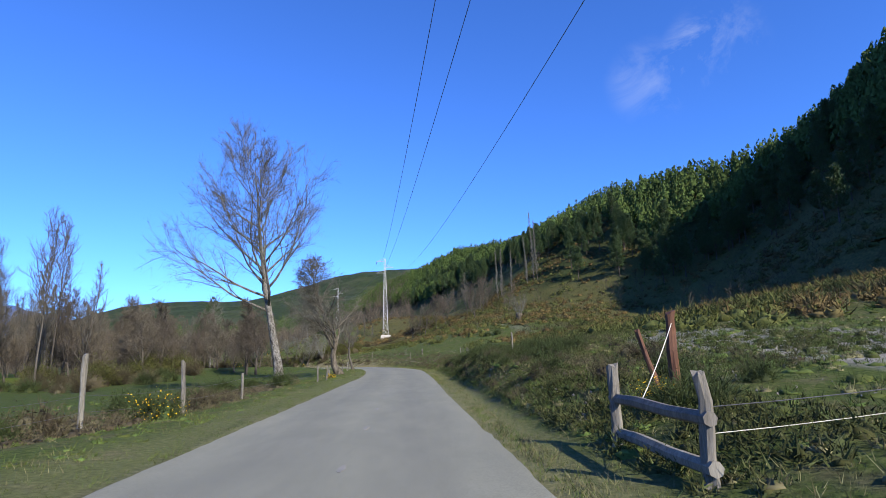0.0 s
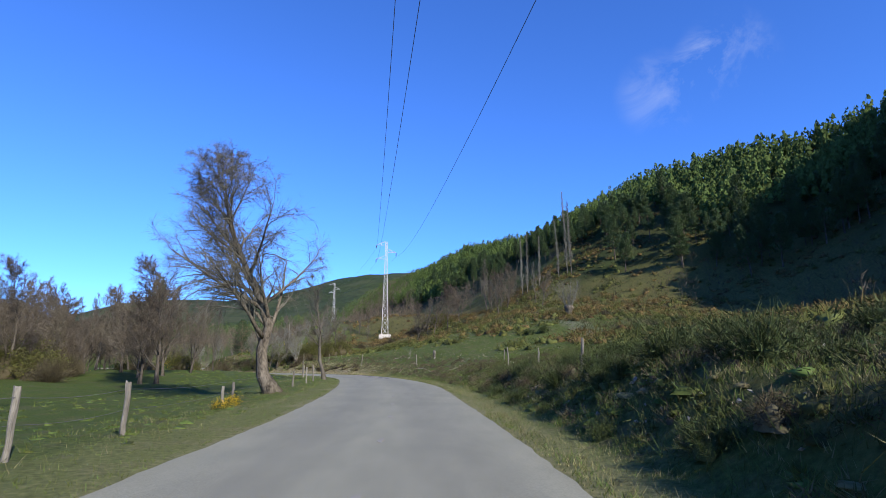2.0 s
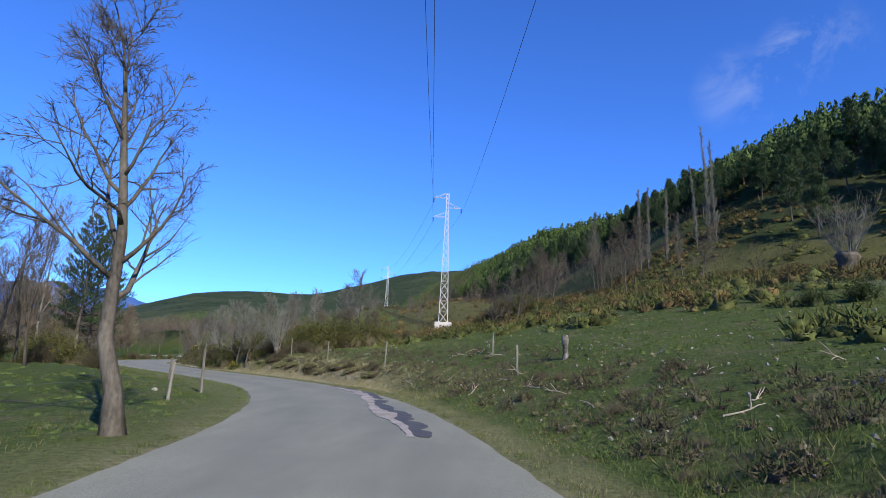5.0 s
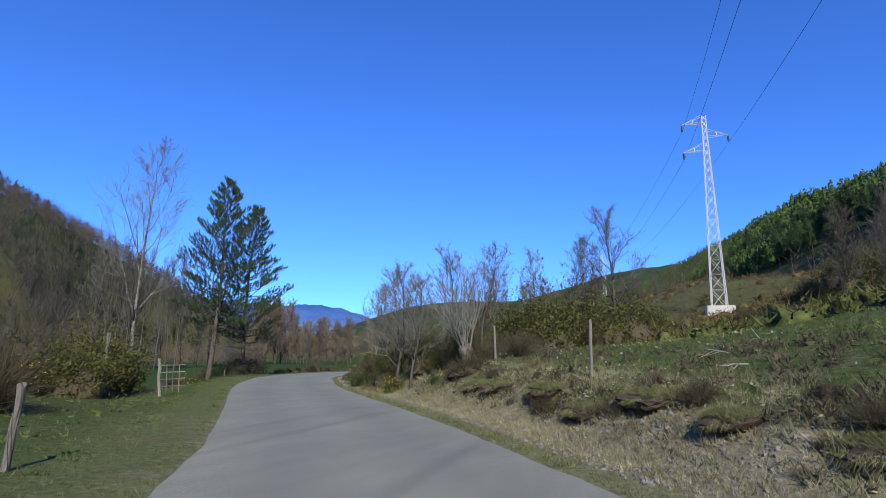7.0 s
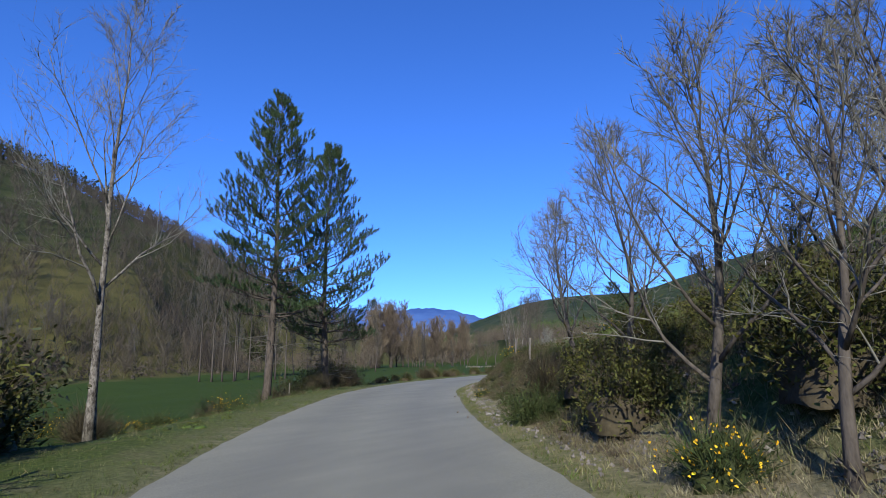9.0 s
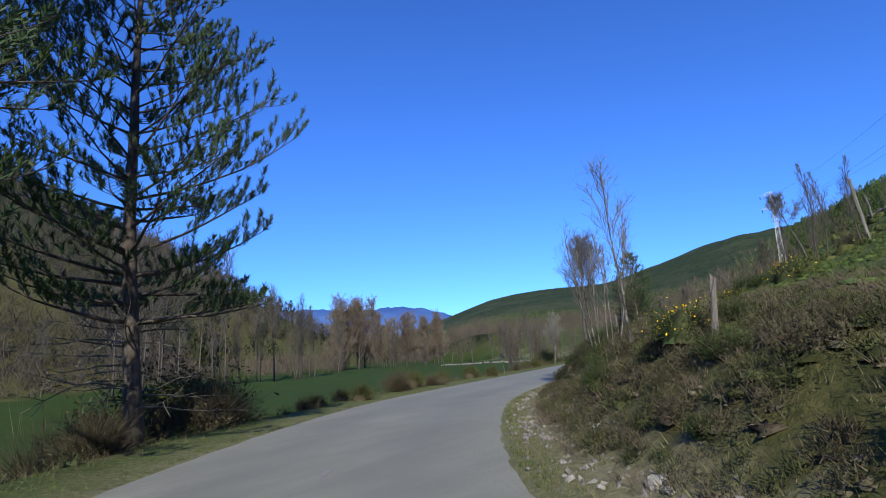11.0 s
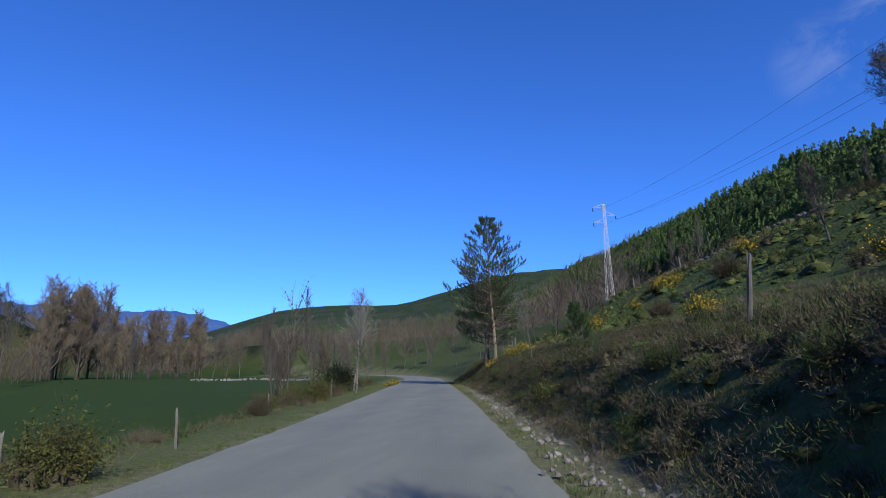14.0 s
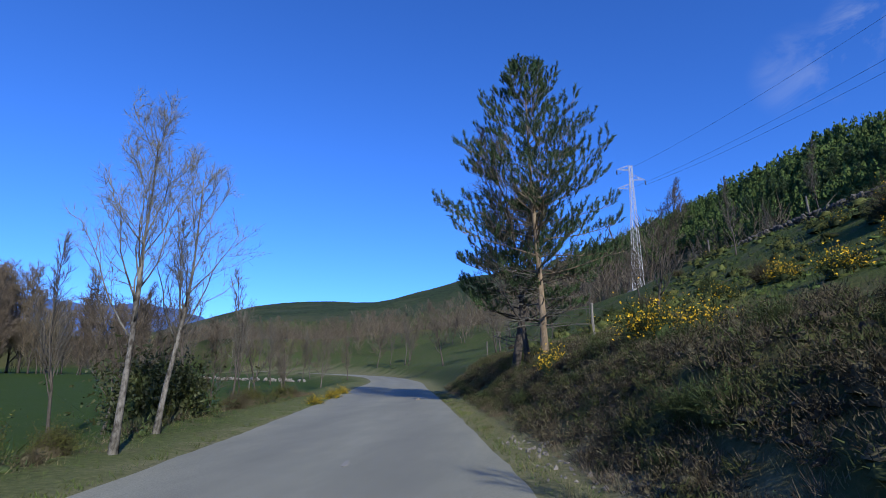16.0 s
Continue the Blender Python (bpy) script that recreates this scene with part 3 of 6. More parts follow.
def bare_tree(seed, height, r, first=0.3, limbs=9, reach=0.42, lean=(0, 0), lift=0.10, droop=0.0, twigs=5, fork=0.0, angle=0.75, bark=None, twig_mat=None, bend=0.07, sub=7, rmin=0.006, depth=3, leafless_top=1.0, taper=0.75, bias=(0, 0), stem=None):
    """A leafless tree: an Empty with a trunk (with its limbs) and a crown of twigs."""
    rs = np.random.RandomState(seed)
    wood, crown = Soup(), Soup()
    f0, f1, fw = [], [], []
    trunk = limb(rs, Vector((0, 0, -0.15)), Vector((lean[0], lean[1], 1)), height * leafless_top, bend, 9, 0.10)
    if stem:
        trunk = [Vector(q) + Vector(rs.normal(size=3)) * 0.05 for q in stem]
    n = len(trunk) - 1
    rad = [max(r * (1 - 0.93 * (i / n) ** 0.8), 0.012) * (1.35 if i == 0 else 1) for i in range(n + 1)]
    wood.tube(trunk, rad, 9)
    starts = []
    for k in range(limbs):
        f = first + (1 - first) * (k + 0.3 * rs.rand()) / limbs
        i = min(int(f * n), n - 1)
        u = f * n - i
        p = trunk[i].lerp(trunk[i + 1], u)
        d = (trunk[i + 1] - trunk[i]).normalized()
        a = angle * (0.75 + 0.5 * rs.rand()) * (1 - 0.45 * f)
        side = Vector((math.cos(k * 2.4 + seed) + bias[0], math.sin(k * 2.4 + seed) + bias[1], 0)).normalized()
        way = (d * math.cos(a) + side * math.sin(a)).normalized()
        length = height * reach * (1.1 - taper * (f - first) / (1 - first + 1e-6)) * (0.8 + 0.4 * rs.rand())
        starts.append((p, way, length, rad[i] * (0.52 - 0.1 * rs.rand())))
    for p, way, length, lr in starts:
        pts = limb(rs, p, way, length, 0.13, 6, lift)
        rr = [max(lr * (1 - 0.85 * i / 6), rmin * 1.6) for i in range(7)]
        wood.tube(pts, rr, 6)
        for j in range(sub):
            f = 0.22 + 0.78 * (j + rs.rand()) / sub
            i = min(int(f * 6), 5)
            q0 = pts[i].lerp(pts[i + 1], f * 6 - i)
            d = off_axis(rs, (pts[i + 1] - pts[i]).normalized(), 0.4 + 0.5 * rs.rand())
            l2 = length * (0.5 - 0.25 * f) * (0.7 + 0.6 * rs.rand())
            pts2 = limb(rs, q0, d, l2, 0.16, 4, lift * 0.8 - droop * 0.5)
            r2 = max(rr[i] * 0.5, rmin * 1.4)
            crown.tube(pts2, [max(r2 * (1 - 0.75 * m / 4), rmin) for m in range(5)], 4, False)
            for t in range(twigs):
                g = 0.15 + 0.85 * (t + rs.rand()) / twigs
                m = min(int(g * 4), 3)
                q1 = pts2[m].lerp(pts2[m + 1], g * 4 - m)
                d2 = off_axis(rs, (pts2[m + 1] - pts2[m]).normalized(), 0.35 + 0.5 * rs.rand())
                l3 = max(l2 * 0.5 * (0.6 + 0.7 * rs.rand()), 0.25)
                pts3 = limb(rs, q1, d2, l3, 0.16, 3, lift * 0.6 - droop)
                for m0 in range(3):
                    f0.append(pts3[m0])
                    f1.append(pts3[m0 + 1] + (pts3[m0 + 1] - pts3[m0]) * 0.35)
                    fw.append(rmin * (2.5 - 0.5 * m0))
                if depth > 3:
                    for _ in range(5):
                        q2 = pts3[rs.randint(3)]
                        d3 = off_axis(rs, d2, 0.4 + 0.5 * rs.rand()) + Vector((0, 0, lift - 1.6 * droop))
                        f0.append(q2)
                        f1.append(q2 + d3 * (l3 * (0.35 + 0.4 * rs.rand())))
                        fw.append(rmin * 1.6)
    root = new("bare_tree")
    wood.make("trunk", bark or M_BARK, root, smooth=True)
    v, counts, idx = slivers(np.array(f0), np.array(f1), np.array(fw), rs)
    n0 = len(crown.v)
    me = fast_mesh("crown", np.concatenate([np.array(crown.v), v]), np.r_[[len(f) for f in crown.f], counts], np.r_[[i for f in crown.f for i in f], idx + n0], twig_mat or M_TWIG)
    ob = new("crown", me)
    ob.parent = root
    return root


def pine_tree(seed, height, r, crown_from=0.3, reach=0.3, tufts=7, lean=(0, 0), whorl_gap=0.55, dead=6, needle=0.14, width=0.016, per=30, bark=None):
    """A Scots pine: trunk with branches, dead lower branches, and tufts of needles."""
    rs = np.random.RandomState(seed)
    wood = Soup()
    trunk = limb(rs, Vector((0, 0, -0.15)), Vector((lean[0], lean[1], 1)), height, 0.025, 14, 0.06)
    n = 14
    rad = [max(r * (1 - 0.94 * i / n), 0.015) * (1.25 if i == 0 else 1) for i in range(n + 1)]
    wood.tube(trunk, rad, 10)
    at = lambda f: trunk[min(int(f * n), n - 1)].lerp(trunk[min(int(f * n), n - 1) + 1], f * n - min(int(f * n), n - 1))
    dead_wood = Soup()
    for k in range(dead):
        f = crown_from * (0.35 + 0.65 * rs.rand())
        a = rs.rand() * 6.28
        pts = limb(rs, at(f), Vector((math.cos(a), math.sin(a), 0.15)), height * 0.13 * (0.6 + rs.rand()), 0.12, 5, -0.03)
        dead_wood.tube(pts, [0.022, 0.018, 0.014, 0.011, 0.008, 0.005], 4)
        for _ in range(5):
            q0 = pts[1 + rs.randint(4)]
            dead_wood.tube(limb(rs, q0, off_axis(rs, (pts[-1] - pts[0]).normalized(), 0.7), 0.5, 0.15, 3, 0), [0.008, 0.007, 0.006, 0.004], 3, False)
    base, tip = [], []

    def tuft(foot, ax, length):
        """A shoot like a bottle brush, needles slanting forwards."""
        ax = np.array(ax.normalized())
        c = np.array(foot) + ax * (length * rs.rand(per, 1))
        out = rs.normal(size=(per, 3))
        out -= (out @ ax)[:, None] * ax
        out /= np.linalg.norm(out, axis=1)[:, None] + 1e-9
        base.append(c)
        tip.append(c + (out * 0.6 + ax * (0.55 + 0.35 * rs.rand(per, 1))) * needle * (0.75 + 0.5 * rs.rand(per, 1)))

    up = Vector((0, 0, 1))
    h = crown_from * height
    turn = rs.rand() * 6.28
    while h < height * 0.985:
        f = h / height
        g = (f - crown_from) / (1 - crown_from)
        shape = min(1.0, 0.62 + 1.6 * g) * (1 - g) ** 0.8 + 0.05
        nb = 5 + rs.randint(2)
        turn += 0.6
        for b in range(nb):
            if rs.rand() < 0.12:
                continue
            a = turn + 6.28 * b / nb + 0.35 * rs.normal()
            length = height * reach * shape * (0.7 + 0.45 * rs.rand())
            pts = limb(rs, at(min(f + 0.006 * rs.normal(), 0.995)), Vector((math.cos(a), math.sin(a), 0.02 + 0.8 * g)), length, 0.07, 5, 0.05)
            br = max(0.012, rad[int(f * n)] * 0.3)
            wood.tube(pts, [br * (1 - 0.8 * i / 5) for i in range(6)], 4)
            count = max(3, int(tufts * (0.35 + 0.65 * length / (height * reach))))
            for t in range(count):
                u = 0.32 + 0.68 * (t + 0.6 * rs.rand()) / count
                i = min(int(u * 5), 4)
                q0 = pts[i].lerp(pts[i + 1], min(u * 5 - i, 1))
                d = (pts[i + 1] - pts[i]).normalized()
                side = d.cross(up).normalized() * (1 if t % 2 else -1)
                l2 = length * (0.34 - 0.2 * u) * (0.6 + 0.7 * rs.rand()) + 0.08
                tw = limb(rs, q0, d * 0.7 + side * (0.5 + 0.5 * rs.rand()) + up * 0.1, l2, 0.1, 3, 0.12)
                wood.tube(tw, [0.009, 0.008, 0.006, 0.004], 3, False)
                for k in ((1, 2, 3) if l2 > 0.5 else (2, 3)):
                    tuft(tw[k], (tw[k] - tw[k - 1]).normalized() * 0.6 + up * (0.7 + 0.4 * rs.rand()), needle * (1.3 + 0.9 * rs.rand()))
            tuft(pts[-1], (pts[-1] - pts[-2]).normalized() + up * 0.5, needle * 2.2)
        h += whorl_gap * (0.85 + 0.3 * rs.rand()) * (1 - 0.4 * g)
    for _ in range(3):
        tuft(trunk[-1], up + Vector(rs.normal(size=3)) * 0.25, needle * 2.4)
    root = new("pine_tree")
    wood.make("trunk", bark or M_BARK_PINE, root, smooth=True)
    if dead:
        dead_wood.make("dead_wood", M_TWIG, root, "bare dead lower branches")
    me = fine_mesh("crown", np.concatenate(base), np.concatenate(tip), width * 1.5, M_NEEDLE, rs)
    ob = new("crown", me)
    ob.parent = root
    ob["label"] = "dark green needle tufts"
    return root


def domes(at, size, flat, rs, wob=0.22, rings=3, sides=7):
    """Lumpy low domes, one for each place: solid cores added to block light, for the close inner growth of bushes and
    tussocks. Vertices, face sizes, indices.
    """
    n = len(at)
    a = np.arange(sides) * 2 * np.pi / sides
    tpl = [np.stack([np.cos(a + 0.4 * k) * c, np.sin(a + 0.4 * k) * c, np.full(sides, h)], 1) for k, (c, h) in enumerate([(1.0, -0.15), (0.95, 0.35), (0.6, 0.8)][:rings])]
    tpl = np.concatenate(tpl + [np.array([[0, 0, 1.0]])])
    k = len(tpl)
    size = np.asarray(size).reshape(-1, 1, 1) * np.ones((n, 1, 1))
    turn = rs.rand(n) * 6.28
    ca, sa = np.cos(turn)[:, None], np.sin(turn)[:, None]
    q = tpl[None] * (1 + wob * rs.normal(size=(n, k, 1)))
    q = np.stack([q[:, :, 0] * ca - q[:, :, 1] * sa, q[:, :, 0] * sa + q[:, :, 1] * ca, q[:, :, 2] * flat], 2)
    v = (at[:, None] + q * size).reshape(-1, 3)
    f = [(r * sides + i, r * sides + (i + 1) % sides, (r + 1) * sides + (i + 1) % sides, (r + 1) * sides + i) for r in range(rings - 1) for i in range(sides)]
    t = [((rings - 1) * sides + i, (rings - 1) * sides + (i + 1) % sides, k - 1) for i in range(sides)]
    one = np.array([i for face in f + t for i in face])
    counts = np.tile([4] * len(f) + [3] * len(t), n)
    return v, counts, (np.arange(n)[:, None] * k + one).ravel()


def joined(name, pieces, mat):
    """One mesh out of several runs of vertices, face sizes and indices."""
    off = np.cumsum([0] + [len(p[0]) for p in pieces[:-1]])
    return fast_mesh(name, np.concatenate([p[0] for p in pieces]), np.concatenate([p[1] for p in pieces]), np.concatenate([p[2] + o for p, o in zip(pieces, off)]), mat)


def shrub(seed, name, size, mat, stems=260, spread=0.8, flowers=0, leafy=0, leaf_mat=None, width=0.012, core=0.0):
    """A bush of many thin stems from one foot, with leaf or flower flecks near the tips."""
    rs = np.random.RandomState(seed)
    a, t = rs.rand(stems) * 6.28, rs.rand(stems) ** 0.6
    ln = size * (0.45 + 0.65 * rs.rand(stems))
    foot = np.stack([np.cos(a) * 0.25 * spread * size * rs.rand(stems), np.sin(a) * 0.25 * spread * size * rs.rand(stems), np.full(stems, -0.05)], 1)
    way = np.stack([np.cos(a) * t * spread, np.sin(a) * t * spread, 1.05 - 0.55 * t], 1) + rs.normal(size=(stems, 3)) * 0.22
    tip = foot + way * ln[:, None]
    # side shoots
    k = 5
    b2 = np.repeat(foot + (tip - foot) * 0.45, k, 0) + np.repeat(tip - foot, k, 0) * (0.4 * rs.rand(stems * k, 1) - 0.1)
    t2 = b2 + (np.repeat(way, k, 0) + rs.normal(size=(stems * k, 3)) * 0.55) * (0.3 * np.repeat(ln, k)[:, None])
    base, tips = np.concatenate([foot, b2]), np.concatenate([foot + (tip - foot) * 0.8, t2])
    root = new(name)
    pieces = [slivers(base, tips, width * 1.2 * (0.7 + 0.6 * rs.rand(len(base))), rs)]
    if core:
        m = 5
        a0 = np.arange(m) * 6.28 / m + rs.rand(m)
        mid = np.stack([np.cos(a0) * 0.3 * spread * size, np.sin(a0) * 0.3 * spread * size, np.zeros(m)], 1)
        mid[0] = 0
        pieces.append(domes(mid, core * size * (0.28 + 0.14 * rs.rand(m)), 1.5, rs, 0.16))
    if not leafy and not flowers:
        pieces[0] = slivers(b2, t2, width * (0.7 + 0.6 * rs.rand(len(b2))), rs)
        stem = new("stem", fine_mesh("stem", foot, foot + (tip - foot) * 0.85, width * 1.8, mat, rs))
        stem.parent = root
    ob = new("branchwork", joined("branchwork", pieces, mat))
    ob.parent = root
    if leafy:
        pick = rs.randint(len(tips), size=leafy)
        c = base[pick] + (tips[pick] - base[pick]) * (0.35 + 0.7 * rs.rand(leafy, 1)) + rs.normal(size=(leafy, 3)) * 0.03 * size
        ob = new("leafage", blades("leafage", c, c + rs.normal(size=(leafy, 3)) * 0.045 * max(size, 0.8) ** 0.5 + np.array([0, 0, 0.02]), 0.04 * max(size, 0.8) ** 0.5, leaf_mat or mat, rs))
        tagged(ob, kind="stuff")
        ob.parent = root
    if flowers:
        pick = rs.randint(len(tips), size=flowers)
        c = base[pick] + (tips[pick] - base[pick]) * (0.72 + 0.3 * rs.rand(flowers, 1)) + rs.normal(size=(flowers, 3)) * 0.02
        ob = new("blossom", blades("blossom", c, c + rs.normal(size=(flowers, 3)) * 0.03, 0.04, M_FLOWER, rs))
        ob.parent = root
        ob["label"] = "bright yellow blossom"
    return root


def fence_post(seed, height, r, mat=None):
    """A rough round stake, a little crooked, with a split, weathered top."""
    rs = np.random.RandomState(seed)
    bm = bmesh.new()
    rings, sides = 6, 9
    grid = []
    wob = rs.normal(size=(rings, 2)) * r * 0.18
    for i in range(rings):
        z = -0.25 + (height + 0.25) * i / (rings - 1)
        ring = []
        for k in range(sides):
            a = 2 * math.pi * k / sides
            q0 = r * (1 + 0.13 * rs.normal()) * (1.08 - 0.14 * i / rings)
            ring.append(bm.verts.new((math.cos(a) * q0 + wob[i][0], math.sin(a) * q0 + wob[i][1], z + (0.03 * rs.normal() if i == rings - 1 else 0))))
        grid.append(ring)
    for i in range(rings - 1):
        for k in range(sides):
            bm.faces.new((grid[i][k], grid[i][(k + 1) % sides], grid[i + 1][(k + 1) % sides], grid[i + 1][k]))
    top = bm.verts.new((wob[-1][0], wob[-1][1], height + 0.02))
    for k in range(sides):
        bm.faces.new((grid[-1][k], grid[-1][(k + 1) % sides], top))
    me = bpy.data.meshes.new("fence_post")
    bm.to_mesh(me)
    bm.free()
    me.materials.append(mat or M_WOOD)
    return new("fence_post", me)


def stone_mesh(seed, size):
    """A broken stone."""
    rs = np.random.RandomState(seed)
    bm = bmesh.new()
    bmesh.ops.create_icosphere(bm, subdivisions=2, radius=1)
    k = np.array(size) / 2
    cuts = rs.normal(size=(6, 3))
    cuts /= np.linalg.norm(cuts, axis=1)[:, None]
    for v in bm.verts:
        p = np.array(v.co)
        for c in cuts:
            o = p @ c - 0.72
            if o > 0:
                p = p - c * o * 0.9
        v.co = Vector(p * k * (1 + 0.05 * rs.normal()))
    me = bpy.data.meshes.new("stone")
    bm.to_mesh(me)
    bm.free()
    me.materials.append(M_STONE)
    return me

# ------------------------------------------------------------------ woods (beyond counting)


def scatter(n, x0, x1, y0, y1, rs):
    return rs.uniform(x0, x1, n), rs.uniform(y0, y1, n)


def pine_wood(name, px, py, pz, h, rs, label, per=38, girth_of=0.10, mat=None):
    """Many small pines in one mesh: ragged sprays of needles round an ogive crown."""
    n = len(px)
    f = np.sort(rs.rand(n, per), 1) ** 0.9
    a = rs.rand(n, per) * 6.28
    girth = girth_of * (0.75 + 0.5 * rs.rand(n, 1)) * np.sin(np.pi * np.clip(0.12 + 0.88 * f, 0, 1)) ** 0.75 * (0.45 + 0.65 * rs.rand(n, per))
    c = np.stack([px[:, None] + np.cos(a) * girth * h[:, None], py[:, None] + np.sin(a) * girth * h[:, None], pz[:, None] + h[:, None] * (0.2 + 0.8 * f)], 2)
    size = (0.062 * (1.2 - 0.6 * f) * h[:, None])[:, :, None]
    out = np.stack([np.cos(a), np.sin(a), np.zeros_like(a)], 2)
    side = np.stack([-np.sin(a), np.cos(a), np.zeros_like(a)], 2)
    jit = lambda: rs.normal(size=c.shape) * 0.3
    v = np.stack([c + size * (-side * 1.1 + out * 0.4 - np.array([0, 0, 0.5]) + jit()), c + size * (side * 1.1 + out * 0.4 - np.array([0, 0, 0.5]) + jit()), c + size * (out * 0.25 + np.array([0, 0, 1.6]) + jit()), c], 2)
    idx = (np.arange(n * per)[:, None] * 4 + np.array([0, 1, 2])).ravel()
    ob = new(name, fast_mesh(name, v.reshape(-1, 3), np.full(n * per, 3), idx, mat or M_NEEDLE_FAR))
    return tagged(ob, label, "woodland", kind="stuff")


rs = np.random.RandomState(11)
px, py = scatter(100000, -170, 200, -40, 560, rs)
s_, d_, w_ = to_road(px, py)
u_ = (px - 8) * 0.966 + py * 0.259
s_ = valley_station(px, py, s_, np.maximum(d_ - w_, 0))
edge = np.interp(s_, SIDE_S, WIDE) + np.interp(s_, [60, 110, 140], [16, 14, 26]) + 5 * fractal(px / 22, py / 22, 2)
keep = (d_ > 0) & (np.minimum(u_ - 6, d_) > edge) & (u_ < 150) & (np.minimum(u_ - 6, d_) > np.where((s_ > 15) & (s_ < 250), edge + 12, edge))
px, py = px[keep], py[keep]
hh = rs.uniform(3.8, 7.2, len(px))
pine_wood("pine_wood", px, py, land(px, py), hh, rs, "dense dark green pine wood on the steep slope", 34, 0.115)
# the front rows of the wood, tree by tree
FRONT = [pine_tree(91 + k, 8.0, 0.13, 0.3, 0.22, tufts=6, dead=0, whorl_gap=0.55, needle=0.32, width=0.06, per=14) for k in range(3)]
front_used = [False] * 3
k = 0
while k < 250:
    x, y = rs.uniform(-60, 90), rs.uniform(0, 300)
    s0, d0, w0 = to_road(x, y)
    if d0[0] < 10:
        continue
    u0 = (x - 8) * 0.966 + y * 0.259
    st = valley_station(np.array([x]), np.array([y]), s0, d0 - w0)
    e0 = float(np.interp(st, SIDE_S, WIDE)[0] + np.interp(st, [60, 110, 140], [16, 14, 26])[0]) + 5 * float(fractal(np.array([x / 22]), np.array([y / 22]), 2)[0])
    m0 = min(u0 - 6, float(d0[0])) - e0
    if not -3 < m0 < 15 or rs.rand() > (0.25 if m0 < 0 else 1.0):
        continue
    i = k % 3
    ob = copy_thing(FRONT[i], Matrix.Identity(4)) if front_used[i] else FRONT[i]
    front_used[i] = True
    ob.matrix_basis = pose(x, y, ground_at(x, y) - 0.15, 0, 0, rs.rand() * 360) @ Matrix.Scale(rs.uniform(0.6, 1.15), 4)
    tagged(ob, "slender pine at the edge of the hillside wood", "tree", "pines at the wood's edge")
    k += 1
# woods on the hills at the head of the valley
ang, rad_ = np.radians(rs.uniform(-25, 62, 62000)), np.sqrt(rs.uniform(430 ** 2, 1290 ** 2, 62000))
px, py = -30 - np.sin(ang) * rad_, 100 + np.cos(ang) * rad_
keep = (fractal(px / 90, py / 90, 3) > -0.6) & (to_road(px, py)[1] < 400)
px, py = px[keep], py[keep]
pine_wood("far_pine_wood", px, py, land(px, py), rs.uniform(6, 13, len(px)), rs, "distant green woods on the rounded hills", 12, 0.22, M_HILLPINE)


def leafless_wood(name, px, py, pz, h, rs, mat, label, per=60):
    """Leafless trees too far off to count: sheaves of upright twigs on thin stems."""
    n = len(px)
    foot = np.stack([px, py, pz - 0.3], 1)
    f = rs.rand(n, per)
    a = rs.rand(n, per) * 6.28
    start = foot[:, None] + np.stack([np.cos(a) * 0.12 * rs.rand(n, per), np.sin(a) * 0.12 * rs.rand(n, per), 0.12 + 0.7 * f], 2) * h[:, None, None]
    tip = start + np.stack([np.cos(a) * (0.05 + 0.11 * rs.rand(n, per)), np.sin(a) * (0.05 + 0.11 * rs.rand(n, per)), 0.07 + 0.15 * rs.rand(n, per)], 2) * h[:, None, None]
    start[:, 0], tip[:, 0] = foot, foot + np.stack([0.06 * h * rs.normal(size=n), 0.06 * h * rs.normal(size=n), 0.9 * h], 1)
    wd = np.repeat(h, per) * 0.0075
    ob = new(name, fine_mesh(name, start.reshape(-1, 3), tip.reshape(-1, 3), wd * 1.5, mat, rs))
    return tagged(ob, label, "woodland", kind="stuff")


M_FARTWIG = mottled("far_twigs", (0.036, 0.032, 0.026), (0.105, 0.092, 0.072), 0.05, 2, 0.9, 0.1, 0, island=0.3)
# spur on the far side of the valley
px, py = scatter(9000, -420, -110, 30, 420, rs)
s_, d_, w_ = to_road(px, py)
keep = (d_ < -field_edge(s_) - 14 + 8 * fractal(px / 40, py / 40, 2)) & (rs.rand(len(px)) < 0.75)
px, py = px[keep], py[keep]
leafless_wood("leafless_wood", px, py, land(px, py), rs.uniform(6, 12, len(px)), rs, M_FARTWIG, "grey-brown leafless wood across the valley")
# dark pines among them
px, py = scatter(5200, -520, -150, 0, 400, rs)
s_, d_, w_ = to_road(px, py)
keep = (d_ < -125) & (fractal(px / 50, py / 50, 2) > -0.1)
px, py = px[keep], py[keep]
pine_wood("spur_pine_wood", px, py, land(px, py), rs.uniform(7, 12, len(px)), rs, "dark pines on the spur across the valley", 18, 0.13, M_SPUR)
# wood edge across the green field, with its undergrowth
px, py = scatter(6000, -260, -60, 60, 330, rs)
s_, d_, w_ = to_road(px, py)
keep = (d_ < -field_edge(s_) - 1 - 3 * fractal(px / 12, py / 12, 2)) & (d_ > -field_edge(s_) - 32) & (s_ > 60)
px, py = px[keep], py[keep]
leafless_wood("leafless_wood_edge", px, py, land(px, py), rs.uniform(3, 10, len(px)), rs, M_FARTWIG, "dark leafless wood edge beyond the field")
px, py = scatter(5200, -260, -60, 60, 330, rs)
s_, d_, w_ = to_road(px, py)
keep = (d_ < -field_edge(s_) - 2 * fractal(px / 12, py / 12, 2)) & (d_ > -field_edge(s_) - 20) & (s_ > 60)
px, py = px[keep], py[keep]
pine_wood("undergrowth", px, py, land(px, py) - 0.4, rs.uniform(1.5, 4.5, len(px)), rs, "dark tangled undergrowth along the wood edge", 22, 0.3, M_FARTWIG)
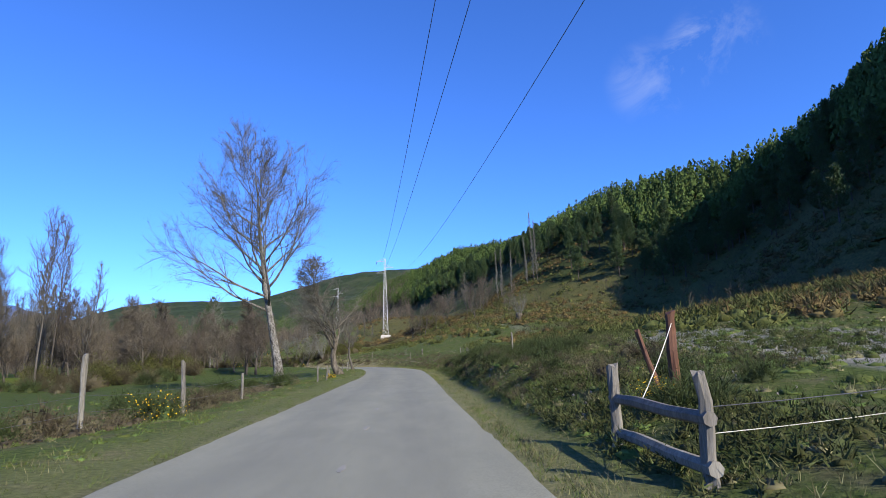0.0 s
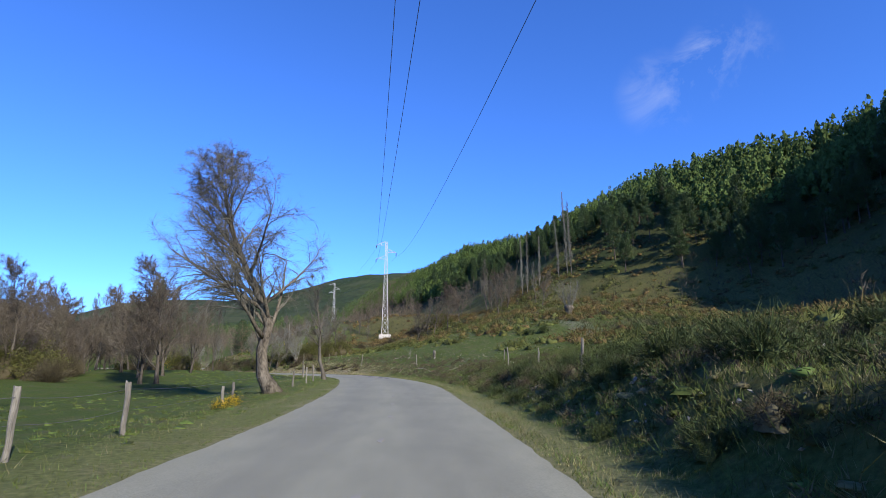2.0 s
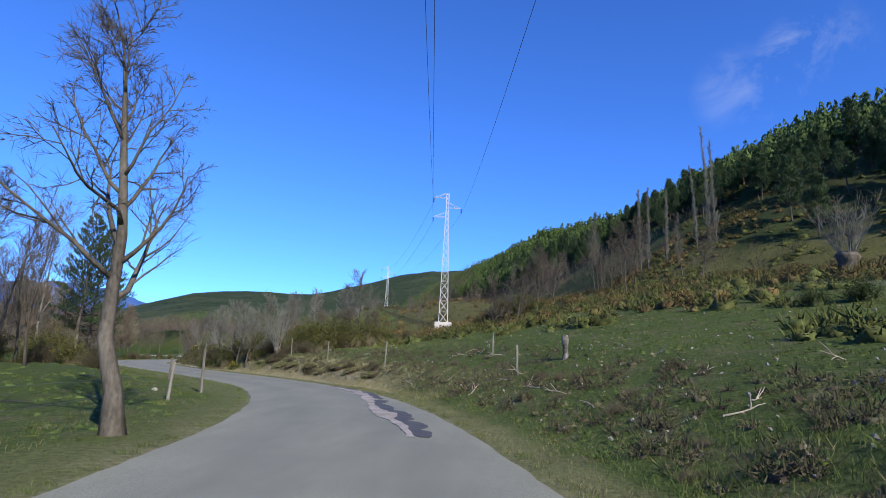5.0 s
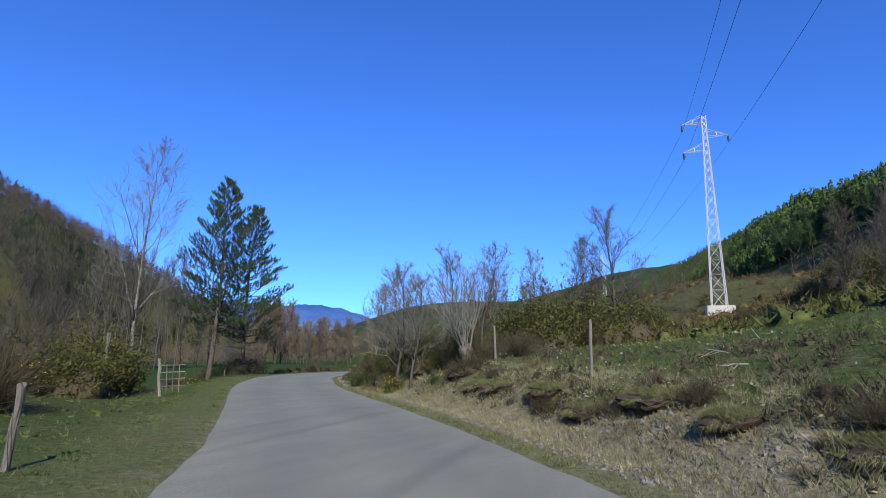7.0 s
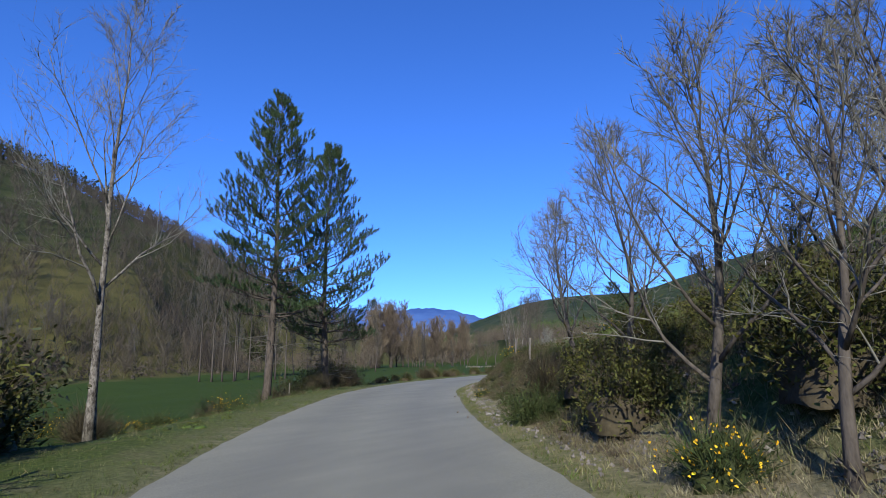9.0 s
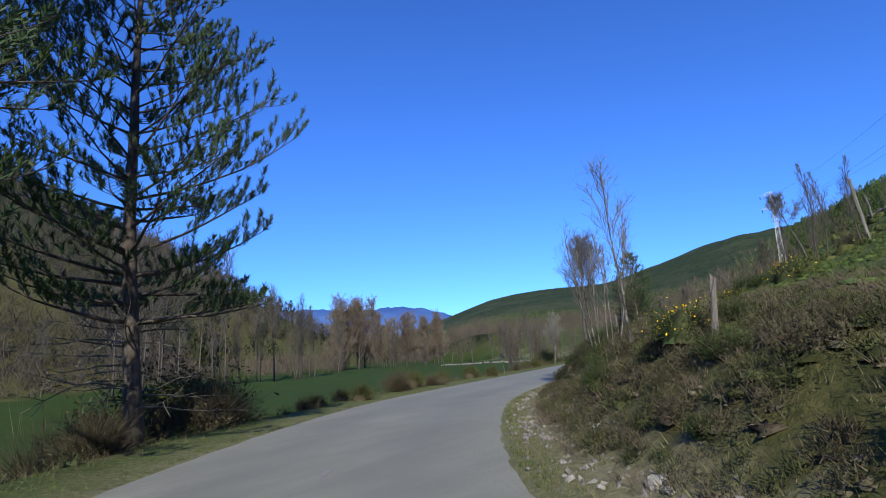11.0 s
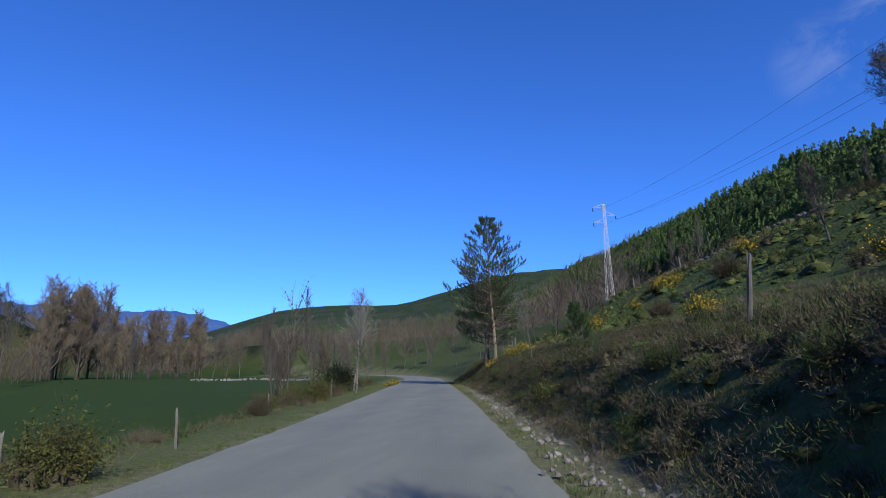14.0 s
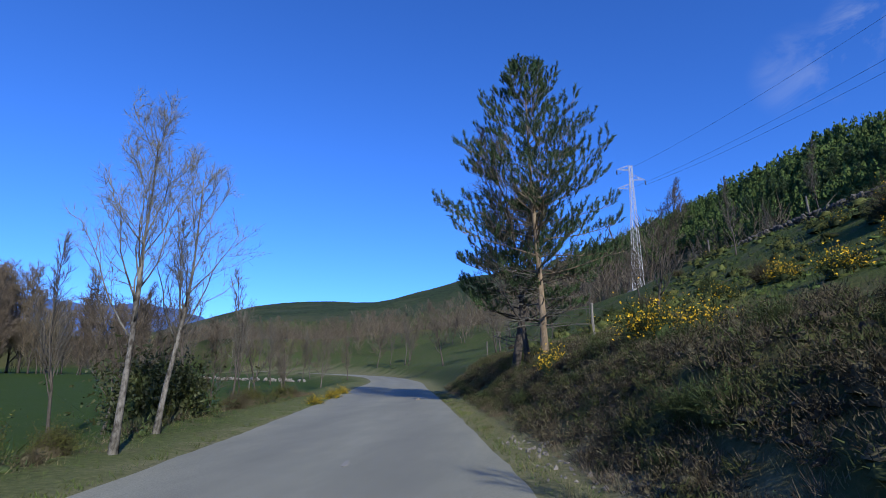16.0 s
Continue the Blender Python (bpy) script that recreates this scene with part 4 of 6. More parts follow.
# scrub at the foot of the pine wood
px, py = scatter(9000, -90, 120, 60, 420, rs)
s_, d_, w_ = to_road(px, py)
u_ = (px - 8) * 0.966 + py * 0.259
m_ = np.minimum(u_ - 6, d_) - np.interp(valley_station(px, py, s_, np.maximum(d_ - w_, 0)), SIDE_S, WIDE)
keep = (d_ > 0) & (m_ > -6) & (m_ < np.interp(s_, [110, 140], [14, 30])) & (fractal(px / 16, py / 16, 2) > 0.05)
px, py = px[keep], py[keep]
leafless_wood("leafless_scrub", px, py, land(px, py), rs.uniform(2.5, 5.5, len(px)), rs, M_FARTWIG, "leafless thicket below the pine wood", 20)
# head of the valley: brown leafless trees in front of the hills
M_COPSE = mottled("copse_twigs", (0.055, 0.047, 0.037), (0.145, 0.122, 0.09), 0.05, 2, 0.9, 0.1, 0, island=0.3)
px, py = scatter(8600, -360, 0, 225, 520, rs)
s_, d_, w_ = to_road(px, py)
keep = (np.abs(d_) > 14) & ((d_ > 0) | (d_ < -70) | (py > 370)) & (fractal(px / 25, py / 25, 2) > -0.35)
px, py = px[keep], py[keep]
leafless_wood("leafless_copse", px, py, land(px, py), rs.uniform(5, 11, len(px)), rs, M_COPSE, "brown leafless copse at the head of the valley", 46)

# mountains at the end of the valley, with the blue of haze put into their colour
M_FAR, ft, fb = material("haze_blue_mountain", 1.0, 0.0)
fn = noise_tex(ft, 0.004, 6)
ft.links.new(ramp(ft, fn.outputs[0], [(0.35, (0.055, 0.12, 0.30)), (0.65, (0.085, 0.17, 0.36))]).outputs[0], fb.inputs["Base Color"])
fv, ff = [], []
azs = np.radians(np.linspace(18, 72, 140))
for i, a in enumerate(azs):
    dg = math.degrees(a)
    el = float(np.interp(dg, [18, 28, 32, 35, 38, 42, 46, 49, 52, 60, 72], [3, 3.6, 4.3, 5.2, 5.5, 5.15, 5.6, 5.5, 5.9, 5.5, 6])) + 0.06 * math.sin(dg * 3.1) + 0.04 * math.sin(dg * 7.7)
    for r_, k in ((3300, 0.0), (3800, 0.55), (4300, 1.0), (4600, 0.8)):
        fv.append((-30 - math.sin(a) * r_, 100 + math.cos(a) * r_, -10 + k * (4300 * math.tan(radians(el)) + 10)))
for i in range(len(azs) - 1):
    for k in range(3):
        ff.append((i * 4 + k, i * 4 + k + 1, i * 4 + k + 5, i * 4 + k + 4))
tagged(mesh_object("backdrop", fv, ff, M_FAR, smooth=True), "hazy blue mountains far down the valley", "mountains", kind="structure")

# ------------------------------------------------------------------ single trees


def plant(root, x, y, label, category="tree", group="", rz=0.0, sc=1.0, sink=0.05, name=None):
    root.matrix_world = pose(x, y, ground_at(x, y) - sink, 0, 0, rz) @ Matrix.Scale(sc, 4)
    if name:
        root.name = name
    return tagged(root, label, category, group)


plant(bare_tree(3, 12.6, 0.29, first=0.34, limbs=27, reach=0.46, lean=(-0.22, 0.0), bias=(-0.3, 0), lift=0.13, twigs=10, sub=11, angle=1.3, bark=M_BARK_PALE, depth=4, rmin=0.007, bend=0.05, taper=0.62), -7.2, 31.6,
      "tall leafless tree with pale lichened trunk beside the road", rz=0)
plant(bare_tree(15, 10.0, 0.33, first=0.24, limbs=30, reach=0.42, stem=[(0, 0, -0.15), (-0.35, 0, 0.9), (-0.5, 0, 1.9), (-0.3, -0.05, 3.0), (-0.8, -0.3, 4.2), (-1.3, -0.5, 5.3), (-1.8, -0.8, 6.5), (-2.1, -1.0, 7.6), (-2.25, -1.15, 8.6), (-2.3, -1.2, 9.4)], bias=(-0.55, 0), lift=0.07, droop=0.22, twigs=17, sub=16, angle=1.05, bark=M_BARK_OLD, depth=4, bend=0.11, rmin=0.0055), -6.5, 51.6,
      "old leafless willow with thick gnarled trunk by the verge", rz=0)
plant(bare_tree(8, 8.0, 0.17, first=0.3, limbs=18, reach=0.28, lean=(-0.22, 0.0), lift=0.10, droop=0.08, twigs=8, sub=9, angle=1.05, bark=M_BARK, depth=4, bend=0.10), -7.2, 70.6,
      "crooked leafless willow with one arching limb at the bend", rz=0)
plant(bare_tree(12, 13.4, 0.15, first=0.3, limbs=15, reach=0.36, lift=0.15, twigs=7, sub=8, angle=0.8, bark=M_BARK_PALE, depth=4, twig_mat=M_TWIG_PALE, bend=0.04), -36.4, 104.2,
      "tall slender leafless tree with pale forked stem")
plant(pine_tree(21, 14.6, 0.19, 0.28, 0.26, tufts=15, lean=(0.10, 0.0), dead=16, whorl_gap=0.62), -39.6, 112.5, "tall dark pine with bare lower trunk by the verge", rz=0)
plant(pine_tree(22, 13.9, 0.19, 0.20, 0.31, tufts=17, lean=(-0.06, -0.04), dead=22, whorl_gap=0.58), -42.1, 118.3, "tall dark green pine with dead lower branches", rz=50)
plant(pine_tree(31, 11.2, 0.14, 0.28, 0.37, tufts=15, lean=(0.0, 0.0), dead=34, whorl_gap=0.6, bark=M_BARK_TAN), -46.8, 181.5, "open-crowned pine with slim pale trunk on the bank", rz=10)
plant(pine_tree(32, 7.4, 0.19, 0.30, 0.46, tufts=15, lean=(0.16, 0.0), dead=14, whorl_gap=0.5), -47.9, 183.4, "leaning pine with thick trunk on the bank", rz=0)
plant(bare_tree(41, 5.3, 0.07, first=0.36, limbs=18, reach=0.38, lift=0.14, twigs=6, sub=8, angle=0.75, lean=(0.07, 0), bark=M_BARK_PALE, twig_mat=M_TWIG_PALE, depth=4, bend=0.03, rmin=0.0035), -53.5, 169.9,
      "slender leafless birch-like tree beside the field", rz=0)
plant(bare_tree(42, 5.4, 0.07, first=0.36, limbs=14, reach=0.34, lift=0.14, twigs=6, sub=8, angle=0.75, lean=(0.08, 0.02), bark=M_BARK_PALE, twig_mat=M_TWIG_PALE, depth=4, bend=0.03, rmin=0.0035), -54.55, 172.3,
      "slender leafless tree beside the field fence", rz=0)
plant(bare_tree(56, 4.6, 0.06, first=0.40, limbs=24, reach=0.44, lift=0.13, twigs=6, sub=8, angle=0.75, lean=(-0.06, 0.03), bark=M_BARK, depth=4, rmin=0.003, bend=0.05), -37.6, 136.0,
      "slim leafless roadside tree with dense upright twigs on the bank")
plant(bare_tree(52, 4.1, 0.085, first=0.40, limbs=26, reach=0.42, lift=0.13, twigs=7, sub=9, angle=0.8, lean=(-0.10, 0.0), bark=M_BARK, depth=4, rmin=0.003, bend=0.06), -37.2, 132.8, "crooked leafless tree with a rounded crown on the rubble bank", rz=60)


def pollard(seed, x, y, h, r, label, shoots=34, stem=0.32, wide=0.75):
    """A lopped willow: short stout trunk, knobbly head and many upright shoots."""
    rs = np.random.RandomState(seed)
    wood, crown = Soup(), Soup()
    t = limb(rs, Vector((0, 0, -0.2)), Vector((0.05, 0, 1)), h * stem, 0.1, 6, 0.1)
    wood.tube(t, [r * k for k in (1.3, 1.0, 0.92, 0.95, 1.2, 1.55, 0.9)], 9)
    for _ in range(shoots):
        a, f = rs.rand() * 6.28, rs.rand()
        p = t[-2] + Vector((math.cos(a), math.sin(a), 0.3)) * r
        pts = limb(rs, p, Vector((math.cos(a) * wide * f, math.sin(a) * wide * f, 1)), (h * (1 - stem)) * (0.55 + 0.45 * rs.rand()), 0.12, 5, 0.05)
        crown.tube(pts, [0.03, 0.023, 0.018, 0.013, 0.009, 0.005], 4)
        for _ in range(18):
            q0 = pts[1 + rs.randint(4)]
            crown.tube(limb(rs, q0, off_axis(rs, (pts[-1] - pts[0]).normalized(), 0.65), h * 0.16, 0.15, 3, 0.05), [0.006, 0.006, 0.005, 0.003], 3, False)
    root = new("pollard_willow")
    wood.make("trunk", M_BARK_OLD, root, smooth=True)
    crown.make("crown", M_TWIG_PALE, root)
    return plant(root, x, y, label, sink=0.1)


pollard(61, -15.8, 101.5, 4.2, 0.18, "pollarded willow with knobbly lopped head on the bank", 20, 0.28, 0.6)
pollard(62, 18.3, 92.1, 5.2, 0.4, "old pollarded willow on the heathy slope", 26)
BANKSIDE = [(63, 4.7, 0.09, -19.8, 103.8), (64, 4.2, 0.08, -23.4, 109.0), (65, 4.1, 0.07, -18.5, 102.6), (66, 4.6, 0.08, -17.0, 106.4), (67, 4.4, 0.07, -21.6, 106.8), (69, 4.3, 0.08, -17.9, 104.6)]
for sd, h, r, x, y in BANKSIDE:
    plant(bare_tree(sd, h, r, first=0.22, limbs=18, reach=0.44, lift=0.12, twigs=6, sub=8, angle=0.95, twig_mat=M_TWIG_PALE, depth=4, rmin=0.0048), x, y, "spreading pale-twigged leafless tree on the bank", "tree", "spreading trees on the bank", rz=sd * 37)
plant(bare_tree(68, 6.9, 0.12, first=0.28, limbs=18, reach=0.36, lift=0.10, twigs=6, sub=9, angle=0.9, bark=M_BARK, depth=4, rmin=0.006), -12.1, 112.2, "tall wide leafless tree at the end of the meadow hedge", rz=40)
for sd, h, x, y in ((251, 5.9, -14.9, 113.8), (252, 5.2, -16.4, 113.4), (253, 5.6, -13.9, 115.4)):
    plant(bare_tree(sd, h, 0.07, first=0.25, limbs=16, reach=0.34, lift=0.12, twigs=6, sub=8, angle=0.8, twig_mat=M_TWIG_PALE, depth=4, rmin=0.005), x, y, "slender pale leafless tree behind the evergreen hedge", "tree", "slender trees behind the hedge", rz=sd * 31)
plant(bare_tree(71, 3.6, 0.036, first=0.42, limbs=12, reach=0.30, lift=0.15, twigs=5, sub=7, angle=0.6, lean=(-0.06, 0), rmin=0.003, bark=M_BARK_PALE, twig_mat=M_TWIG_PALE), -32.9, 122.8, "single thin leafless tree with a forked crown on the bank")
for k in range(7):
    a = k * 0.9
    plant(bare_tree(72 + 2 * k, 3.0 + 0.35 * math.sin(k * 2.1), 0.026, first=0.32, limbs=8, reach=0.30, lift=0.16, twigs=4, sub=5, angle=0.55, lean=(0.22 * math.cos(a), 0.22 * math.sin(a)), rmin=0.003, bark=M_BARK_PALE, twig_mat=M_TWIG, bend=0.03),
          -34.3 + 0.3 * math.cos(a), 125.8 + 0.3 * math.sin(a), "thin upright leafless stem in a clump on the bank", "tree", "saplings on the bank")

# poplars on the slope
for k, (x, y, top, sd) in enumerate([(24.0, 147.2, 29.0, 81), (25.0, 147.0, 29.6, 82), (27.6, 146.4, 29.0, 83), (31.8, 145.2, 32.6, 84), (33.6, 144.7, 39.0, 85), (34.4, 144.4, 36.6, 86)]):
    plant(bare_tree(sd, top - ground_at(x, y), 0.075, first=0.1, limbs=46, reach=0.105, lift=0.3, twigs=6, sub=9, angle=0.35, bend=0.012, bark=M_BARK_PALE, twig_mat=M_TWIG_PALE, rmin=0.011), x, y, "tall narrow leafless poplar on the slope", "tree", "poplars on the slope")

# leafless trees of the stream side, copied from a few grown ones
KINDS = [bare_tree(101, 9, 0.13, first=0.2, depth=4, limbs=16, reach=0.36, lift=0.12, twigs=8, sub=10, angle=0.75, twig_mat=M_TWIG_RED, rmin=0.009),
         bare_tree(102, 11, 0.11, first=0.25, limbs=18, reach=0.27, lift=0.2, twigs=6, sub=8, angle=0.5, twig_mat=M_TWIG, rmin=0.011),
         bare_tree(103, 7, 0.14, first=0.15, depth=4, limbs=22, reach=0.45, lift=0.06, droop=0.12, twigs=11, sub=11, angle=0.95, twig_mat=M_TWIG_RED, rmin=0.008),
         bare_tree(104, 14, 0.10, first=0.38, limbs=24, reach=0.27, lift=0.24, twigs=6, sub=8, angle=0.62, bend=0.02, bark=M_BARK, twig_mat=M_TWIG, rmin=0.012, taper=0.6),
         bare_tree(105, 23, 0.3, first=0.10, depth=4, limbs=32, reach=0.34, lift=0.13, twigs=8, sub=10, angle=0.75, bend=0.03, twig_mat=M_TWIG_SUNLIT, rmin=0.035, taper=0.5)]
NAMES = ["bushy leafless tree with reddish budding twigs by the stream", "upright grey leafless tree by the stream", "low spreading leafless willow with drooping twigs", "tall narrow leafless poplar across the field", "tall pale brown poplar in a far clump"]
used = [False] * 5
copied = 0


def stand(kind, x, y, sc, rz):
    global copied
    m = pose(x, y, ground_at(x, y) - 0.1, 0, 0, rz) @ Matrix.Scale(sc, 4)
    if not used[kind]:
        used[kind] = True
        ob = KINDS[kind]
    else:
        ob = copy_thing(KINDS[kind], Matrix.Identity(4))
    ob.matrix_basis = m
    return tagged(ob, NAMES[kind], "tree", ("stream-side trees", "stream-side trees", "stream-side willows", "poplars across the field", "far clump of poplars")[kind])


rs = np.random.RandomState(5)
# willows in and behind the left-hand field
for x, y, k, sc in [(-17.9, 66.2, 2, 1.15), (-21.6, 75.6, 2, 1.05), (-26.3, 78.1, 2, 1.0), (-21.6, 81.5, 0, 0.8), (-28.9, 88.6, 2, 1.0), (-36, 78, 0, 0.95), (-44, 92, 0, 1.0), (-20.5, 84.5, 1, 0.62), (-24.0, 88.0, 1, 0.68), (-23.0, 85.4, 0, 0.75)]:
    stand(k, x, y, sc, rs.rand() * 360)
for i in range(32):
    s0, d0 = rs.uniform(30, 118), -rs.uniform(34, 74)
    stand(int(rs.choice([0, 0, 1, 2])), *on_road(s0, d0 if s0 < 95 else d0 * 0.55), rs.uniform(0.75, 1.15), rs.rand() * 360)
for i in range(12):
    stand(int(rs.choice([1, 3])), -44 + rs.normal() * 5, 56 + rs.normal() * 6, rs.uniform(0.9, 1.2), rs.rand() * 360)
k = 0
while k < 22:
    x, y = rs.uniform(-48, -18), rs.uniform(66, 112)
    if abs(to_road(x, y)[1][0]) > 13:
        stand(int(rs.choice([0, 2, 2])), x, y, rs.uniform(0.5, 0.85), rs.rand() * 360)
        k += 1
for i in range(34):
    s0 = rs.uniform(66, 118)
    stand(int(rs.choice([0, 0, 2])), *on_road(s0, -rs.uniform(26, 48) * (1 if s0 < 100 else 0.7)), rs.uniform(0.85, 1.25), rs.rand() * 360)
# thicket by the bend
for i in range(26):
    stand(int(rs.choice([0, 1])), *on_road(rs.uniform(98, 112), -rs.uniform(15, 30)), rs.uniform(0.4, 0.7), rs.rand() * 360)
# wood edge across the green field
for i in range(34):
    s0 = rs.uniform(120, 260)
    stand(int(rs.choice([1, 1, 3, 0])), *on_road(s0, -float(field_edge(s0)) - rs.uniform(1, 22)), rs.uniform(0.8, 1.15), rs.rand() * 360)
# the row of tall poplars at its edge
for i in range(9):
    stand(3, -119.5 + 0.75 * i + rs.normal() * 0.8, 156 + 1.75 * i + rs.normal(), rs.uniform(1.65, 1.95) - 0.02 * i, rs.rand() * 360)
for i in range(14):
    stand(int(rs.choice([3, 1])), -131 + 0.9 * i + rs.normal() * 3, 184 + 1.4 * i + rs.normal() * 2, rs.uniform(1.0, 1.4), rs.rand() * 360)
for i in range(13):
    stand(4, -191 + rs.normal() * 4, 285 + rs.normal() * 4, rs.uniform(0.85, 1.1), rs.rand() * 360)
for i in range(14):
    stand(4, -183 + 1.7 * i + rs.normal(), 291 + 1.5 * i + rs.normal() * 2, rs.uniform(0.6, 0.85), rs.rand() * 360)
for i in range(16):
    stand(int(rs.choice([0, 1])), -180 + 3.2 * i + rs.normal() * 3, 291 + 2.6 * i + rs.normal() * 4, rs.uniform(1.0, 1.5), rs.rand() * 360)
for x, y, k, sc in [(-28.9, 152.0, 1, 0.58), (-28.2, 153.6, 1, 0.5), (-31.9, 162.6, 0, 0.4), (-30.6, 160.0, 1, 0.36)]:
    stand(k, x, y, sc, rs.rand() * 360)
# along the road's far reach
for i in range(38):
    s0 = rs.uniform(194, 290)
    stand(int(rs.choice([0, 0, 1])), *on_road(s0, rs.choice([-1, 1]) * rs.uniform(4.5, 18)), rs.uniform(0.5, 0.9), rs.rand() * 360)
# behind the meadow below the first pylon
for x, y, sc in [(0.6, 128.0, 0.8), (3.4, 129.6, 0.95), (6.2, 131.0, 0.9), (8.6, 132.5, 0.75)]:
    stand(0, x, y, sc, rs.rand() * 360)
for i in range(16):
    stand(int(rs.choice([0, 0, 1])), rs.uniform(2, 22), rs.uniform(118, 150), rs.uniform(0.55, 0.9), rs.rand() * 360)
for i in range(9):
    stand(int(rs.choice([0, 0, 2])), *on_road(rs.uniform(108.5, 116), rs.uniform(8, 20)), rs.uniform(0.3, 0.48), rs.rand() * 360)

plant(bare_tree(57, 5.2, 0.085, first=0.55, limbs=22, reach=0.32, lift=0.10, twigs=7, sub=9, angle=0.95, lean=(-0.2, 0), bark=M_BARK, depth=4, bend=0.05, rmin=0.006), -29.1, 159.3, "leafless tree with a round crown below the terrace wall")
# saplings on the right-hand slope
for i in range(22):
    s0 = rs.uniform(138, 235)
    stand(1, *on_road(s0, rs.uniform(11, 34)), rs.uniform(0.22, 0.45), rs.rand() * 360)
plant(bare_tree(54, 3.0, 0.05, first=0.42, limbs=12, reach=0.30, lift=0.14, twigs=5, sub=6, angle=0.75, lean=(0.05, 0), bark=M_BARK, twig_mat=M_TWIG_PALE, bend=0.04, rmin=0.004), -43.4, 163.6, "small leafless tree on the bank top", rz=0)
sprout = bare_tree(55, 5.2, 0.05, first=0.30, limbs=12, reach=0.42, lift=0.12, twigs=3, sub=4, angle=0.55, rmin=0.004, bark=M_BARK, twig_mat=M_TWIG_PALE, taper=0.5)
r0 = np.random.RandomState(551)
crown_at = np.array([v.co for v in sprout.children[1].data.vertices])
crown_at = crown_at[crown_at[:, 2] > 1.2]
crown_at = crown_at[r0.randint(len(crown_at), size=700)]
ob = new("leafage", blades("leafage", crown_at, crown_at + r0.normal(size=crown_at.shape) * 0.03 + np.array([0, 0, 0.02]), 0.03, M_LEAF, r0))
ob.parent = sprout
tagged(ob, "small fresh green leaves", kind="stuff")
plant(sprout, -54.66, 164.2, "thin budding sapling with fresh leaves beside the field", rz=0)
plant(pine_tree(33, 1.75, 0.028, 0.16, 0.36, tufts=6, dead=0, whorl_gap=0.24, needle=0.11, width=0.013), -41.5, 161.7, "young bright green pine on the bank", rz=0)

# ------------------------------------------------------------------ power line


def pylon(x, y, h, turn, label):
    """A lattice tower on a concrete foot, with three arms and their insulators."""
    z = ground_at(x, y)
    root = new("lattice_pylon")
    wb, wt_ = 0.68, 0.21
    corner = lambda f, i: Vector(((-1, 1, 1, -1)[i] * (wb + (wt_ - wb) * min(f * 1.12, 1)), (-1, -1, 1, 1)[i] * (wb + (wt_ - wb) * min(f * 1.12, 1)), 0.5 + f * (h - 0.5)))
    for i in range(4):
        sp = Soup()
        sp.tube([corner(0, i), corner(0.893, i), corner(1, i)], [0.05, 0.042, 0.042], 4)
        sp.make("leg", M_STEEL, root)
    levels = [0.0]
    while levels[-1] < 0.985:
        levels.append(min(1.0, levels[-1] + 0.085 * (1 - 0.62 * levels[-1])))
    for i in range(4):
        j = (i + 1) % 4
        for a, b in zip(levels, levels[1:]):
            for p, q, r in ((corner(a, i), corner(b, j), 0.02), (corner(a, j), corner(b, i), 0.02), (corner(b, i), corner(b, j), 0.016)):
                sp = Soup()
                sp.tube([p, q], [r, r], 3)
                sp.make("brace", M_STEEL, root)
    ends = []
    for side, zz in ((-1, h * 0.965), (1, h * 0.885), (-1, h * 0.815)):
        sp = Soup()
        tip = Vector((side * 2.15, 0, zz))
        for sy in (-1, 1):
            sp.tube([Vector((side * 0.28, sy * 0.28, zz)), tip], [0.035, 0.03], 4)
            sp.tube([Vector((side * 0.3, sy * 0.28, zz + 0.75)), tip], [0.03, 0.026], 4)
            sp.tube([Vector((side * 1.1, sy * 0.16, zz)), Vector((side * 1.1, sy * 0.1, zz + 0.42))], [0.02, 0.02], 3)
        arm = sp.make("crossarm", M_STEEL, root)
        ins = Soup()
        for k in range(5):
            c = tip - Vector((0, 0, 0.12 + 0.13 * k))
            ins.tube([c, c - Vector((0, 0, 0.05)), c - Vector((0, 0, 0.11))], [0.11, 0.10, 0.03], 8)
        ins.make("insulator", M_WIRE, arm, "dark disc insulators")
        ends.append(Vector((side * 2.15, 0, zz - 0.8)))
    bm = bmesh.new()
    bmesh.ops.create_cube(bm, size=1)
    bmesh.ops.scale(bm, vec=(2.5, 2.5, 1.2), verts=bm.verts)
    bmesh.ops.bevel(bm, geom=bm.edges[:], offset=0.06, segments=2, affect="EDGES")
    foot = part("foot", bm, M_CONCRETE, root, "pale concrete footing")
    foot.location = (0, 0, 0.0)
    m = pose(x, y, z, 0, 0, turn)
    root.matrix_world = m
    tagged(root, label, "pylon", "pylons of the power line")
    return [m @ e for e in ends]


EN1 = pylon(-6.3, 143.8, 20.6, 4, "galvanised lattice pylon with three arms on a concrete foot")
EN2 = pylon(-31.7, 246.0, 20.0, 10, "galvanised lattice pylon further up the slope")


def wire(points, r, name="power_wire", label="thin dark power line wire", category="cable", group="power line wires"):
    sp = Soup()
    sp.tube(points, [r] * len(points), 5)
    return tagged(sp.make(name, M_WIRE), label, category, group)


for e, (bx, by) in zip(EN1, ((1.0, 14.0), (5.2, 14.0), (1.9, 14.0))):
    pts = []
    low = 11.3 + (0.5 if e is EN1[0] else 0.0)
    k = (e.z - low) / (e.y - 8) ** 2
    for i in range(50):
        yy = e.y + (-140 - e.y) * i / 49
        f = (yy - e.y) / (by - e.y)
        pts.append(Vector((e.x + (bx - e.x) * f, yy, low + k * (yy - 8) ** 2)))
    wire(pts, 0.013)
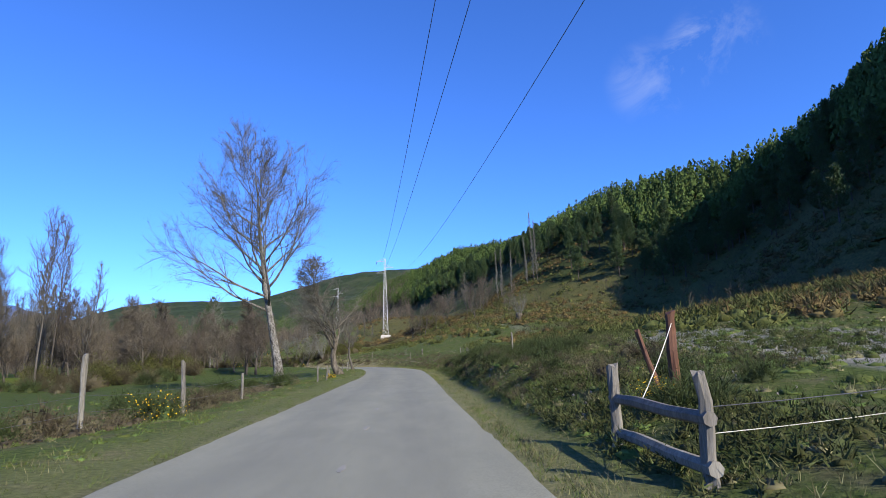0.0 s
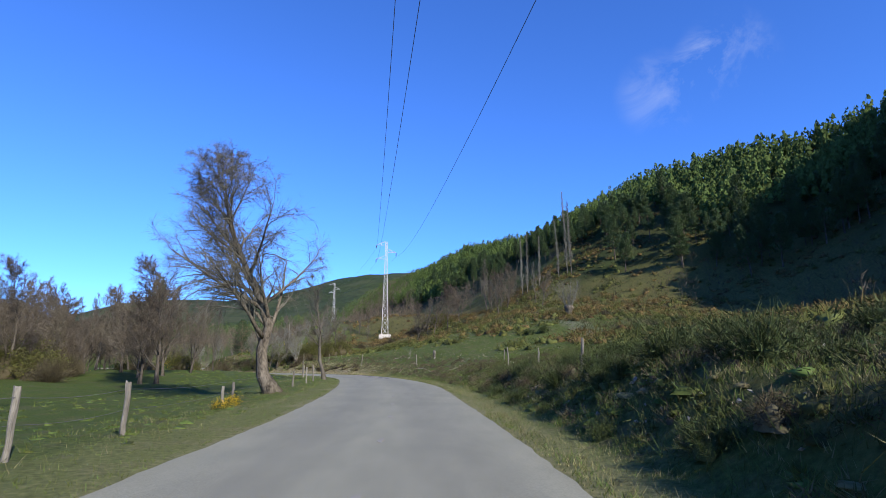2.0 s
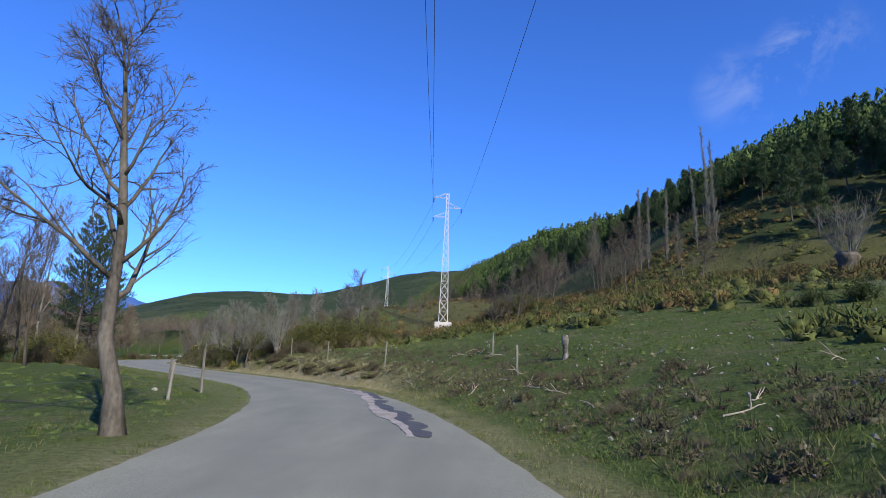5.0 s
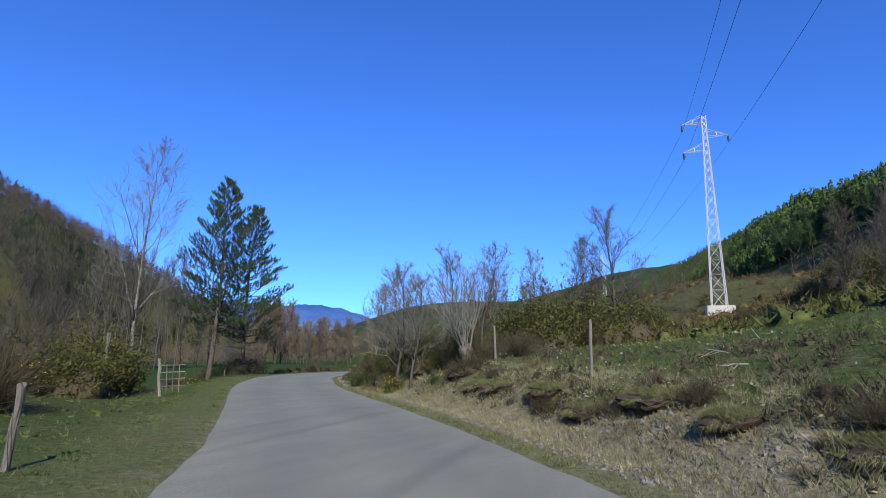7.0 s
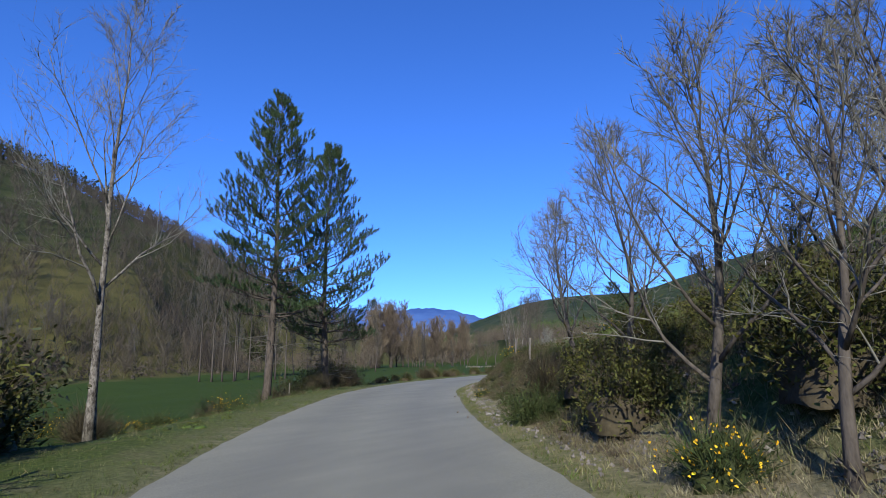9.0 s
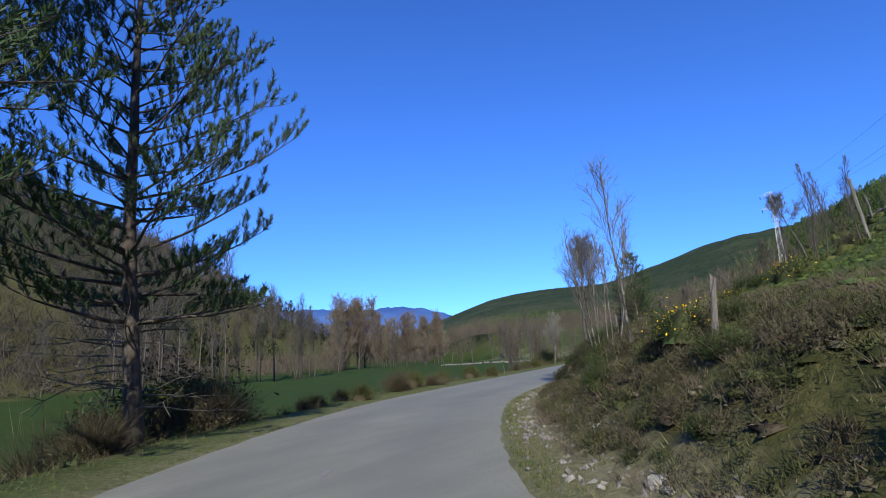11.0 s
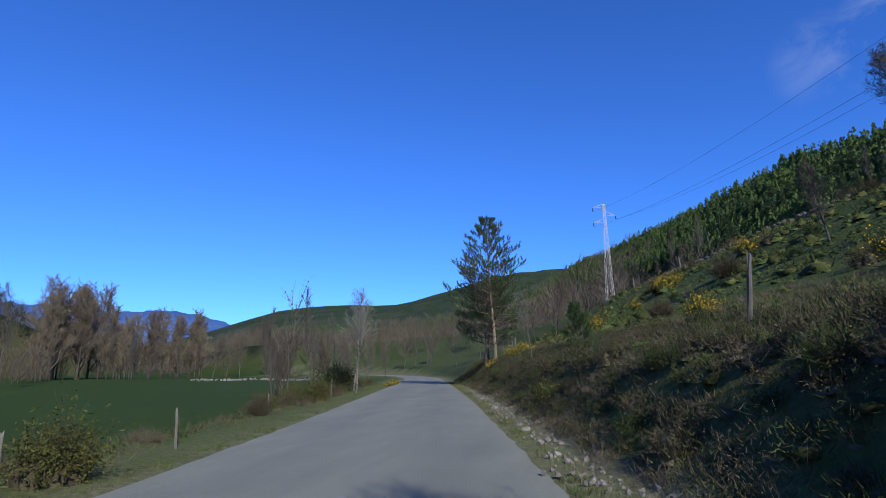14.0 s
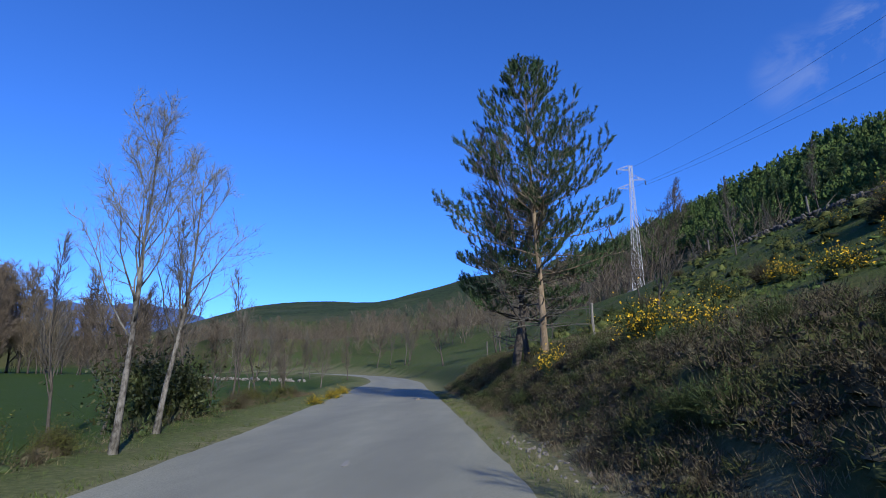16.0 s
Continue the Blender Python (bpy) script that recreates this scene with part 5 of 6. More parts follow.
for a, b in zip(EN1, EN2):
    wire([a.lerp(b, i / 30) - Vector((0, 0, 3.0 * 4 * (i / 30) * (1 - i / 30))) for i in range(31)], 0.013)

# ------------------------------------------------------------------ fences and posts
count = 0


def post(x, y, h, r=0.055, lean=(0, 0), mat=None, label="weathered grey wooden fence post in the grass", group="fence posts"):
    global count
    count += 1
    ob = fence_post(200 + count, h, r, mat)
    ob.matrix_world = pose(x, y, ground_at(x, y), lean[0], lean[1], 30 * count)
    return tagged(ob, label, "fence post", group)


def strand(a, b, z, sag=0.06, r=0.004, mat=None):
    pa, pb = Vector((a[0], a[1], ground_at(*a) + z)), Vector((b[0], b[1], ground_at(*b) + z))
    sp = Soup()
    sp.tube([pa.lerp(pb, i / 8) - Vector((0, 0, sag * 4 * (i / 8) * (1 - i / 8))) for i in range(9)], [r] * 9, 4)
    return tagged(sp.make("fence_wire", mat or M_WIRE), "thin slack fence wire between posts", "wire", "fence wires")


left_posts = [(-7.1, 8.0, 1.5), (-7.2, 12.9, 1.7), (-6.9, 17.6, 1.6), (-6.6, 22.5, 1.0), (-5.6, 34.3, 0.92), (-5.45, 36.9, 0.9), (-6.4, 44.9, 0.65), (-6.9, 47.5, 0.7), (-7.0, 58.1, 0.8), (-6.9, 61.5, 0.95), (-7.1, 65.0, 1.05), (-10.1, 77.3, 1.05),
              (-10.8, 80.6, 1.45), (-16.0, 87.8, 1.0)]
for i, (x, y, h) in enumerate(left_posts):
    post(x, y, h, 0.06 if i < 3 else 0.045, (3 * math.sin(i * 2.1), 3 * math.cos(i * 3.3)))
for a, b in zip(left_posts, left_posts[1:]):
    for z in (0.45, 0.8):
        strand(a[:2], b[:2], z)
right_posts = [(5.7, 30.8, 1.2), (4.15, 41.6, 1.0), (5.5, 52.6, 0.9), (5.55, 61.2, 1.15), (6.4, 67.9, 0.8), (0.0, 81.4, 1.0), (-6.2, 90.9, 1.35), (-0.7, 87.2, 0.9), (-10.75, 96.6, 1.25), (-14.8, 101.7, 1.1)]
for i, (x, y, h) in enumerate(right_posts):
    post(x, y, h, 0.036, (4 * math.sin(i * 1.7), (9 if i == 2 else 3) * math.cos(i * 2.3)), label="pale wooden fence post on the meadow bank")
bank_posts = [(-28.5, 116.4, 0.95), (-31.1, 120.0, 0.8), (-37.1, 136.9, 1.0), (-39.35, 149.3, 1.15), (-41.3, 165.3, 1.15), (-45.2, 180.6, 1.2), (-46.6, 197.0, 1.2), (-50.2, 199.0, 1.1)]
for i, (x, y, h) in enumerate(bank_posts):
    post(x, y, h, 0.04, (4 * math.sin(i * 1.3), -9 if i in (2, 3, 4) else 3), label="pale leaning fence post above the road bank")
for x, y, h in [(-48.7, 148.2, 0.62), (-49.9, 146.2, 0.55), (-50.7, 154.9, 0.55), (-52.8, 164.6, 0.85), (-56.6, 166.5, 0.9), (-56.6, 176.0, 0.9), (-57.9, 182.0, 1.0), (-59.4, 188.0, 1.0), (-38.5, 112.9, 0.5)]:
    post(x, y, h, 0.022, (2, 3), label="thin grey fence post beside the green field")
# tall poles on the slope
for x, y, h in [(-26.6, 146.9, 3.4), (-24.0, 168.0, 2.2), (-28.9, 200.5, 2.0), (-32.4, 210.2, 2.0)]:
    post(x, y, h, 0.07, (2, 6), label="tall weathered stake on the grassy slope", group="stakes on the slope")

# the roped gate beside the track
g1, g3, g2 = (2.85, 7.8), (2.85, 5.4), (4.75, 9.9)
gate = new("rail_fence")
for i, (x, y) in enumerate((g1, g3)):
    ob = fence_post(300 + i, 1.08, 0.07)
    ob.name = "post"
    ob.parent = gate
    ob.location = (x, y, ground_at(x, y))
for z, r in ((0.62, 0.075), (0.16, 0.08)):
    sp = Soup()
    a, b = Vector((g1[0] + 0.02, g1[1] + 0.15, ground_at(*g1) + z)), Vector((g3[0], g3[1] - 0.1, ground_at(*g3) + z + 0.03))
    sp.tube([a, a.lerp(b, 0.33) + Vector((0, 0, 0.015)), a.lerp(b, 0.66) - Vector((0, 0, 0.01)), b], [r * 0.9, r, r * 0.95, r], 7)
    sp.make("rail", M_WOOD, gate)
tagged(gate, "weathered two-rail wooden fence section beside the track", "fence")
ob = post(*g2, 1.45, 0.085, (0, 1), M_WOOD_RED, "thick dark brown treated post with a tied rope")
post(g2[0] - 0.25, g2[1] + 0.1, 1.2, 0.05, (0, -14), M_WOOD_RED, "dark leaning brace stake against the gate post")
sp = Soup()
pa, pb = Vector((g2[0], g2[1] - 0.1, ground_at(*g2) + 1.25)), Vector((g1[0] + 0.5, g1[1] + 0.3, ground_at(*g1) + 0.55))
pc = Vector((g3[0] + 0.05, g3[1], ground_at(*g3) + 0.72))
sp.tube([pa.lerp(pb, i / 6) - Vector((0, 0, 0.2 * (i / 6) * (1 - i / 6))) for i in range(7)] + [pb.lerp(pc, i / 6) - Vector((0, 0, 0.25 * (i / 6) * (1 - i / 6))) for i in range(1, 7)], [0.008] * 13, 5)
tagged(sp.make("rope", M_ROPE), "pale slack rope tied between gate posts", "rope")
strand((g3[0], g3[1]), (9.5, 6.0), 0.75, 0.1, 0.005)
strand((g3[0], g3[1]), (9.5, 6.2), 0.5, 0.1, 0.004, M_ROPE)

# a hurdle by the left verge
hx0, hy0, hx1, hy1 = -26.6, 98.3, -26.0, 98.9
hurdle = new("fence_hurdle")
for i, (x, y, lean) in enumerate(((hx0, hy0, -9),)):
    ob = fence_post(320 + i, 1.35, 0.055)
    ob.name = "post"
    ob.parent = hurdle
    ob.matrix_basis = pose(x, y, ground_at(x, y), 0, lean, 0)
for k in range(4):
    sp = Soup()
    z = 0.35 + 0.25 * k
    sp.tube([Vector((hx0 - z * 0.12, hy0, ground_at(hx0, hy0) + z)), Vector((hx1 - z * 0.1, hy1, ground_at(hx1, hy1) + z))], [0.018, 0.018], 5)
    sp.make("rail", M_WOOD, hurdle)
for k in range(3):
    f = (k + 1) / 4
    sp = Soup()
    sp.tube([Vector((hx0 + (hx1 - hx0) * f, hy0 + (hy1 - hy0) * f, ground_at(hx0, hy0) + 0.15)), Vector((hx0 + (hx1 - hx0) * f - 0.1, hy0 + (hy1 - hy0) * f, ground_at(hx0, hy0) + 1.15))], [0.015, 0.015], 5)
    sp.make("stave", M_WOOD, hurdle)
tagged(hurdle, "small leaning wooden hurdle between two grey posts", "fence")

post(-27.6, 96.7, 2.2, 0.06, (0, 3), label="tall weathered post before the brown thicket")

# stump on the meadow
sp = Soup()
r0 = np.random.RandomState(9)
sp.tube(limb(r0, Vector((0, 0, -0.2)), Vector((0.05, 0, 1)), 1.05, 0.05, 6, 0.05), [0.17, 0.12, 0.10, 0.095, 0.11, 0.14, 0.10], 10)
st = sp.make("tree_stump", M_BARK_PALE, smooth=True)
st.location = (1.75, 82.2, ground_at(1.75, 82.2))
tagged(st, "grey dead tree stump standing on the meadow", "tree stump")

# terrace wall on the right-hand slope, and the rubble line in the field
r0 = np.random.RandomState(77)


def rubble(name, places, size, label, mat=None):
    sp = Soup()
    for x, y, z in places:
        bm = bmesh.new()
        bmesh.ops.create_icosphere(bm, subdivisions=1, radius=1)
        k = size * (0.6 + 0.8 * r0.rand(3))
        m = pose(x, y, z, *(r0.rand(3) * 360))
        bm.verts.ensure_lookup_table()
        sp.add([m @ Vector((v.co.x * k[0], v.co.y * k[1], v.co.z * k[2] * 0.7)) * 1.0 for v in bm.verts], [tuple(v.index for v in f.verts) for f in bm.faces])
        bm.free()
    return tagged(sp.make(name, mat or M_STONE), label, "stone wall", kind="stuff")


def along(s0, s1, d0, d1, n, rows, step):
    out = []
    for i in range(n):
        f = i / n
        for k in range(rows):
            x, y = on_road(s0 + (s1 - s0) * f + 0.1 * r0.normal(), d0 + (d1 - d0) * f + 0.15 * r0.normal() + 1.2 * math.sin(f * 7))
            out.append((x, y, ground_at(x, y) + 0.05 + step * k))
    return out


M_DARKSTONE = mottled("dark_stone", (0.04, 0.037, 0.033), (0.14, 0.13, 0.115), 4, 30, 0.9, 0.2, 0.01)
rubble("terrace_wall", along(150, 232, 23, 27, 300, 3, 0.2), 0.2, "dark dry-stone terrace wall on the slope", M_DARKSTONE)
rubble("field_wall", [(x, y, ground_at(x, y) + 0.1 + 0.3 * r0.rand()) for x, y in [(-128 + 44 * f + r0.normal(), 262 - 14 * f + r0.normal()) for f in np.linspace(0, 1, 150)]], 0.27, "pale tumbled stone wall across the field")
# broken branches lying on the meadow
M_STICK = mottled("bleached_sticks", (0.17, 0.15, 0.125), (0.38, 0.34, 0.28), 3, 20, 0.9, 0.1, 0.002)
for i in range(26):
    s0 = r0.uniform(70, 96)
    x, y = on_road(s0, half(s0) + r0.uniform(1.6, 8.5))
    a = r0.rand() * 6.28
    sp = Soup()
    pts = limb(r0, Vector((0, 0, 0.06)), Vector((math.cos(a), math.sin(a), 0.12)), 0.3 + 0.55 * r0.rand(), 0.14, 5, 0.0)
    sp.tube(pts, [0.016, 0.015, 0.013, 0.011, 0.008, 0.005], 5)
    for k in (2, 3):
        sp.tube(limb(r0, pts[k], off_axis(r0, (pts[-1] - pts[0]).normalized(), 0.7), 0.35, 0.1, 3, 0.05), [0.012, 0.01, 0.008, 0.005], 4)
    ob = sp.make("fallen_branch", M_STICK)
    ob.location = (x, y, ground_at(x, y))
    tagged(ob, "pale bleached broken branch lying on grass", "branch", "fallen branches")

# ------------------------------------------------------------------ bushes
SHRUBS = {
    "broom": (shrub(401, "broom_bush", 1.0, M_BROOM, 420, 0.75, leafy=900, core=1.0), "dark green broom bush on rough grass", "broom bushes"),
    "gold": (shrub(402, "flowering_broom", 1.0, M_BROOM, 340, 0.8, flowers=950, leafy=350, core=0.9), "broom bush covered in yellow blossom", "flowering brooms"),
    "speck": (shrub(403, "broom_bush", 1.0, M_BROOM, 380, 0.8, flowers=310, leafy=600, core=0.95), "green broom bush with a few yellow flowers", "broom bushes"),
    "heath": (shrub(404, "heath_bush", 0.7, M_HEATH, 620, 0.9, leafy=900, width=0.007, core=1.0), "low brown heather bush", "heather bushes"),
    "dry": (shrub(405, "dry_bush", 0.8, M_DRY, 330, 0.95, width=0.0055), "tangle of dry pale stems", "dry bushes"),
    "olive": (shrub(406, "evergreen_bush", 2.2, M_HEATH, 420, 0.55, leafy=7500, leaf_mat=M_LEAF, core=1.0), "dense olive-green evergreen bush", "evergreen bushes"),
    "dark": (shrub(408, "evergreen_bush", 1.7, M_BROOM, 300, 0.32, leafy=5200, leaf_mat=M_DARKLEAF, core=0.85), "dense dark narrow evergreen bush beside the field", "dark evergreen bushes"),
    "thorn": (shrub(407, "thorn_bush", 1.6, M_HEATH, 760, 0.7, width=0.010), "dark leafless thorn bush", "thorn bushes"),
}
placed = {}


def bush(kind, x, y, sc=1.0, rz=0.0):
    ob, label, group = SHRUBS[kind]
    if kind in placed:
        ob = copy_thing(ob, Matrix.Identity(4))
    placed[kind] = True
    ob.matrix_basis = pose(x, y, ground_at(x, y) - 0.03, 0, 0, rz) @ Matrix.Scale(sc, 4)
    return tagged(ob, label, "bush", group)


rs = np.random.RandomState(17)
for kind, x, y, sc in [("speck", -6.7, 15.4, 0.85), ("broom", -7.4, 16.4, 0.8), ("heath", -8.2, 13.0, 1.1), ("heath", -8.9, 11.5, 1.2), ("broom", -9.6, 12.6, 0.8), ("heath", -7.3, 20.4, 1.0), ("broom", -6.9, 30.6, 0.9),
                       ("gold", -6.2, 44.1, 0.36), ("gold", -6.1, 45.0, 0.3), ("gold", -6.65, 46.7, 0.4), ("dry", -7.4, 35.0, 0.9),
                       ("olive", -15.5, 106.9, 0.95), ("olive", -14.7, 107.6, 1.05), ("olive", -14.3, 109.0, 1.0), ("olive", -13.7, 110.3, 1.1), ("olive", -12.9, 111.3, 1.0), ("olive", -11.7, 113.2, 1.05), ("olive", -11.1, 115.0, 1.0), ("thorn", -13.4, 109.4, 0.9), ("thorn", -16.6, 103.6, 0.8),
                       ("olive", -21.2, 105.6, 0.55), ("olive", -22.4, 107.4, 0.5), ("thorn", -24.6, 109.8, 0.7), ("broom", -24.0, 107.6, 0.8), ("speck", -19.6, 103.2, 0.7),
                       ("olive", 3.0, 139.0, 1.3), ("olive", 5.6, 141.0, 1.2), ("thorn", 0.4, 138.0, 1.2),
                       ("thorn", -43.4, 119.6, 0.7), ("thorn", -43.9, 120.6, 0.8), ("thorn", -44.4, 119.0, 0.9), ("olive", -44.6, 121.0, 0.9), ("thorn", -45.0, 122.0, 1.0), ("olive", -43.6, 118.6, 0.6), ("thorn", -41.6, 117.2, 0.7), ("thorn", -46.5, 118.5, 1.4),
                       ("dark", -56.6, 175.9, 1.0), ("olive", -54.7, 168.6, 0.34), ("olive", -28.5, 96.5, 0.9), ("olive", -30.0, 97.6, 1.1), ("olive", -26.6, 95.2, 0.7), ("speck", -27.4, 94.2, 1.2), ("olive", -31.5, 99.5, 1.0), ("gold", -56.0, 186.0, 0.5), ("gold", -55.2, 182.0, 0.45), ("gold", -57.0, 190.0, 0.5),
                       ("gold", -46.6, 177.4, 0.7), ("gold", -44.7, 174.2, 0.9), ("gold", -44.3, 175.6, 0.8), ("gold", -43.9, 173.2, 0.7), ("gold", -34.2, 182.0, 1.3), ("gold", -33.4, 183.5, 1.1), ("gold", -40.0, 176.0, 0.8), ("gold", -31.2, 174.0, 1.0), ("gold", -39.2, 181.0, 0.7), ("gold", -36.8, 179.0, 0.7),
                       ("gold", -34.2, 150.5, 0.9), ("gold", -35.6, 151.5, 0.8), ("speck", -36.4, 149.0, 0.9), ("gold", -38.4, 156.0, 0.7), ("gold", -35.2, 140.8, 0.6), ("speck", -31.6, 120.6, 0.6), ("speck", -29.6, 114.6, 0.4),
                       ("speck", -42.6, 154.6, 0.5), ("gold", 4.1, 9.2, 0.4)]:
    bush(kind, x, y, sc, rs.rand() * 360)
# the dry hedge between the road and the green field
for i in range(80):
    s0 = rs.uniform(136, 204)
    bush(str(rs.choice(["dry", "thorn", "heath", "dry", "olive"])), *on_road(s0, -half(s0) - rs.uniform(1.3, 3.2)), rs.uniform(0.2, 0.45), rs.rand() * 360)
for kind, x, y, sc in [("olive", -54.7, 164.4, 0.55), ("olive", -54.4, 163.9, 0.4), ("olive", -55.2, 164.5, 0.45), ("dark", -56.9, 175.2, 1.25), ("dark", -57.35, 175.8, 1.1), ("dark", -45.6, 121.0, 1.2), ("dark", -46.4, 122.3, 1.4), ("dark", -47.6, 120.6, 1.5), ("dark", -30.6, 98.6, 1.0), ("dark", -32.0, 100.4, 1.2), ("dark", -29.4, 96.6, 0.9), ("dry", -53.0, 166.0, 0.5), ("olive", -44.7, 128.3, 0.3), ("olive", -46.8, 134.4, 0.4), ("thorn", -46.2, 132.4, 0.7), ("dry", -46.9, 137.0, 0.8), ("dry", -46.6, 133.3, 0.8), ("olive", -48.2, 145.4, 0.35),
                       ("thorn", -43.2, 120.8, 0.8), ("thorn", -43.9, 121.6, 0.9), ("olive", -44.6, 120.4, 0.9), ("heath", -42.9, 120.6, 1.0), ("olive", -45.4, 121.6, 1.1)]:
    bush(kind, x, y, sc, rs.rand() * 360)
# left: along the fence and the thicket at the bend
for i in range(60):
    s0 = rs.uniform(96, 128)
    bush(str(rs.choice(["olive", "thorn", "broom", "speck", "heath"])), *on_road(s0, -rs.uniform(6.5, 17)), rs.uniform(0.5, 1.0), rs.rand() * 360)
for i in range(46):
    s0 = rs.uniform(45, 98)
    bush(str(rs.choice(["broom", "thorn", "heath", "olive"])), *on_road(s0, -rs.uniform(22, 34)), rs.uniform(0.6, 1.2), rs.rand() * 360)
for i in range(26):
    bush(str(rs.choice(["heath", "broom", "dry", "heath"])), *on_road(rs.uniform(4, 34), -rs.uniform(6.4, 10)), rs.uniform(0.5, 0.95), rs.rand() * 360)
for i in range(34):
    bush(str(rs.choice(["dry", "olive", "heath", "broom"])), *on_road(rs.uniform(134, 200), -rs.uniform(4.3, 6.5)), rs.uniform(0.22, 0.45), rs.rand() * 360)
# right: bank and heathy slope
for i in range(50):
    s0 = rs.uniform(14, 62)
    bush(str(rs.choice(["heath", "dry", "broom", "broom", "heath"])), *on_road(s0, half(s0) + rs.uniform(1.2, 4.0)), rs.uniform(0.25, 0.5), rs.rand() * 360)
for i in range(130):
    s0 = rs.uniform(10, 80)
    bush(str(rs.choice(["heath", "broom", "broom", "heath", "broom"])), *on_road(s0, rs.uniform(15 if s0 > 24 else 22, 48)), rs.uniform(0.4, 0.95), rs.rand() * 360)
for i in range(170):
    s0 = rs.uniform(112, 205)
    bush(str(rs.choice(["heath", "heath", "heath", "broom", "broom"])), *on_road(s0, half(s0) + rs.uniform(1.2, 3.6)), rs.uniform(0.25, 0.5), rs.rand() * 360)
for i in range(120):
    s0 = rs.uniform(118, 230)
    bush(str(rs.choice(["heath", "broom", "speck", "thorn"])), *on_road(s0, rs.uniform(9, 40) ** 1.0), rs.uniform(0.4, 0.9), rs.rand() * 360)
for i in range(34):
    s0 = rs.uniform(64, 112)
    bush(str(rs.choice(["dry", "heath", "dry"])), *on_road(s0, half(s0) + rs.uniform(1.6, 4.5)), rs.uniform(0.2, 0.45), rs.rand() * 360)

# bushes standing out of the second bank
for i in range(60):
    s0 = rs.uniform(116, 205)
    bush(str(rs.choice(["broom", "heath", "heath", "broom"])), *on_road(s0, half(s0) + 1.4 + 2.2 * rs.rand()), rs.uniform(0.25, 0.4), rs.rand() * 360)
# dark broom thicket on the face of the first bank
for i in range(80):
    s0 = rs.uniform(8, 50)
    bush(str(rs.choice(["broom", "heath", "broom"])), *on_road(s0, half(s0) + 2.2 + 4.0 * rs.rand() ** 1.4), rs.uniform(0.4, 0.8), rs.rand() * 360)

# scrub beneath the spreading trees of the bank
for i in range(46):
    s0 = rs.uniform(102, 114)
    bush(str(rs.choice(["olive", "thorn", "dry", "broom", "heath"])), *on_road(s0, half(s0) + rs.uniform(2.2, 6.0)), rs.uniform(0.3, 0.6), rs.rand() * 360)
# dark scrub overhanging the cut bank, added to stand for its shaded hollows
for i in range(22):
    s0 = rs.uniform(89, 104)
    bush(str(rs.choice(["heath", "thorn", "heath"])), *on_road(s0, half(s0) + rs.uniform(1.8, 3.2)), rs.uniform(0.2, 0.38), rs.rand() * 360)
for i in range(12):
    s0 = rs.uniform(104, 114)
    bush(str(rs.choice(["olive", "olive", "olive", "broom"])), *on_road(s0 + 3.5, rs.uniform(9, 17)), rs.uniform(0.5, 0.8), rs.rand() * 360)


def turf_clump(seed, s, a, length, label="overhanging clump of turf and roots on the cut bank"):
    """A lip of undercut turf: dark earth beneath, a curtain of dry grass over its edge."""
    rs = np.random.RandomState(seed)
    x, y = on_road(s, half(s) + a)
    xo, yo = on_road(s, half(s) + a - 1)
    out = np.array([xo - x, yo - y])
    out /= np.hypot(*out)
    side = np.array([-out[1], out[0]])
    z = ground_at(x, y)
    deep, thick = 0.42 + 0.16 * rs.rand(), 0.15 + 0.05 * rs.rand()
    bm = bmesh.new()
    bmesh.ops.create_icosphere(bm, subdivisions=3, radius=1)
    for v in bm.verts:
        w = 1 + 0.13 * math.sin(5 * v.co.x + seed) + 0.10 * math.sin(7 * v.co.y + 2 * seed) + 0.06 * rs.normal()
        p, q = v.co.x * length / 2 * w, v.co.y * deep * w
        h = v.co.z * thick * w * (0.4 if v.co.z > 0 else 1.1) - 0.12 * max(0, v.co.y)
        v.co = Vector((side[0] * p + out[0] * q, side[1] * p + out[1] * q, h))
    root = new("turf_clump")
    part("earth", bm, M_EARTH, root, "dark crumbling earth")
    for name, n, mat in (("grass", int(2600 * length), M_GRASS_DRY), ("grass", int(1500 * length), M_GRASS)):
        t = rs.uniform(-1.0, 1.0, n)
        e = np.sqrt(1 - t * t) * rs.uniform(-1.0, 1.0, n)
        top = 0.4 * thick * np.sqrt(np.maximum(0, 1 - t * t - e * e)) - 0.12 * np.maximum(0, e)
        base = np.stack([side[0] * t * length / 2 + out[0] * e * deep, side[1] * t * length / 2 + out[1] * e * deep, top], 1) * 1.04
        fall = 0.05 + 0.12 * rs.rand(n)
        tip = base + np.stack([out[0] * fall * 0.4 + rs.normal(size=n) * 0.05, out[1] * fall * 0.4 + rs.normal(size=n) * 0.05, np.where(e > 0.6, -0.8, 0.6) * fall], 1)
        grass = new(name, joined(name, [slivers(base, tip, 0.006, rs)], mat))
        grass.parent = root
    root.location = (x, y, z + 0.13)
    return tagged(root, label, "turf", "turf clumps")


for i, (s0, a0, length) in enumerate([(89.6, 2.5, 0.9), (91.4, 2.3, 0.7), (93.3, 2.5, 1.1), (95.2, 2.3, 0.8), (96.8, 2.35, 1.1), (99.0, 2.2, 1.0), (100.2, 2.1, 1.0), (101.3, 2.2, 0.9), (102.4, 2.5, 0.7)]):
    turf_clump(901 + i, s0, a0, length)

# ------------------------------------------------------------------ grass, heather and dry stems (beyond counting)


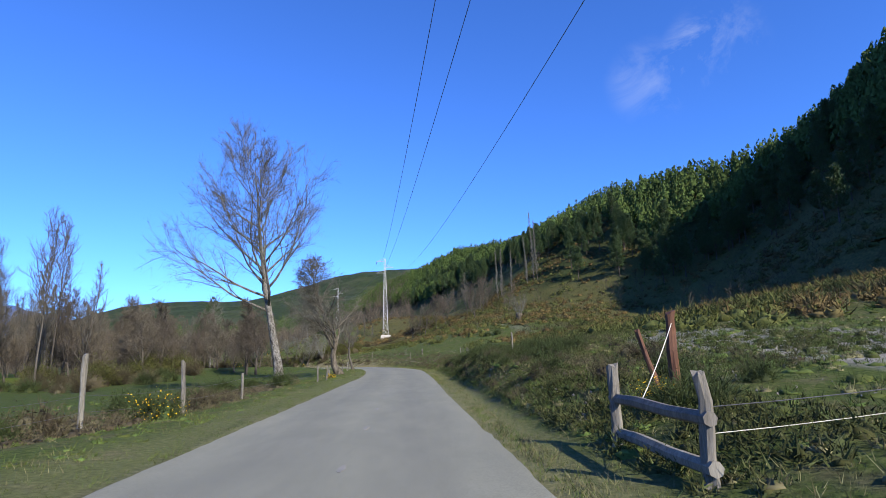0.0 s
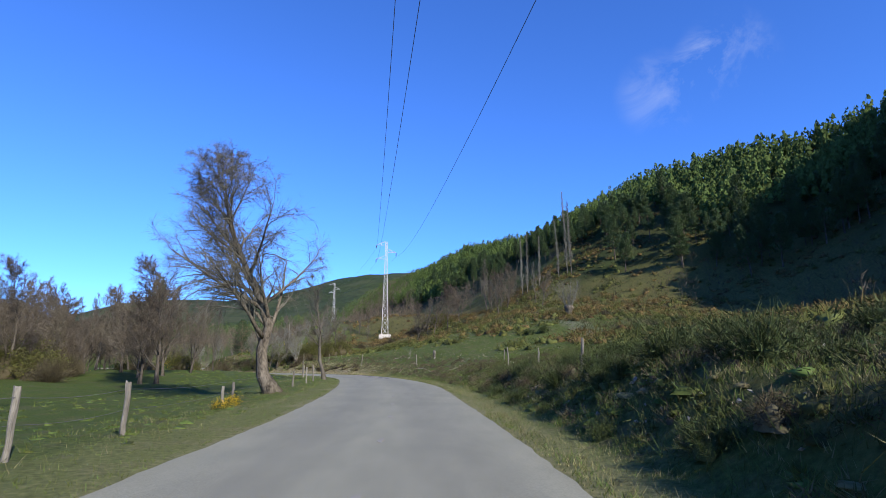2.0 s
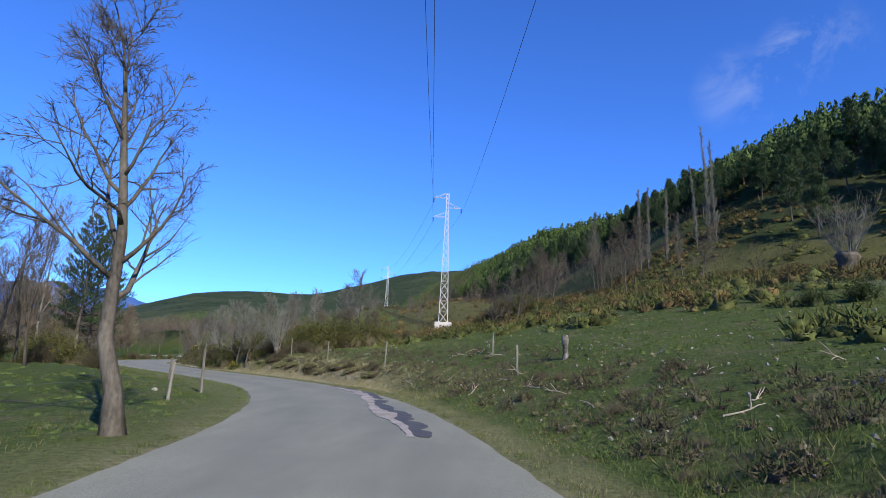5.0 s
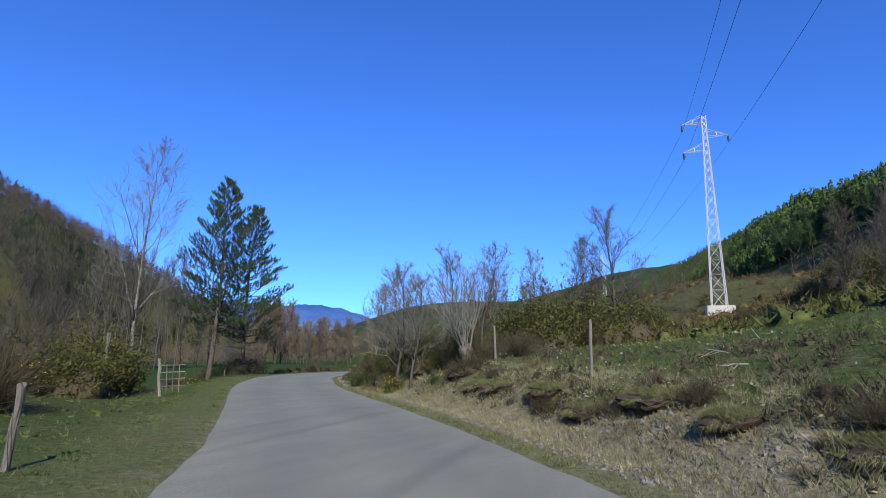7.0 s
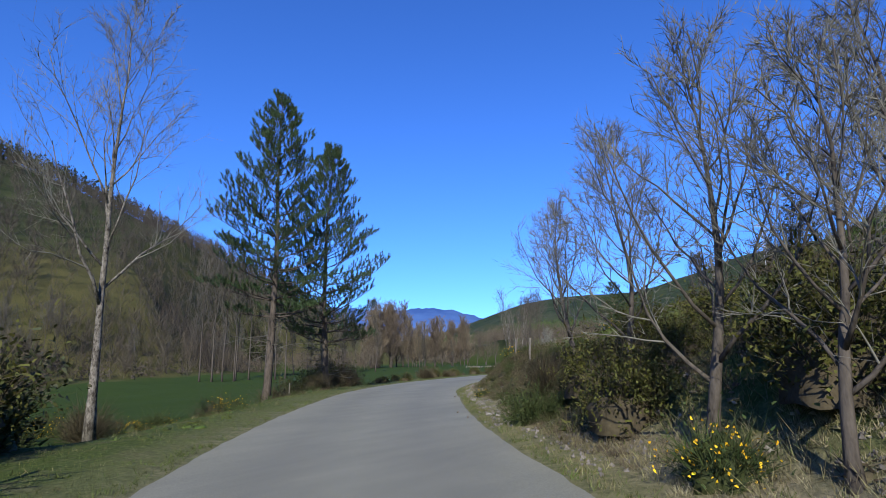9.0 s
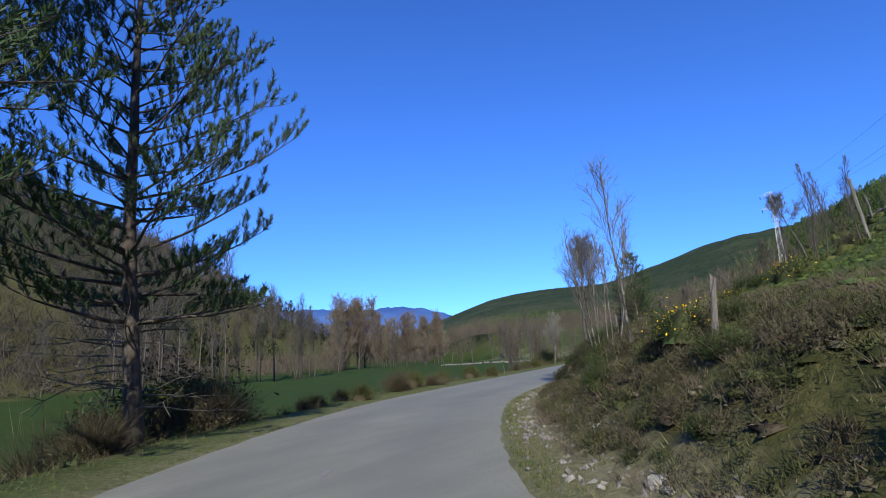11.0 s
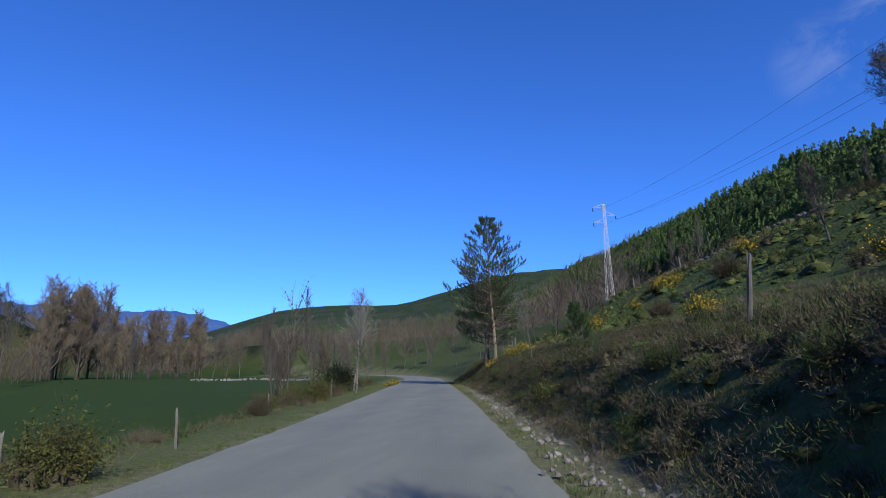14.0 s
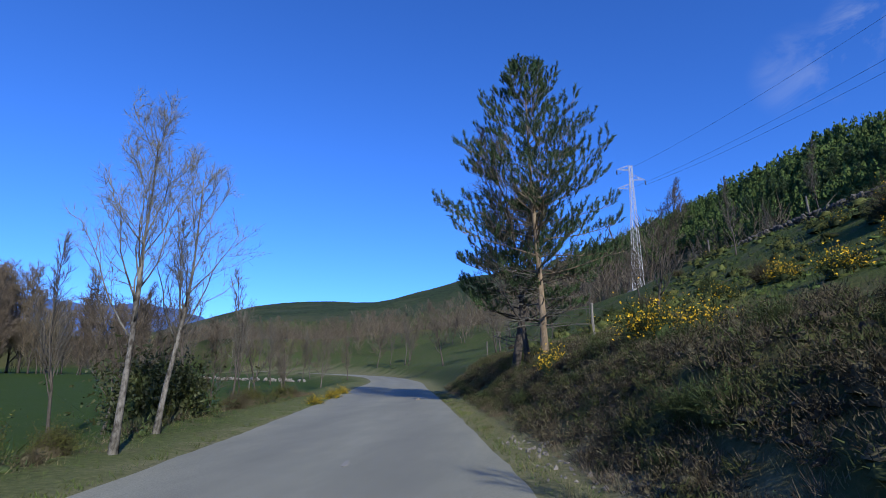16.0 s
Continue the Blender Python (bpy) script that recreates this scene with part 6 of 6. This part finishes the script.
def tussocks(name, s0, s1, d0, d1, n, per, h, width, mat, label, side=1, seed=1, clump=0.08, lean=0.5, by_edge=True):
    rs = np.random.RandomState(seed)
    s = rs.uniform(s0, s1, n)
    e = np.interp(s, ARC, LINE[:, 2]) / 2 if by_edge else 0
    d = side * (e + d0 + (d1 - d0) * rs.rand(n) ** 1.3)
    x = np.interp(s, ARC, LINE[:, 0]) + d * np.interp(s, ARC, NRM[:, 0])
    y = np.interp(s, ARC, LINE[:, 1]) + d * np.interp(s, ARC, NRM[:, 1])
    z = land(x, y)
    foot = np.repeat(np.stack([x, y, z], 1), per, 0)
    k = len(foot)
    foot += np.stack([rs.normal(size=k) * clump, rs.normal(size=k) * clump, np.full(k, -0.03)], 1)
    hh = h * (0.5 + 0.8 * rs.rand(k)) * np.repeat(0.6 + 0.7 * rs.rand(n), per)
    tip = foot + np.stack([rs.normal(size=k) * lean, rs.normal(size=k) * lean, np.ones(k)], 1) * hh[:, None]
    ob = new(name, fine_mesh(name, foot, tip, width * 1.3, mat, rs))
    return tagged(ob, label, "grass", kind="stuff")


tussocks("grass", -2, 205, 0.0, 1.5, 12000, 7, 0.075, 0.008, M_GRASS, "short green verge grass", 1, 31, 0.06)
tussocks("grass", -2, 205, 0.0, 3.0, 15000, 7, 0.07, 0.008, M_GRASS, "short green verge grass", -1, 32, 0.06)
tussocks("dry_grass", -2, 205, 0.0, 0.9, 7000, 7, 0.05, 0.009, M_GRASS_DRY, "short pale verge grass", 1, 29, 0.05)
tussocks("dry_grass", -2, 205, 0.3, 3.2, 7000, 7, 0.11, 0.008, M_GRASS_DRY, "pale dry grass tufts", 1, 33)
tussocks("dry_grass", -2, 205, 1.0, 4.0, 2600, 6, 0.11, 0.008, M_GRASS_DRY, "pale dry grass tufts", -1, 34)
tussocks("meadow_grass", 8, 112, 1.5, 24, 11000, 6, 0.11, 0.012, M_GRASS, "rough meadow grass", 1, 35)
tussocks("meadow_grass", 110, 205, 5.0, 22, 7000, 6, 0.11, 0.010, M_GRASS, "rough meadow grass", 1, 36)
tussocks("meadow_grass", 12, 70, 1.2, 14, 6500, 11, 0.22, 0.007, M_GRASS, "tall rough green grass tufts on the bank", 1, 55, 0.1, 0.45)
tussocks("meadow_grass", 66, 112, 1.2, 30, 9000, 8, 0.09, 0.009, M_GRASS, "rough green grass tufts on the meadow", 1, 56, 0.1, 0.5)
tussocks("dry_grass", 14, 100, 2.5, 26, 2600, 8, 0.14, 0.008, M_GRASS_DRY, "pale dry grass tufts on the meadow", 1, 57)
tussocks("dry_stems", 8, 210, 1.4, 7, 2600, 6, 0.2, 0.0035, M_DRY, "dry brown weed stems on the bank", 1, 37, 0.15, 0.8)
tussocks("dry_grass", 108, 200, 1.3, 8, 3500, 9, 0.10, 0.0035, M_DRY, "dry grey-brown grass on the road bank", 1, 58, 0.1, 0.7)
tussocks("heather", 14, 118, 22, 95, 9000, 9, 0.42, 0.03, M_HEATH, "brown heather on the slope", 1, 38, 0.25, 0.8)
tussocks("heather", 14, 118, 20, 95, 7500, 9, 0.5, 0.03, M_BROOM, "low green broom on the slope", 1, 39, 0.25, 0.8)
tussocks("heather", 112, 240, 26, 70, 4500, 9, 0.45, 0.03, M_HEATH, "brown heather above the terrace wall", 1, 45, 0.25, 0.8)


def brush(name, s0, s1, d0, d1, n, per, size, mat, label, seed, side=1, grain=1.0):
    """Low mounds of small leaves and short stems."""
    rs = np.random.RandomState(seed)
    s = rs.uniform(s0, s1, n)
    d = side * (np.interp(s, ARC, LINE[:, 2]) / 2 + rs.uniform(d0, d1, n))
    x = np.interp(s, ARC, LINE[:, 0]) + d * np.interp(s, ARC, NRM[:, 0])
    y = np.interp(s, ARC, LINE[:, 1]) + d * np.interp(s, ARC, NRM[:, 1])
    if grain > 1.5:  # the scrub of the slopes grows in patches with grass between
        keep = fractal(x / 6 + seed, y / 6, 3) > rs.normal(size=n) * 0.2 - 0.06
        x, y = x[keep], y[keep]
        n = len(x)
    z = land(x, y)
    r = size * (0.5 + 0.9 * rs.rand(n))
    v = rs.normal(size=(n, per, 3))
    v /= np.linalg.norm(v, axis=2)[:, :, None]
    v[:, :, 2] = np.abs(v[:, :, 2]) * 0.85
    foot = np.stack([x, y, z - 0.03], 1)
    at = foot[:, None] + v * (r[:, None] * (0.5 + 0.64 * rs.rand(n, per)))[:, :, None]
    tip = at + (v * 0.5 + np.array([0, 0, 0.35]) + rs.normal(size=v.shape) * 0.55) * ((0.045 + 0.08 * rs.rand(n, per)) * grain)[:, :, None]
    # a solid dome inside each mound blocks the light between the leaves
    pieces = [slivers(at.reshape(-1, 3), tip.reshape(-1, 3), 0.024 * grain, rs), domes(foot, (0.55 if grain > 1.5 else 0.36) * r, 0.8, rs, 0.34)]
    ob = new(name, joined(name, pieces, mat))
    return tagged(ob, label, "undergrowth", kind="stuff")


def hummocks(name, s0, s1, d0, d1, n, size, per, h, width, mat, label, seed, side=1, flat=0.5, core=0.82):
    """Rough grass grown in separate tussocks: a low dome each, with bent blades over it."""
    rs = np.random.RandomState(seed)
    s = rs.uniform(s0, s1, n)
    d = side * (np.interp(s, ARC, LINE[:, 2]) / 2 + d0 + (d1 - d0) * rs.rand(n) ** 1.25)
    x = np.interp(s, ARC, LINE[:, 0]) + d * np.interp(s, ARC, NRM[:, 0])
    y = np.interp(s, ARC, LINE[:, 1]) + d * np.interp(s, ARC, NRM[:, 1])
    keep = (fractal(x / 3.5, y / 3.5, 3) > rs.normal(size=n) * 0.35 - 0.25) & ~((s > 80) & (s < 111) & (d > 0) & (d < 9) & (mat is M_GRASS))
    x, y = x[keep], y[keep]
    n = len(x)
    foot = np.stack([x, y, land(x, y) - 0.02], 1)
    r = size * (0.45 + 0.9 * rs.rand(n))
    a, q = rs.rand(n, per) * 6.28, rs.rand(n, per) ** 0.6
    out = np.stack([np.cos(a) * q, np.sin(a) * q, flat * np.sqrt(1 - 0.9 * q * q)], 2)
    base = foot[:, None] + out * r[:, None, None]
    tip = base + (out * np.array([0.8, 0.8, 0]) + np.array([0, 0, 0.75]) + rs.normal(size=out.shape) * 0.3) * (h * (0.5 + 0.8 * rs.rand(n, per)))[:, :, None]
    ob = new(name, joined(name, [slivers(base.reshape(-1, 3), tip.reshape(-1, 3), width, rs), domes(foot, core * r, flat, rs, 0.32)], mat))
    return tagged(ob, label, "grass", kind="stuff")


brush("slope_scrub", 20, 118, 14, 105, 6400, 46, 0.68, M_SCRUB, "brown heath scrub on the slope", 51, grain=3.0)
brush("slope_scrub", 20, 118, 10, 105, 5200, 46, 0.7, M_GORSE, "dark green broom scrub on the slope", 52, grain=3.0)
brush("slope_scrub", 20, 118, 14, 60, 900, 42, 0.6, M_LEAF, "olive gorse scrub on the slope", 54, grain=2.8)
brush("slope_scrub", 118, 240, 26, 52, 1100, 42, 0.7, M_SCRUB, "brown heath scrub above the wall", 53, grain=2.8)
brush("slope_scrub", 112, 215, 6, 27, 900, 48, 0.5, M_GORSE, "dark green low scrub on the grassy slope", 59, grain=1.6)
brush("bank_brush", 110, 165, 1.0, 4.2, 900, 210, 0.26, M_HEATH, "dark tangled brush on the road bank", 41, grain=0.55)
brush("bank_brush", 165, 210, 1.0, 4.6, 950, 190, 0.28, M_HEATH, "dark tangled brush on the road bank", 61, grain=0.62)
brush("bank_brush", 110, 165, 1.0, 4.6, 800, 210, 0.26, M_LOWBRUSH, "dark green low brush on the road bank", 42, grain=0.55)
brush("bank_brush", 165, 210, 1.0, 4.8, 850, 190, 0.28, M_LOWBRUSH, "dark green low brush on the road bank", 62, grain=0.62)
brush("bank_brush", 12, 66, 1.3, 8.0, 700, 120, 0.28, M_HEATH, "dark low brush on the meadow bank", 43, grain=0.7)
brush("bank_brush", 12, 66, 1.3, 12.0, 1500, 120, 0.28, M_LOWBRUSH, "green low brush on the meadow bank", 44, grain=0.7)
brush("bank_brush", 5, 14, 1.2, 4.0, 160, 80, 0.26, M_LOWBRUSH, "dark low growth below the fence", 40)
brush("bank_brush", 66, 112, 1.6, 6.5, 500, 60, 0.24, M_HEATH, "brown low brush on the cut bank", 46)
brush("field_brush", 120, 200, 1.5, 4.5, 420, 46, 0.26, M_BROOM, "dark low brush beside the field", 47, -1)
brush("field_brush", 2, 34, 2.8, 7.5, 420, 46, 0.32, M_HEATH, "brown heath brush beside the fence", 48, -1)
hummocks("meadow_tussocks", -3, 66, 1.3, 30, 7600, 0.17, 24, 0.13, 0.013, M_GRASS, "rough green tussocks of the meadow", 71)
hummocks("meadow_tussocks", -3, 66, 1.3, 28, 4400, 0.13, 24, 0.13, 0.011, M_GRASS_DRY, "pale dry tussocks of the meadow", 72)
hummocks("meadow_tussocks", 64, 112, 1.3, 30, 7500, 0.1, 18, 0.08, 0.013, M_GRASS, "low green tussocks of the open meadow", 76, flat=0.4)
hummocks("meadow_tussocks", 64, 112, 1.3, 30, 1700, 0.09, 16, 0.08, 0.011, M_GRASS_DRY, "low pale tussocks of the open meadow", 77, flat=0.4)
hummocks("meadow_tussocks", 110, 210, 2.6, 27, 7500, 0.16, 20, 0.12, 0.014, M_GRASS, "rough green tussocks of the upper slope", 73)
hummocks("meadow_tussocks", -2, 120, 1.2, 12, 2600, 0.13, 11, 0.08, 0.016, M_GRASS, "low green tussocks of the left verge", 74, -1, 0.4)
hummocks("dry_tussocks", 108, 205, 0.8, 7, 6500, 0.13, 26, 0.17, 0.0075, M_DRY, "dry grey-brown tussocks on the road bank", 75, core=0.45)
hummocks("dry_tussocks", 84, 107, 0.7, 3.4, 3600, 0.08, 26, 0.09, 0.006, M_STRAW, "bleached straw tufts on the cut bank", 78, core=0.4)
tussocks("dry_grass", 80, 112, 0.8, 4.0, 2600, 7, 0.2, 0.008, M_GRASS_DRY, "tall dry grass on the cut bank", 1, 49)
tussocks("dry_stems", 125, 205, 1.4, 4.5, 1500, 6, 0.22, 0.005, M_DRY, "dry brown weed stems by the field", -1, 40, 0.15, 0.7)

# ------------------------------------------------------------------ stones
STONES = [stone_mesh(500 + i, sz) for i, sz in enumerate([(0.30, 0.22, 0.18), (0.22, 0.2, 0.12), (0.4, 0.26, 0.22), (0.16, 0.14, 0.1), (0.12, 0.1, 0.08)])]


def stone(k, x, y, sc=1.0, lift=0.0):
    ob = new("stone", STONES[k])
    ob.matrix_world = pose(x, y, ground_at(x, y) + lift, rs.rand() * 40, rs.rand() * 40, rs.rand() * 360) @ Matrix.Scale(sc, 4)
    return tagged(ob, "pale broken stone lying on the earth bank", "stone", "stones of the bank")


rs = np.random.RandomState(23)
for i in range(150):
    s0 = rs.uniform(114, 178)
    stone(int(rs.choice([1, 3, 4, 4, 3])), *on_road(s0, half(s0) + 0.35 + 1.0 * rs.rand() ** 1.5), rs.uniform(0.5, 1.2), 0.02)
for i in range(60):
    s0 = rs.uniform(86, 104)
    stone(int(rs.choice([3, 4, 4])), *on_road(s0, half(s0) + 0.6 + 1.8 * rs.rand()), rs.uniform(0.5, 1.1), 0.0)
sp = Soup()
for i in range(2600):
    s0 = rs.uniform(108, 186)
    x, y = on_road(s0, half(s0) + 0.85 + 0.3 * rs.normal() + 0.15 * math.sin(s0 * 0.7))
    k = rs.uniform(0.018, 0.06)
    m = pose(x, y, max(ground_at(x, y), 0.0) + 0.3 * k, *(rs.rand(3) * 360))
    sp.add([m @ Vector(p) for p in ((k, 0, 0), (-k * 0.8, 0.2 * k, 0), (0, k * 1.1, 0), (0.1 * k, -k, 0), (0, 0.1 * k, k * 0.7), (0, 0, -k * 0.7))], [(0, 2, 4), (2, 1, 4), (1, 3, 4), (3, 0, 4), (2, 0, 5), (1, 2, 5), (3, 1, 5), (0, 3, 5)])
for i in range(3200):
    s0 = rs.uniform(90, 106)
    x, y = on_road(s0, half(s0) + 0.5 + 1.9 * rs.rand())
    k = rs.uniform(0.015, 0.05)
    m = pose(x, y, ground_at(x, y) + 0.2 * k, *(rs.rand(3) * 360))
    sp.add([m @ Vector(p) for p in ((k, 0, 0), (-k * 0.8, 0.2 * k, 0), (0, k * 1.1, 0), (0.1 * k, -k, 0), (0, 0.1 * k, k * 0.7), (0, 0, -k * 0.7))], [(0, 2, 4), (2, 1, 4), (1, 3, 4), (3, 0, 4), (2, 0, 5), (1, 2, 5), (3, 1, 5), (0, 3, 5)])
litter = Soup()
for i in range(1700):
    s0 = rs.uniform(8, 112)
    x, y = on_road(s0, half(s0) + 1.6 + 18 * rs.rand() ** 1.4)
    k = rs.uniform(0.02, 0.06)
    m = pose(x, y, ground_at(x, y) + 0.05, *(rs.rand(3) * 360))
    litter.add([m @ Vector(p) for p in ((k, 0, 0), (-k * 0.8, 0.2 * k, 0), (0, k * 1.1, 0), (0.1 * k, -k, 0), (0, 0.1 * k, k * 0.5), (0, 0, -k * 0.5))], [(0, 2, 4), (2, 1, 4), (1, 3, 4), (3, 0, 4), (2, 0, 5), (1, 2, 5), (3, 1, 5), (0, 3, 5)])
tagged(litter.make("meadow_stones", M_STONE), "small pale stones scattered over the meadow", "stones", kind="stuff")
tagged(sp.make("gutter_rubble", M_STONE), "pale stony rubble in the roadside gutter", "rubble", kind="stuff")
for x, y, k, sc in [(-35.8, 129.0, 2, 1.0), (-30.9, 116.4, 2, 0.8), (-31.5, 117.6, 2, 0.7), (-34.2, 124.5, 0, 1.2), (-37.6, 130.6, 0, 1.3), (-39.6, 139.0, 0, 0.8), (-52.1, 185.5, 1, 1.6), (-44.9, 163.6, 0, 1.0), (-12.2, 80.2, 0, 0.8)]:
    stone(k, x, y, sc, 0.03)
for i in range(28):
    f = rs.rand()
    stone(int(rs.choice([0, 1, 2, 3])), -14.9 + 1.7 * f + 0.2 * rs.normal(), 104.2 + 1.6 * f + 0.3 * rs.normal(), rs.uniform(0.35, 0.7), 0.04)

# ------------------------------------------------------------------ marks and patches on the road


def blot(name, cx, cy, length, width, turn, mat, z, seed, label):
    rs = np.random.RandomState(seed)
    n = 22
    c = Vector((cx, cy, z))
    m = pose(0, 0, 0, 0, 0, turn)
    ring = [c + m @ Vector((math.cos(a) * width / 2 * (1 + 0.28 * rs.normal()), math.sin(a) * length / 2 * (1 + 0.14 * rs.normal()), 0)) for a in np.linspace(0, 2 * math.pi, n, endpoint=False)]
    low = [v - Vector((0, 0, 0.02)) for v in ring]
    ob = mesh_object(name, ring + low, [tuple(range(n))] + [(i, i + n, (i + 1) % n + n, (i + 1) % n) for i in range(n)], mat, road)
    ob["label"] = label
    return ob


M_PAINT = mottled("faded_paint", (0.165, 0.163, 0.14), (0.27, 0.265, 0.24), 3, 22, 0.9, 0.2, 0.002)
M_PATCH = mottled("broken_patch", (0.17, 0.155, 0.13), (0.40, 0.365, 0.32), 2, 16, 0.95, 0.1, 0.01)
M_TAR = mottled("fresh_tar", (0.045, 0.045, 0.045), (0.09, 0.09, 0.088), 3, 30, 0.8, 0.3, 0.004)
for i, y in enumerate(np.arange(3.5, 62, 4.1)):
    x = float(np.interp(y, LINE[:, 1], LINE[:, 0])) + 0.2
    blot("road_marking", x, y, 0.5, 0.1, -1, M_PAINT, 0.009, 600 + i, "faded white centre dash")
for i, s0 in enumerate(np.arange(120, 186, 4.2)):
    x, y = on_road(s0, 0.15)
    blot("road_marking", x, y, 0.5, 0.09, 12 + 20 * (s0 < 140), M_PAINT, 0.009, 640 + i, "faded white centre dash")


def strip(name, line, widths, side, mat, z, seed, label):
    """A ragged sheet along a line on the road, side metres to its right."""
    rs = np.random.RandomState(seed)
    pts = spline([(x, y, w) for (x, y), w in zip(line, widths)], 0.16)
    tan = np.gradient(pts[:, :2], axis=0)
    tan /= np.hypot(tan[:, 0], tan[:, 1])[:, None]
    nrm = np.stack([tan[:, 1], -tan[:, 0]], 1)
    k = np.arange(len(pts))
    ragged = lambda o: 1 + 0.55 * vnoise(k * 0.31 + o, k * 0.0 + seed) + 0.3 * vnoise(k * 0.83 + o, k * 0.0 + seed)
    left = pts[:, :2] + nrm * (side - pts[:, 2] / 2 * ragged(3.0))[:, None]
    right = pts[:, :2] + nrm * (side + pts[:, 2] / 2 * ragged(40.0))[:, None]
    m = len(pts)
    top = [(*q, z) for q in left] + [(*q, z) for q in right]
    v = top + [(a, b, z - 0.02) for a, b, _ in top]
    f = [(i, i + 1, m + i + 1, m + i) for i in range(m - 1)] + [(i, 2 * m + i, 2 * m + i + 1, i + 1) for i in range(m - 1)] + [(m + i, m + i + 1, 3 * m + i + 1, 3 * m + i) for i in range(m - 1)]
    ob = mesh_object(name, v, f, mat, road)
    ob["label"] = label
    return ob


WORN = [(-2.6, 72.0), (-3.13, 74.03), (-3.44, 74.95), (-3.82, 76.15), (-4.17, 77.23), (-4.64, 78.93), (-5.05, 80.92), (-5.78, 83.2), (-6.25, 84.45), (-6.88, 85.6), (-7.53, 86.64), (-8.4, 87.9)]
strip("tar_edge", WORN, [0.45, 0.5, 0.5, 0.55, 0.5, 0.45, 0.45, 0.45, 0.4, 0.4, 0.3, 0.1], 0.24, M_TAR, 0.0085, 661, "dark broken tar")
strip("worn_patch", WORN, [0.12, 0.2, 0.26, 0.5, 0.3, 0.3, 0.42, 0.42, 0.42, 0.36, 0.26, 0.12], 0.0, M_PATCH, 0.0125, 681, "pale broken patch with stones showing")
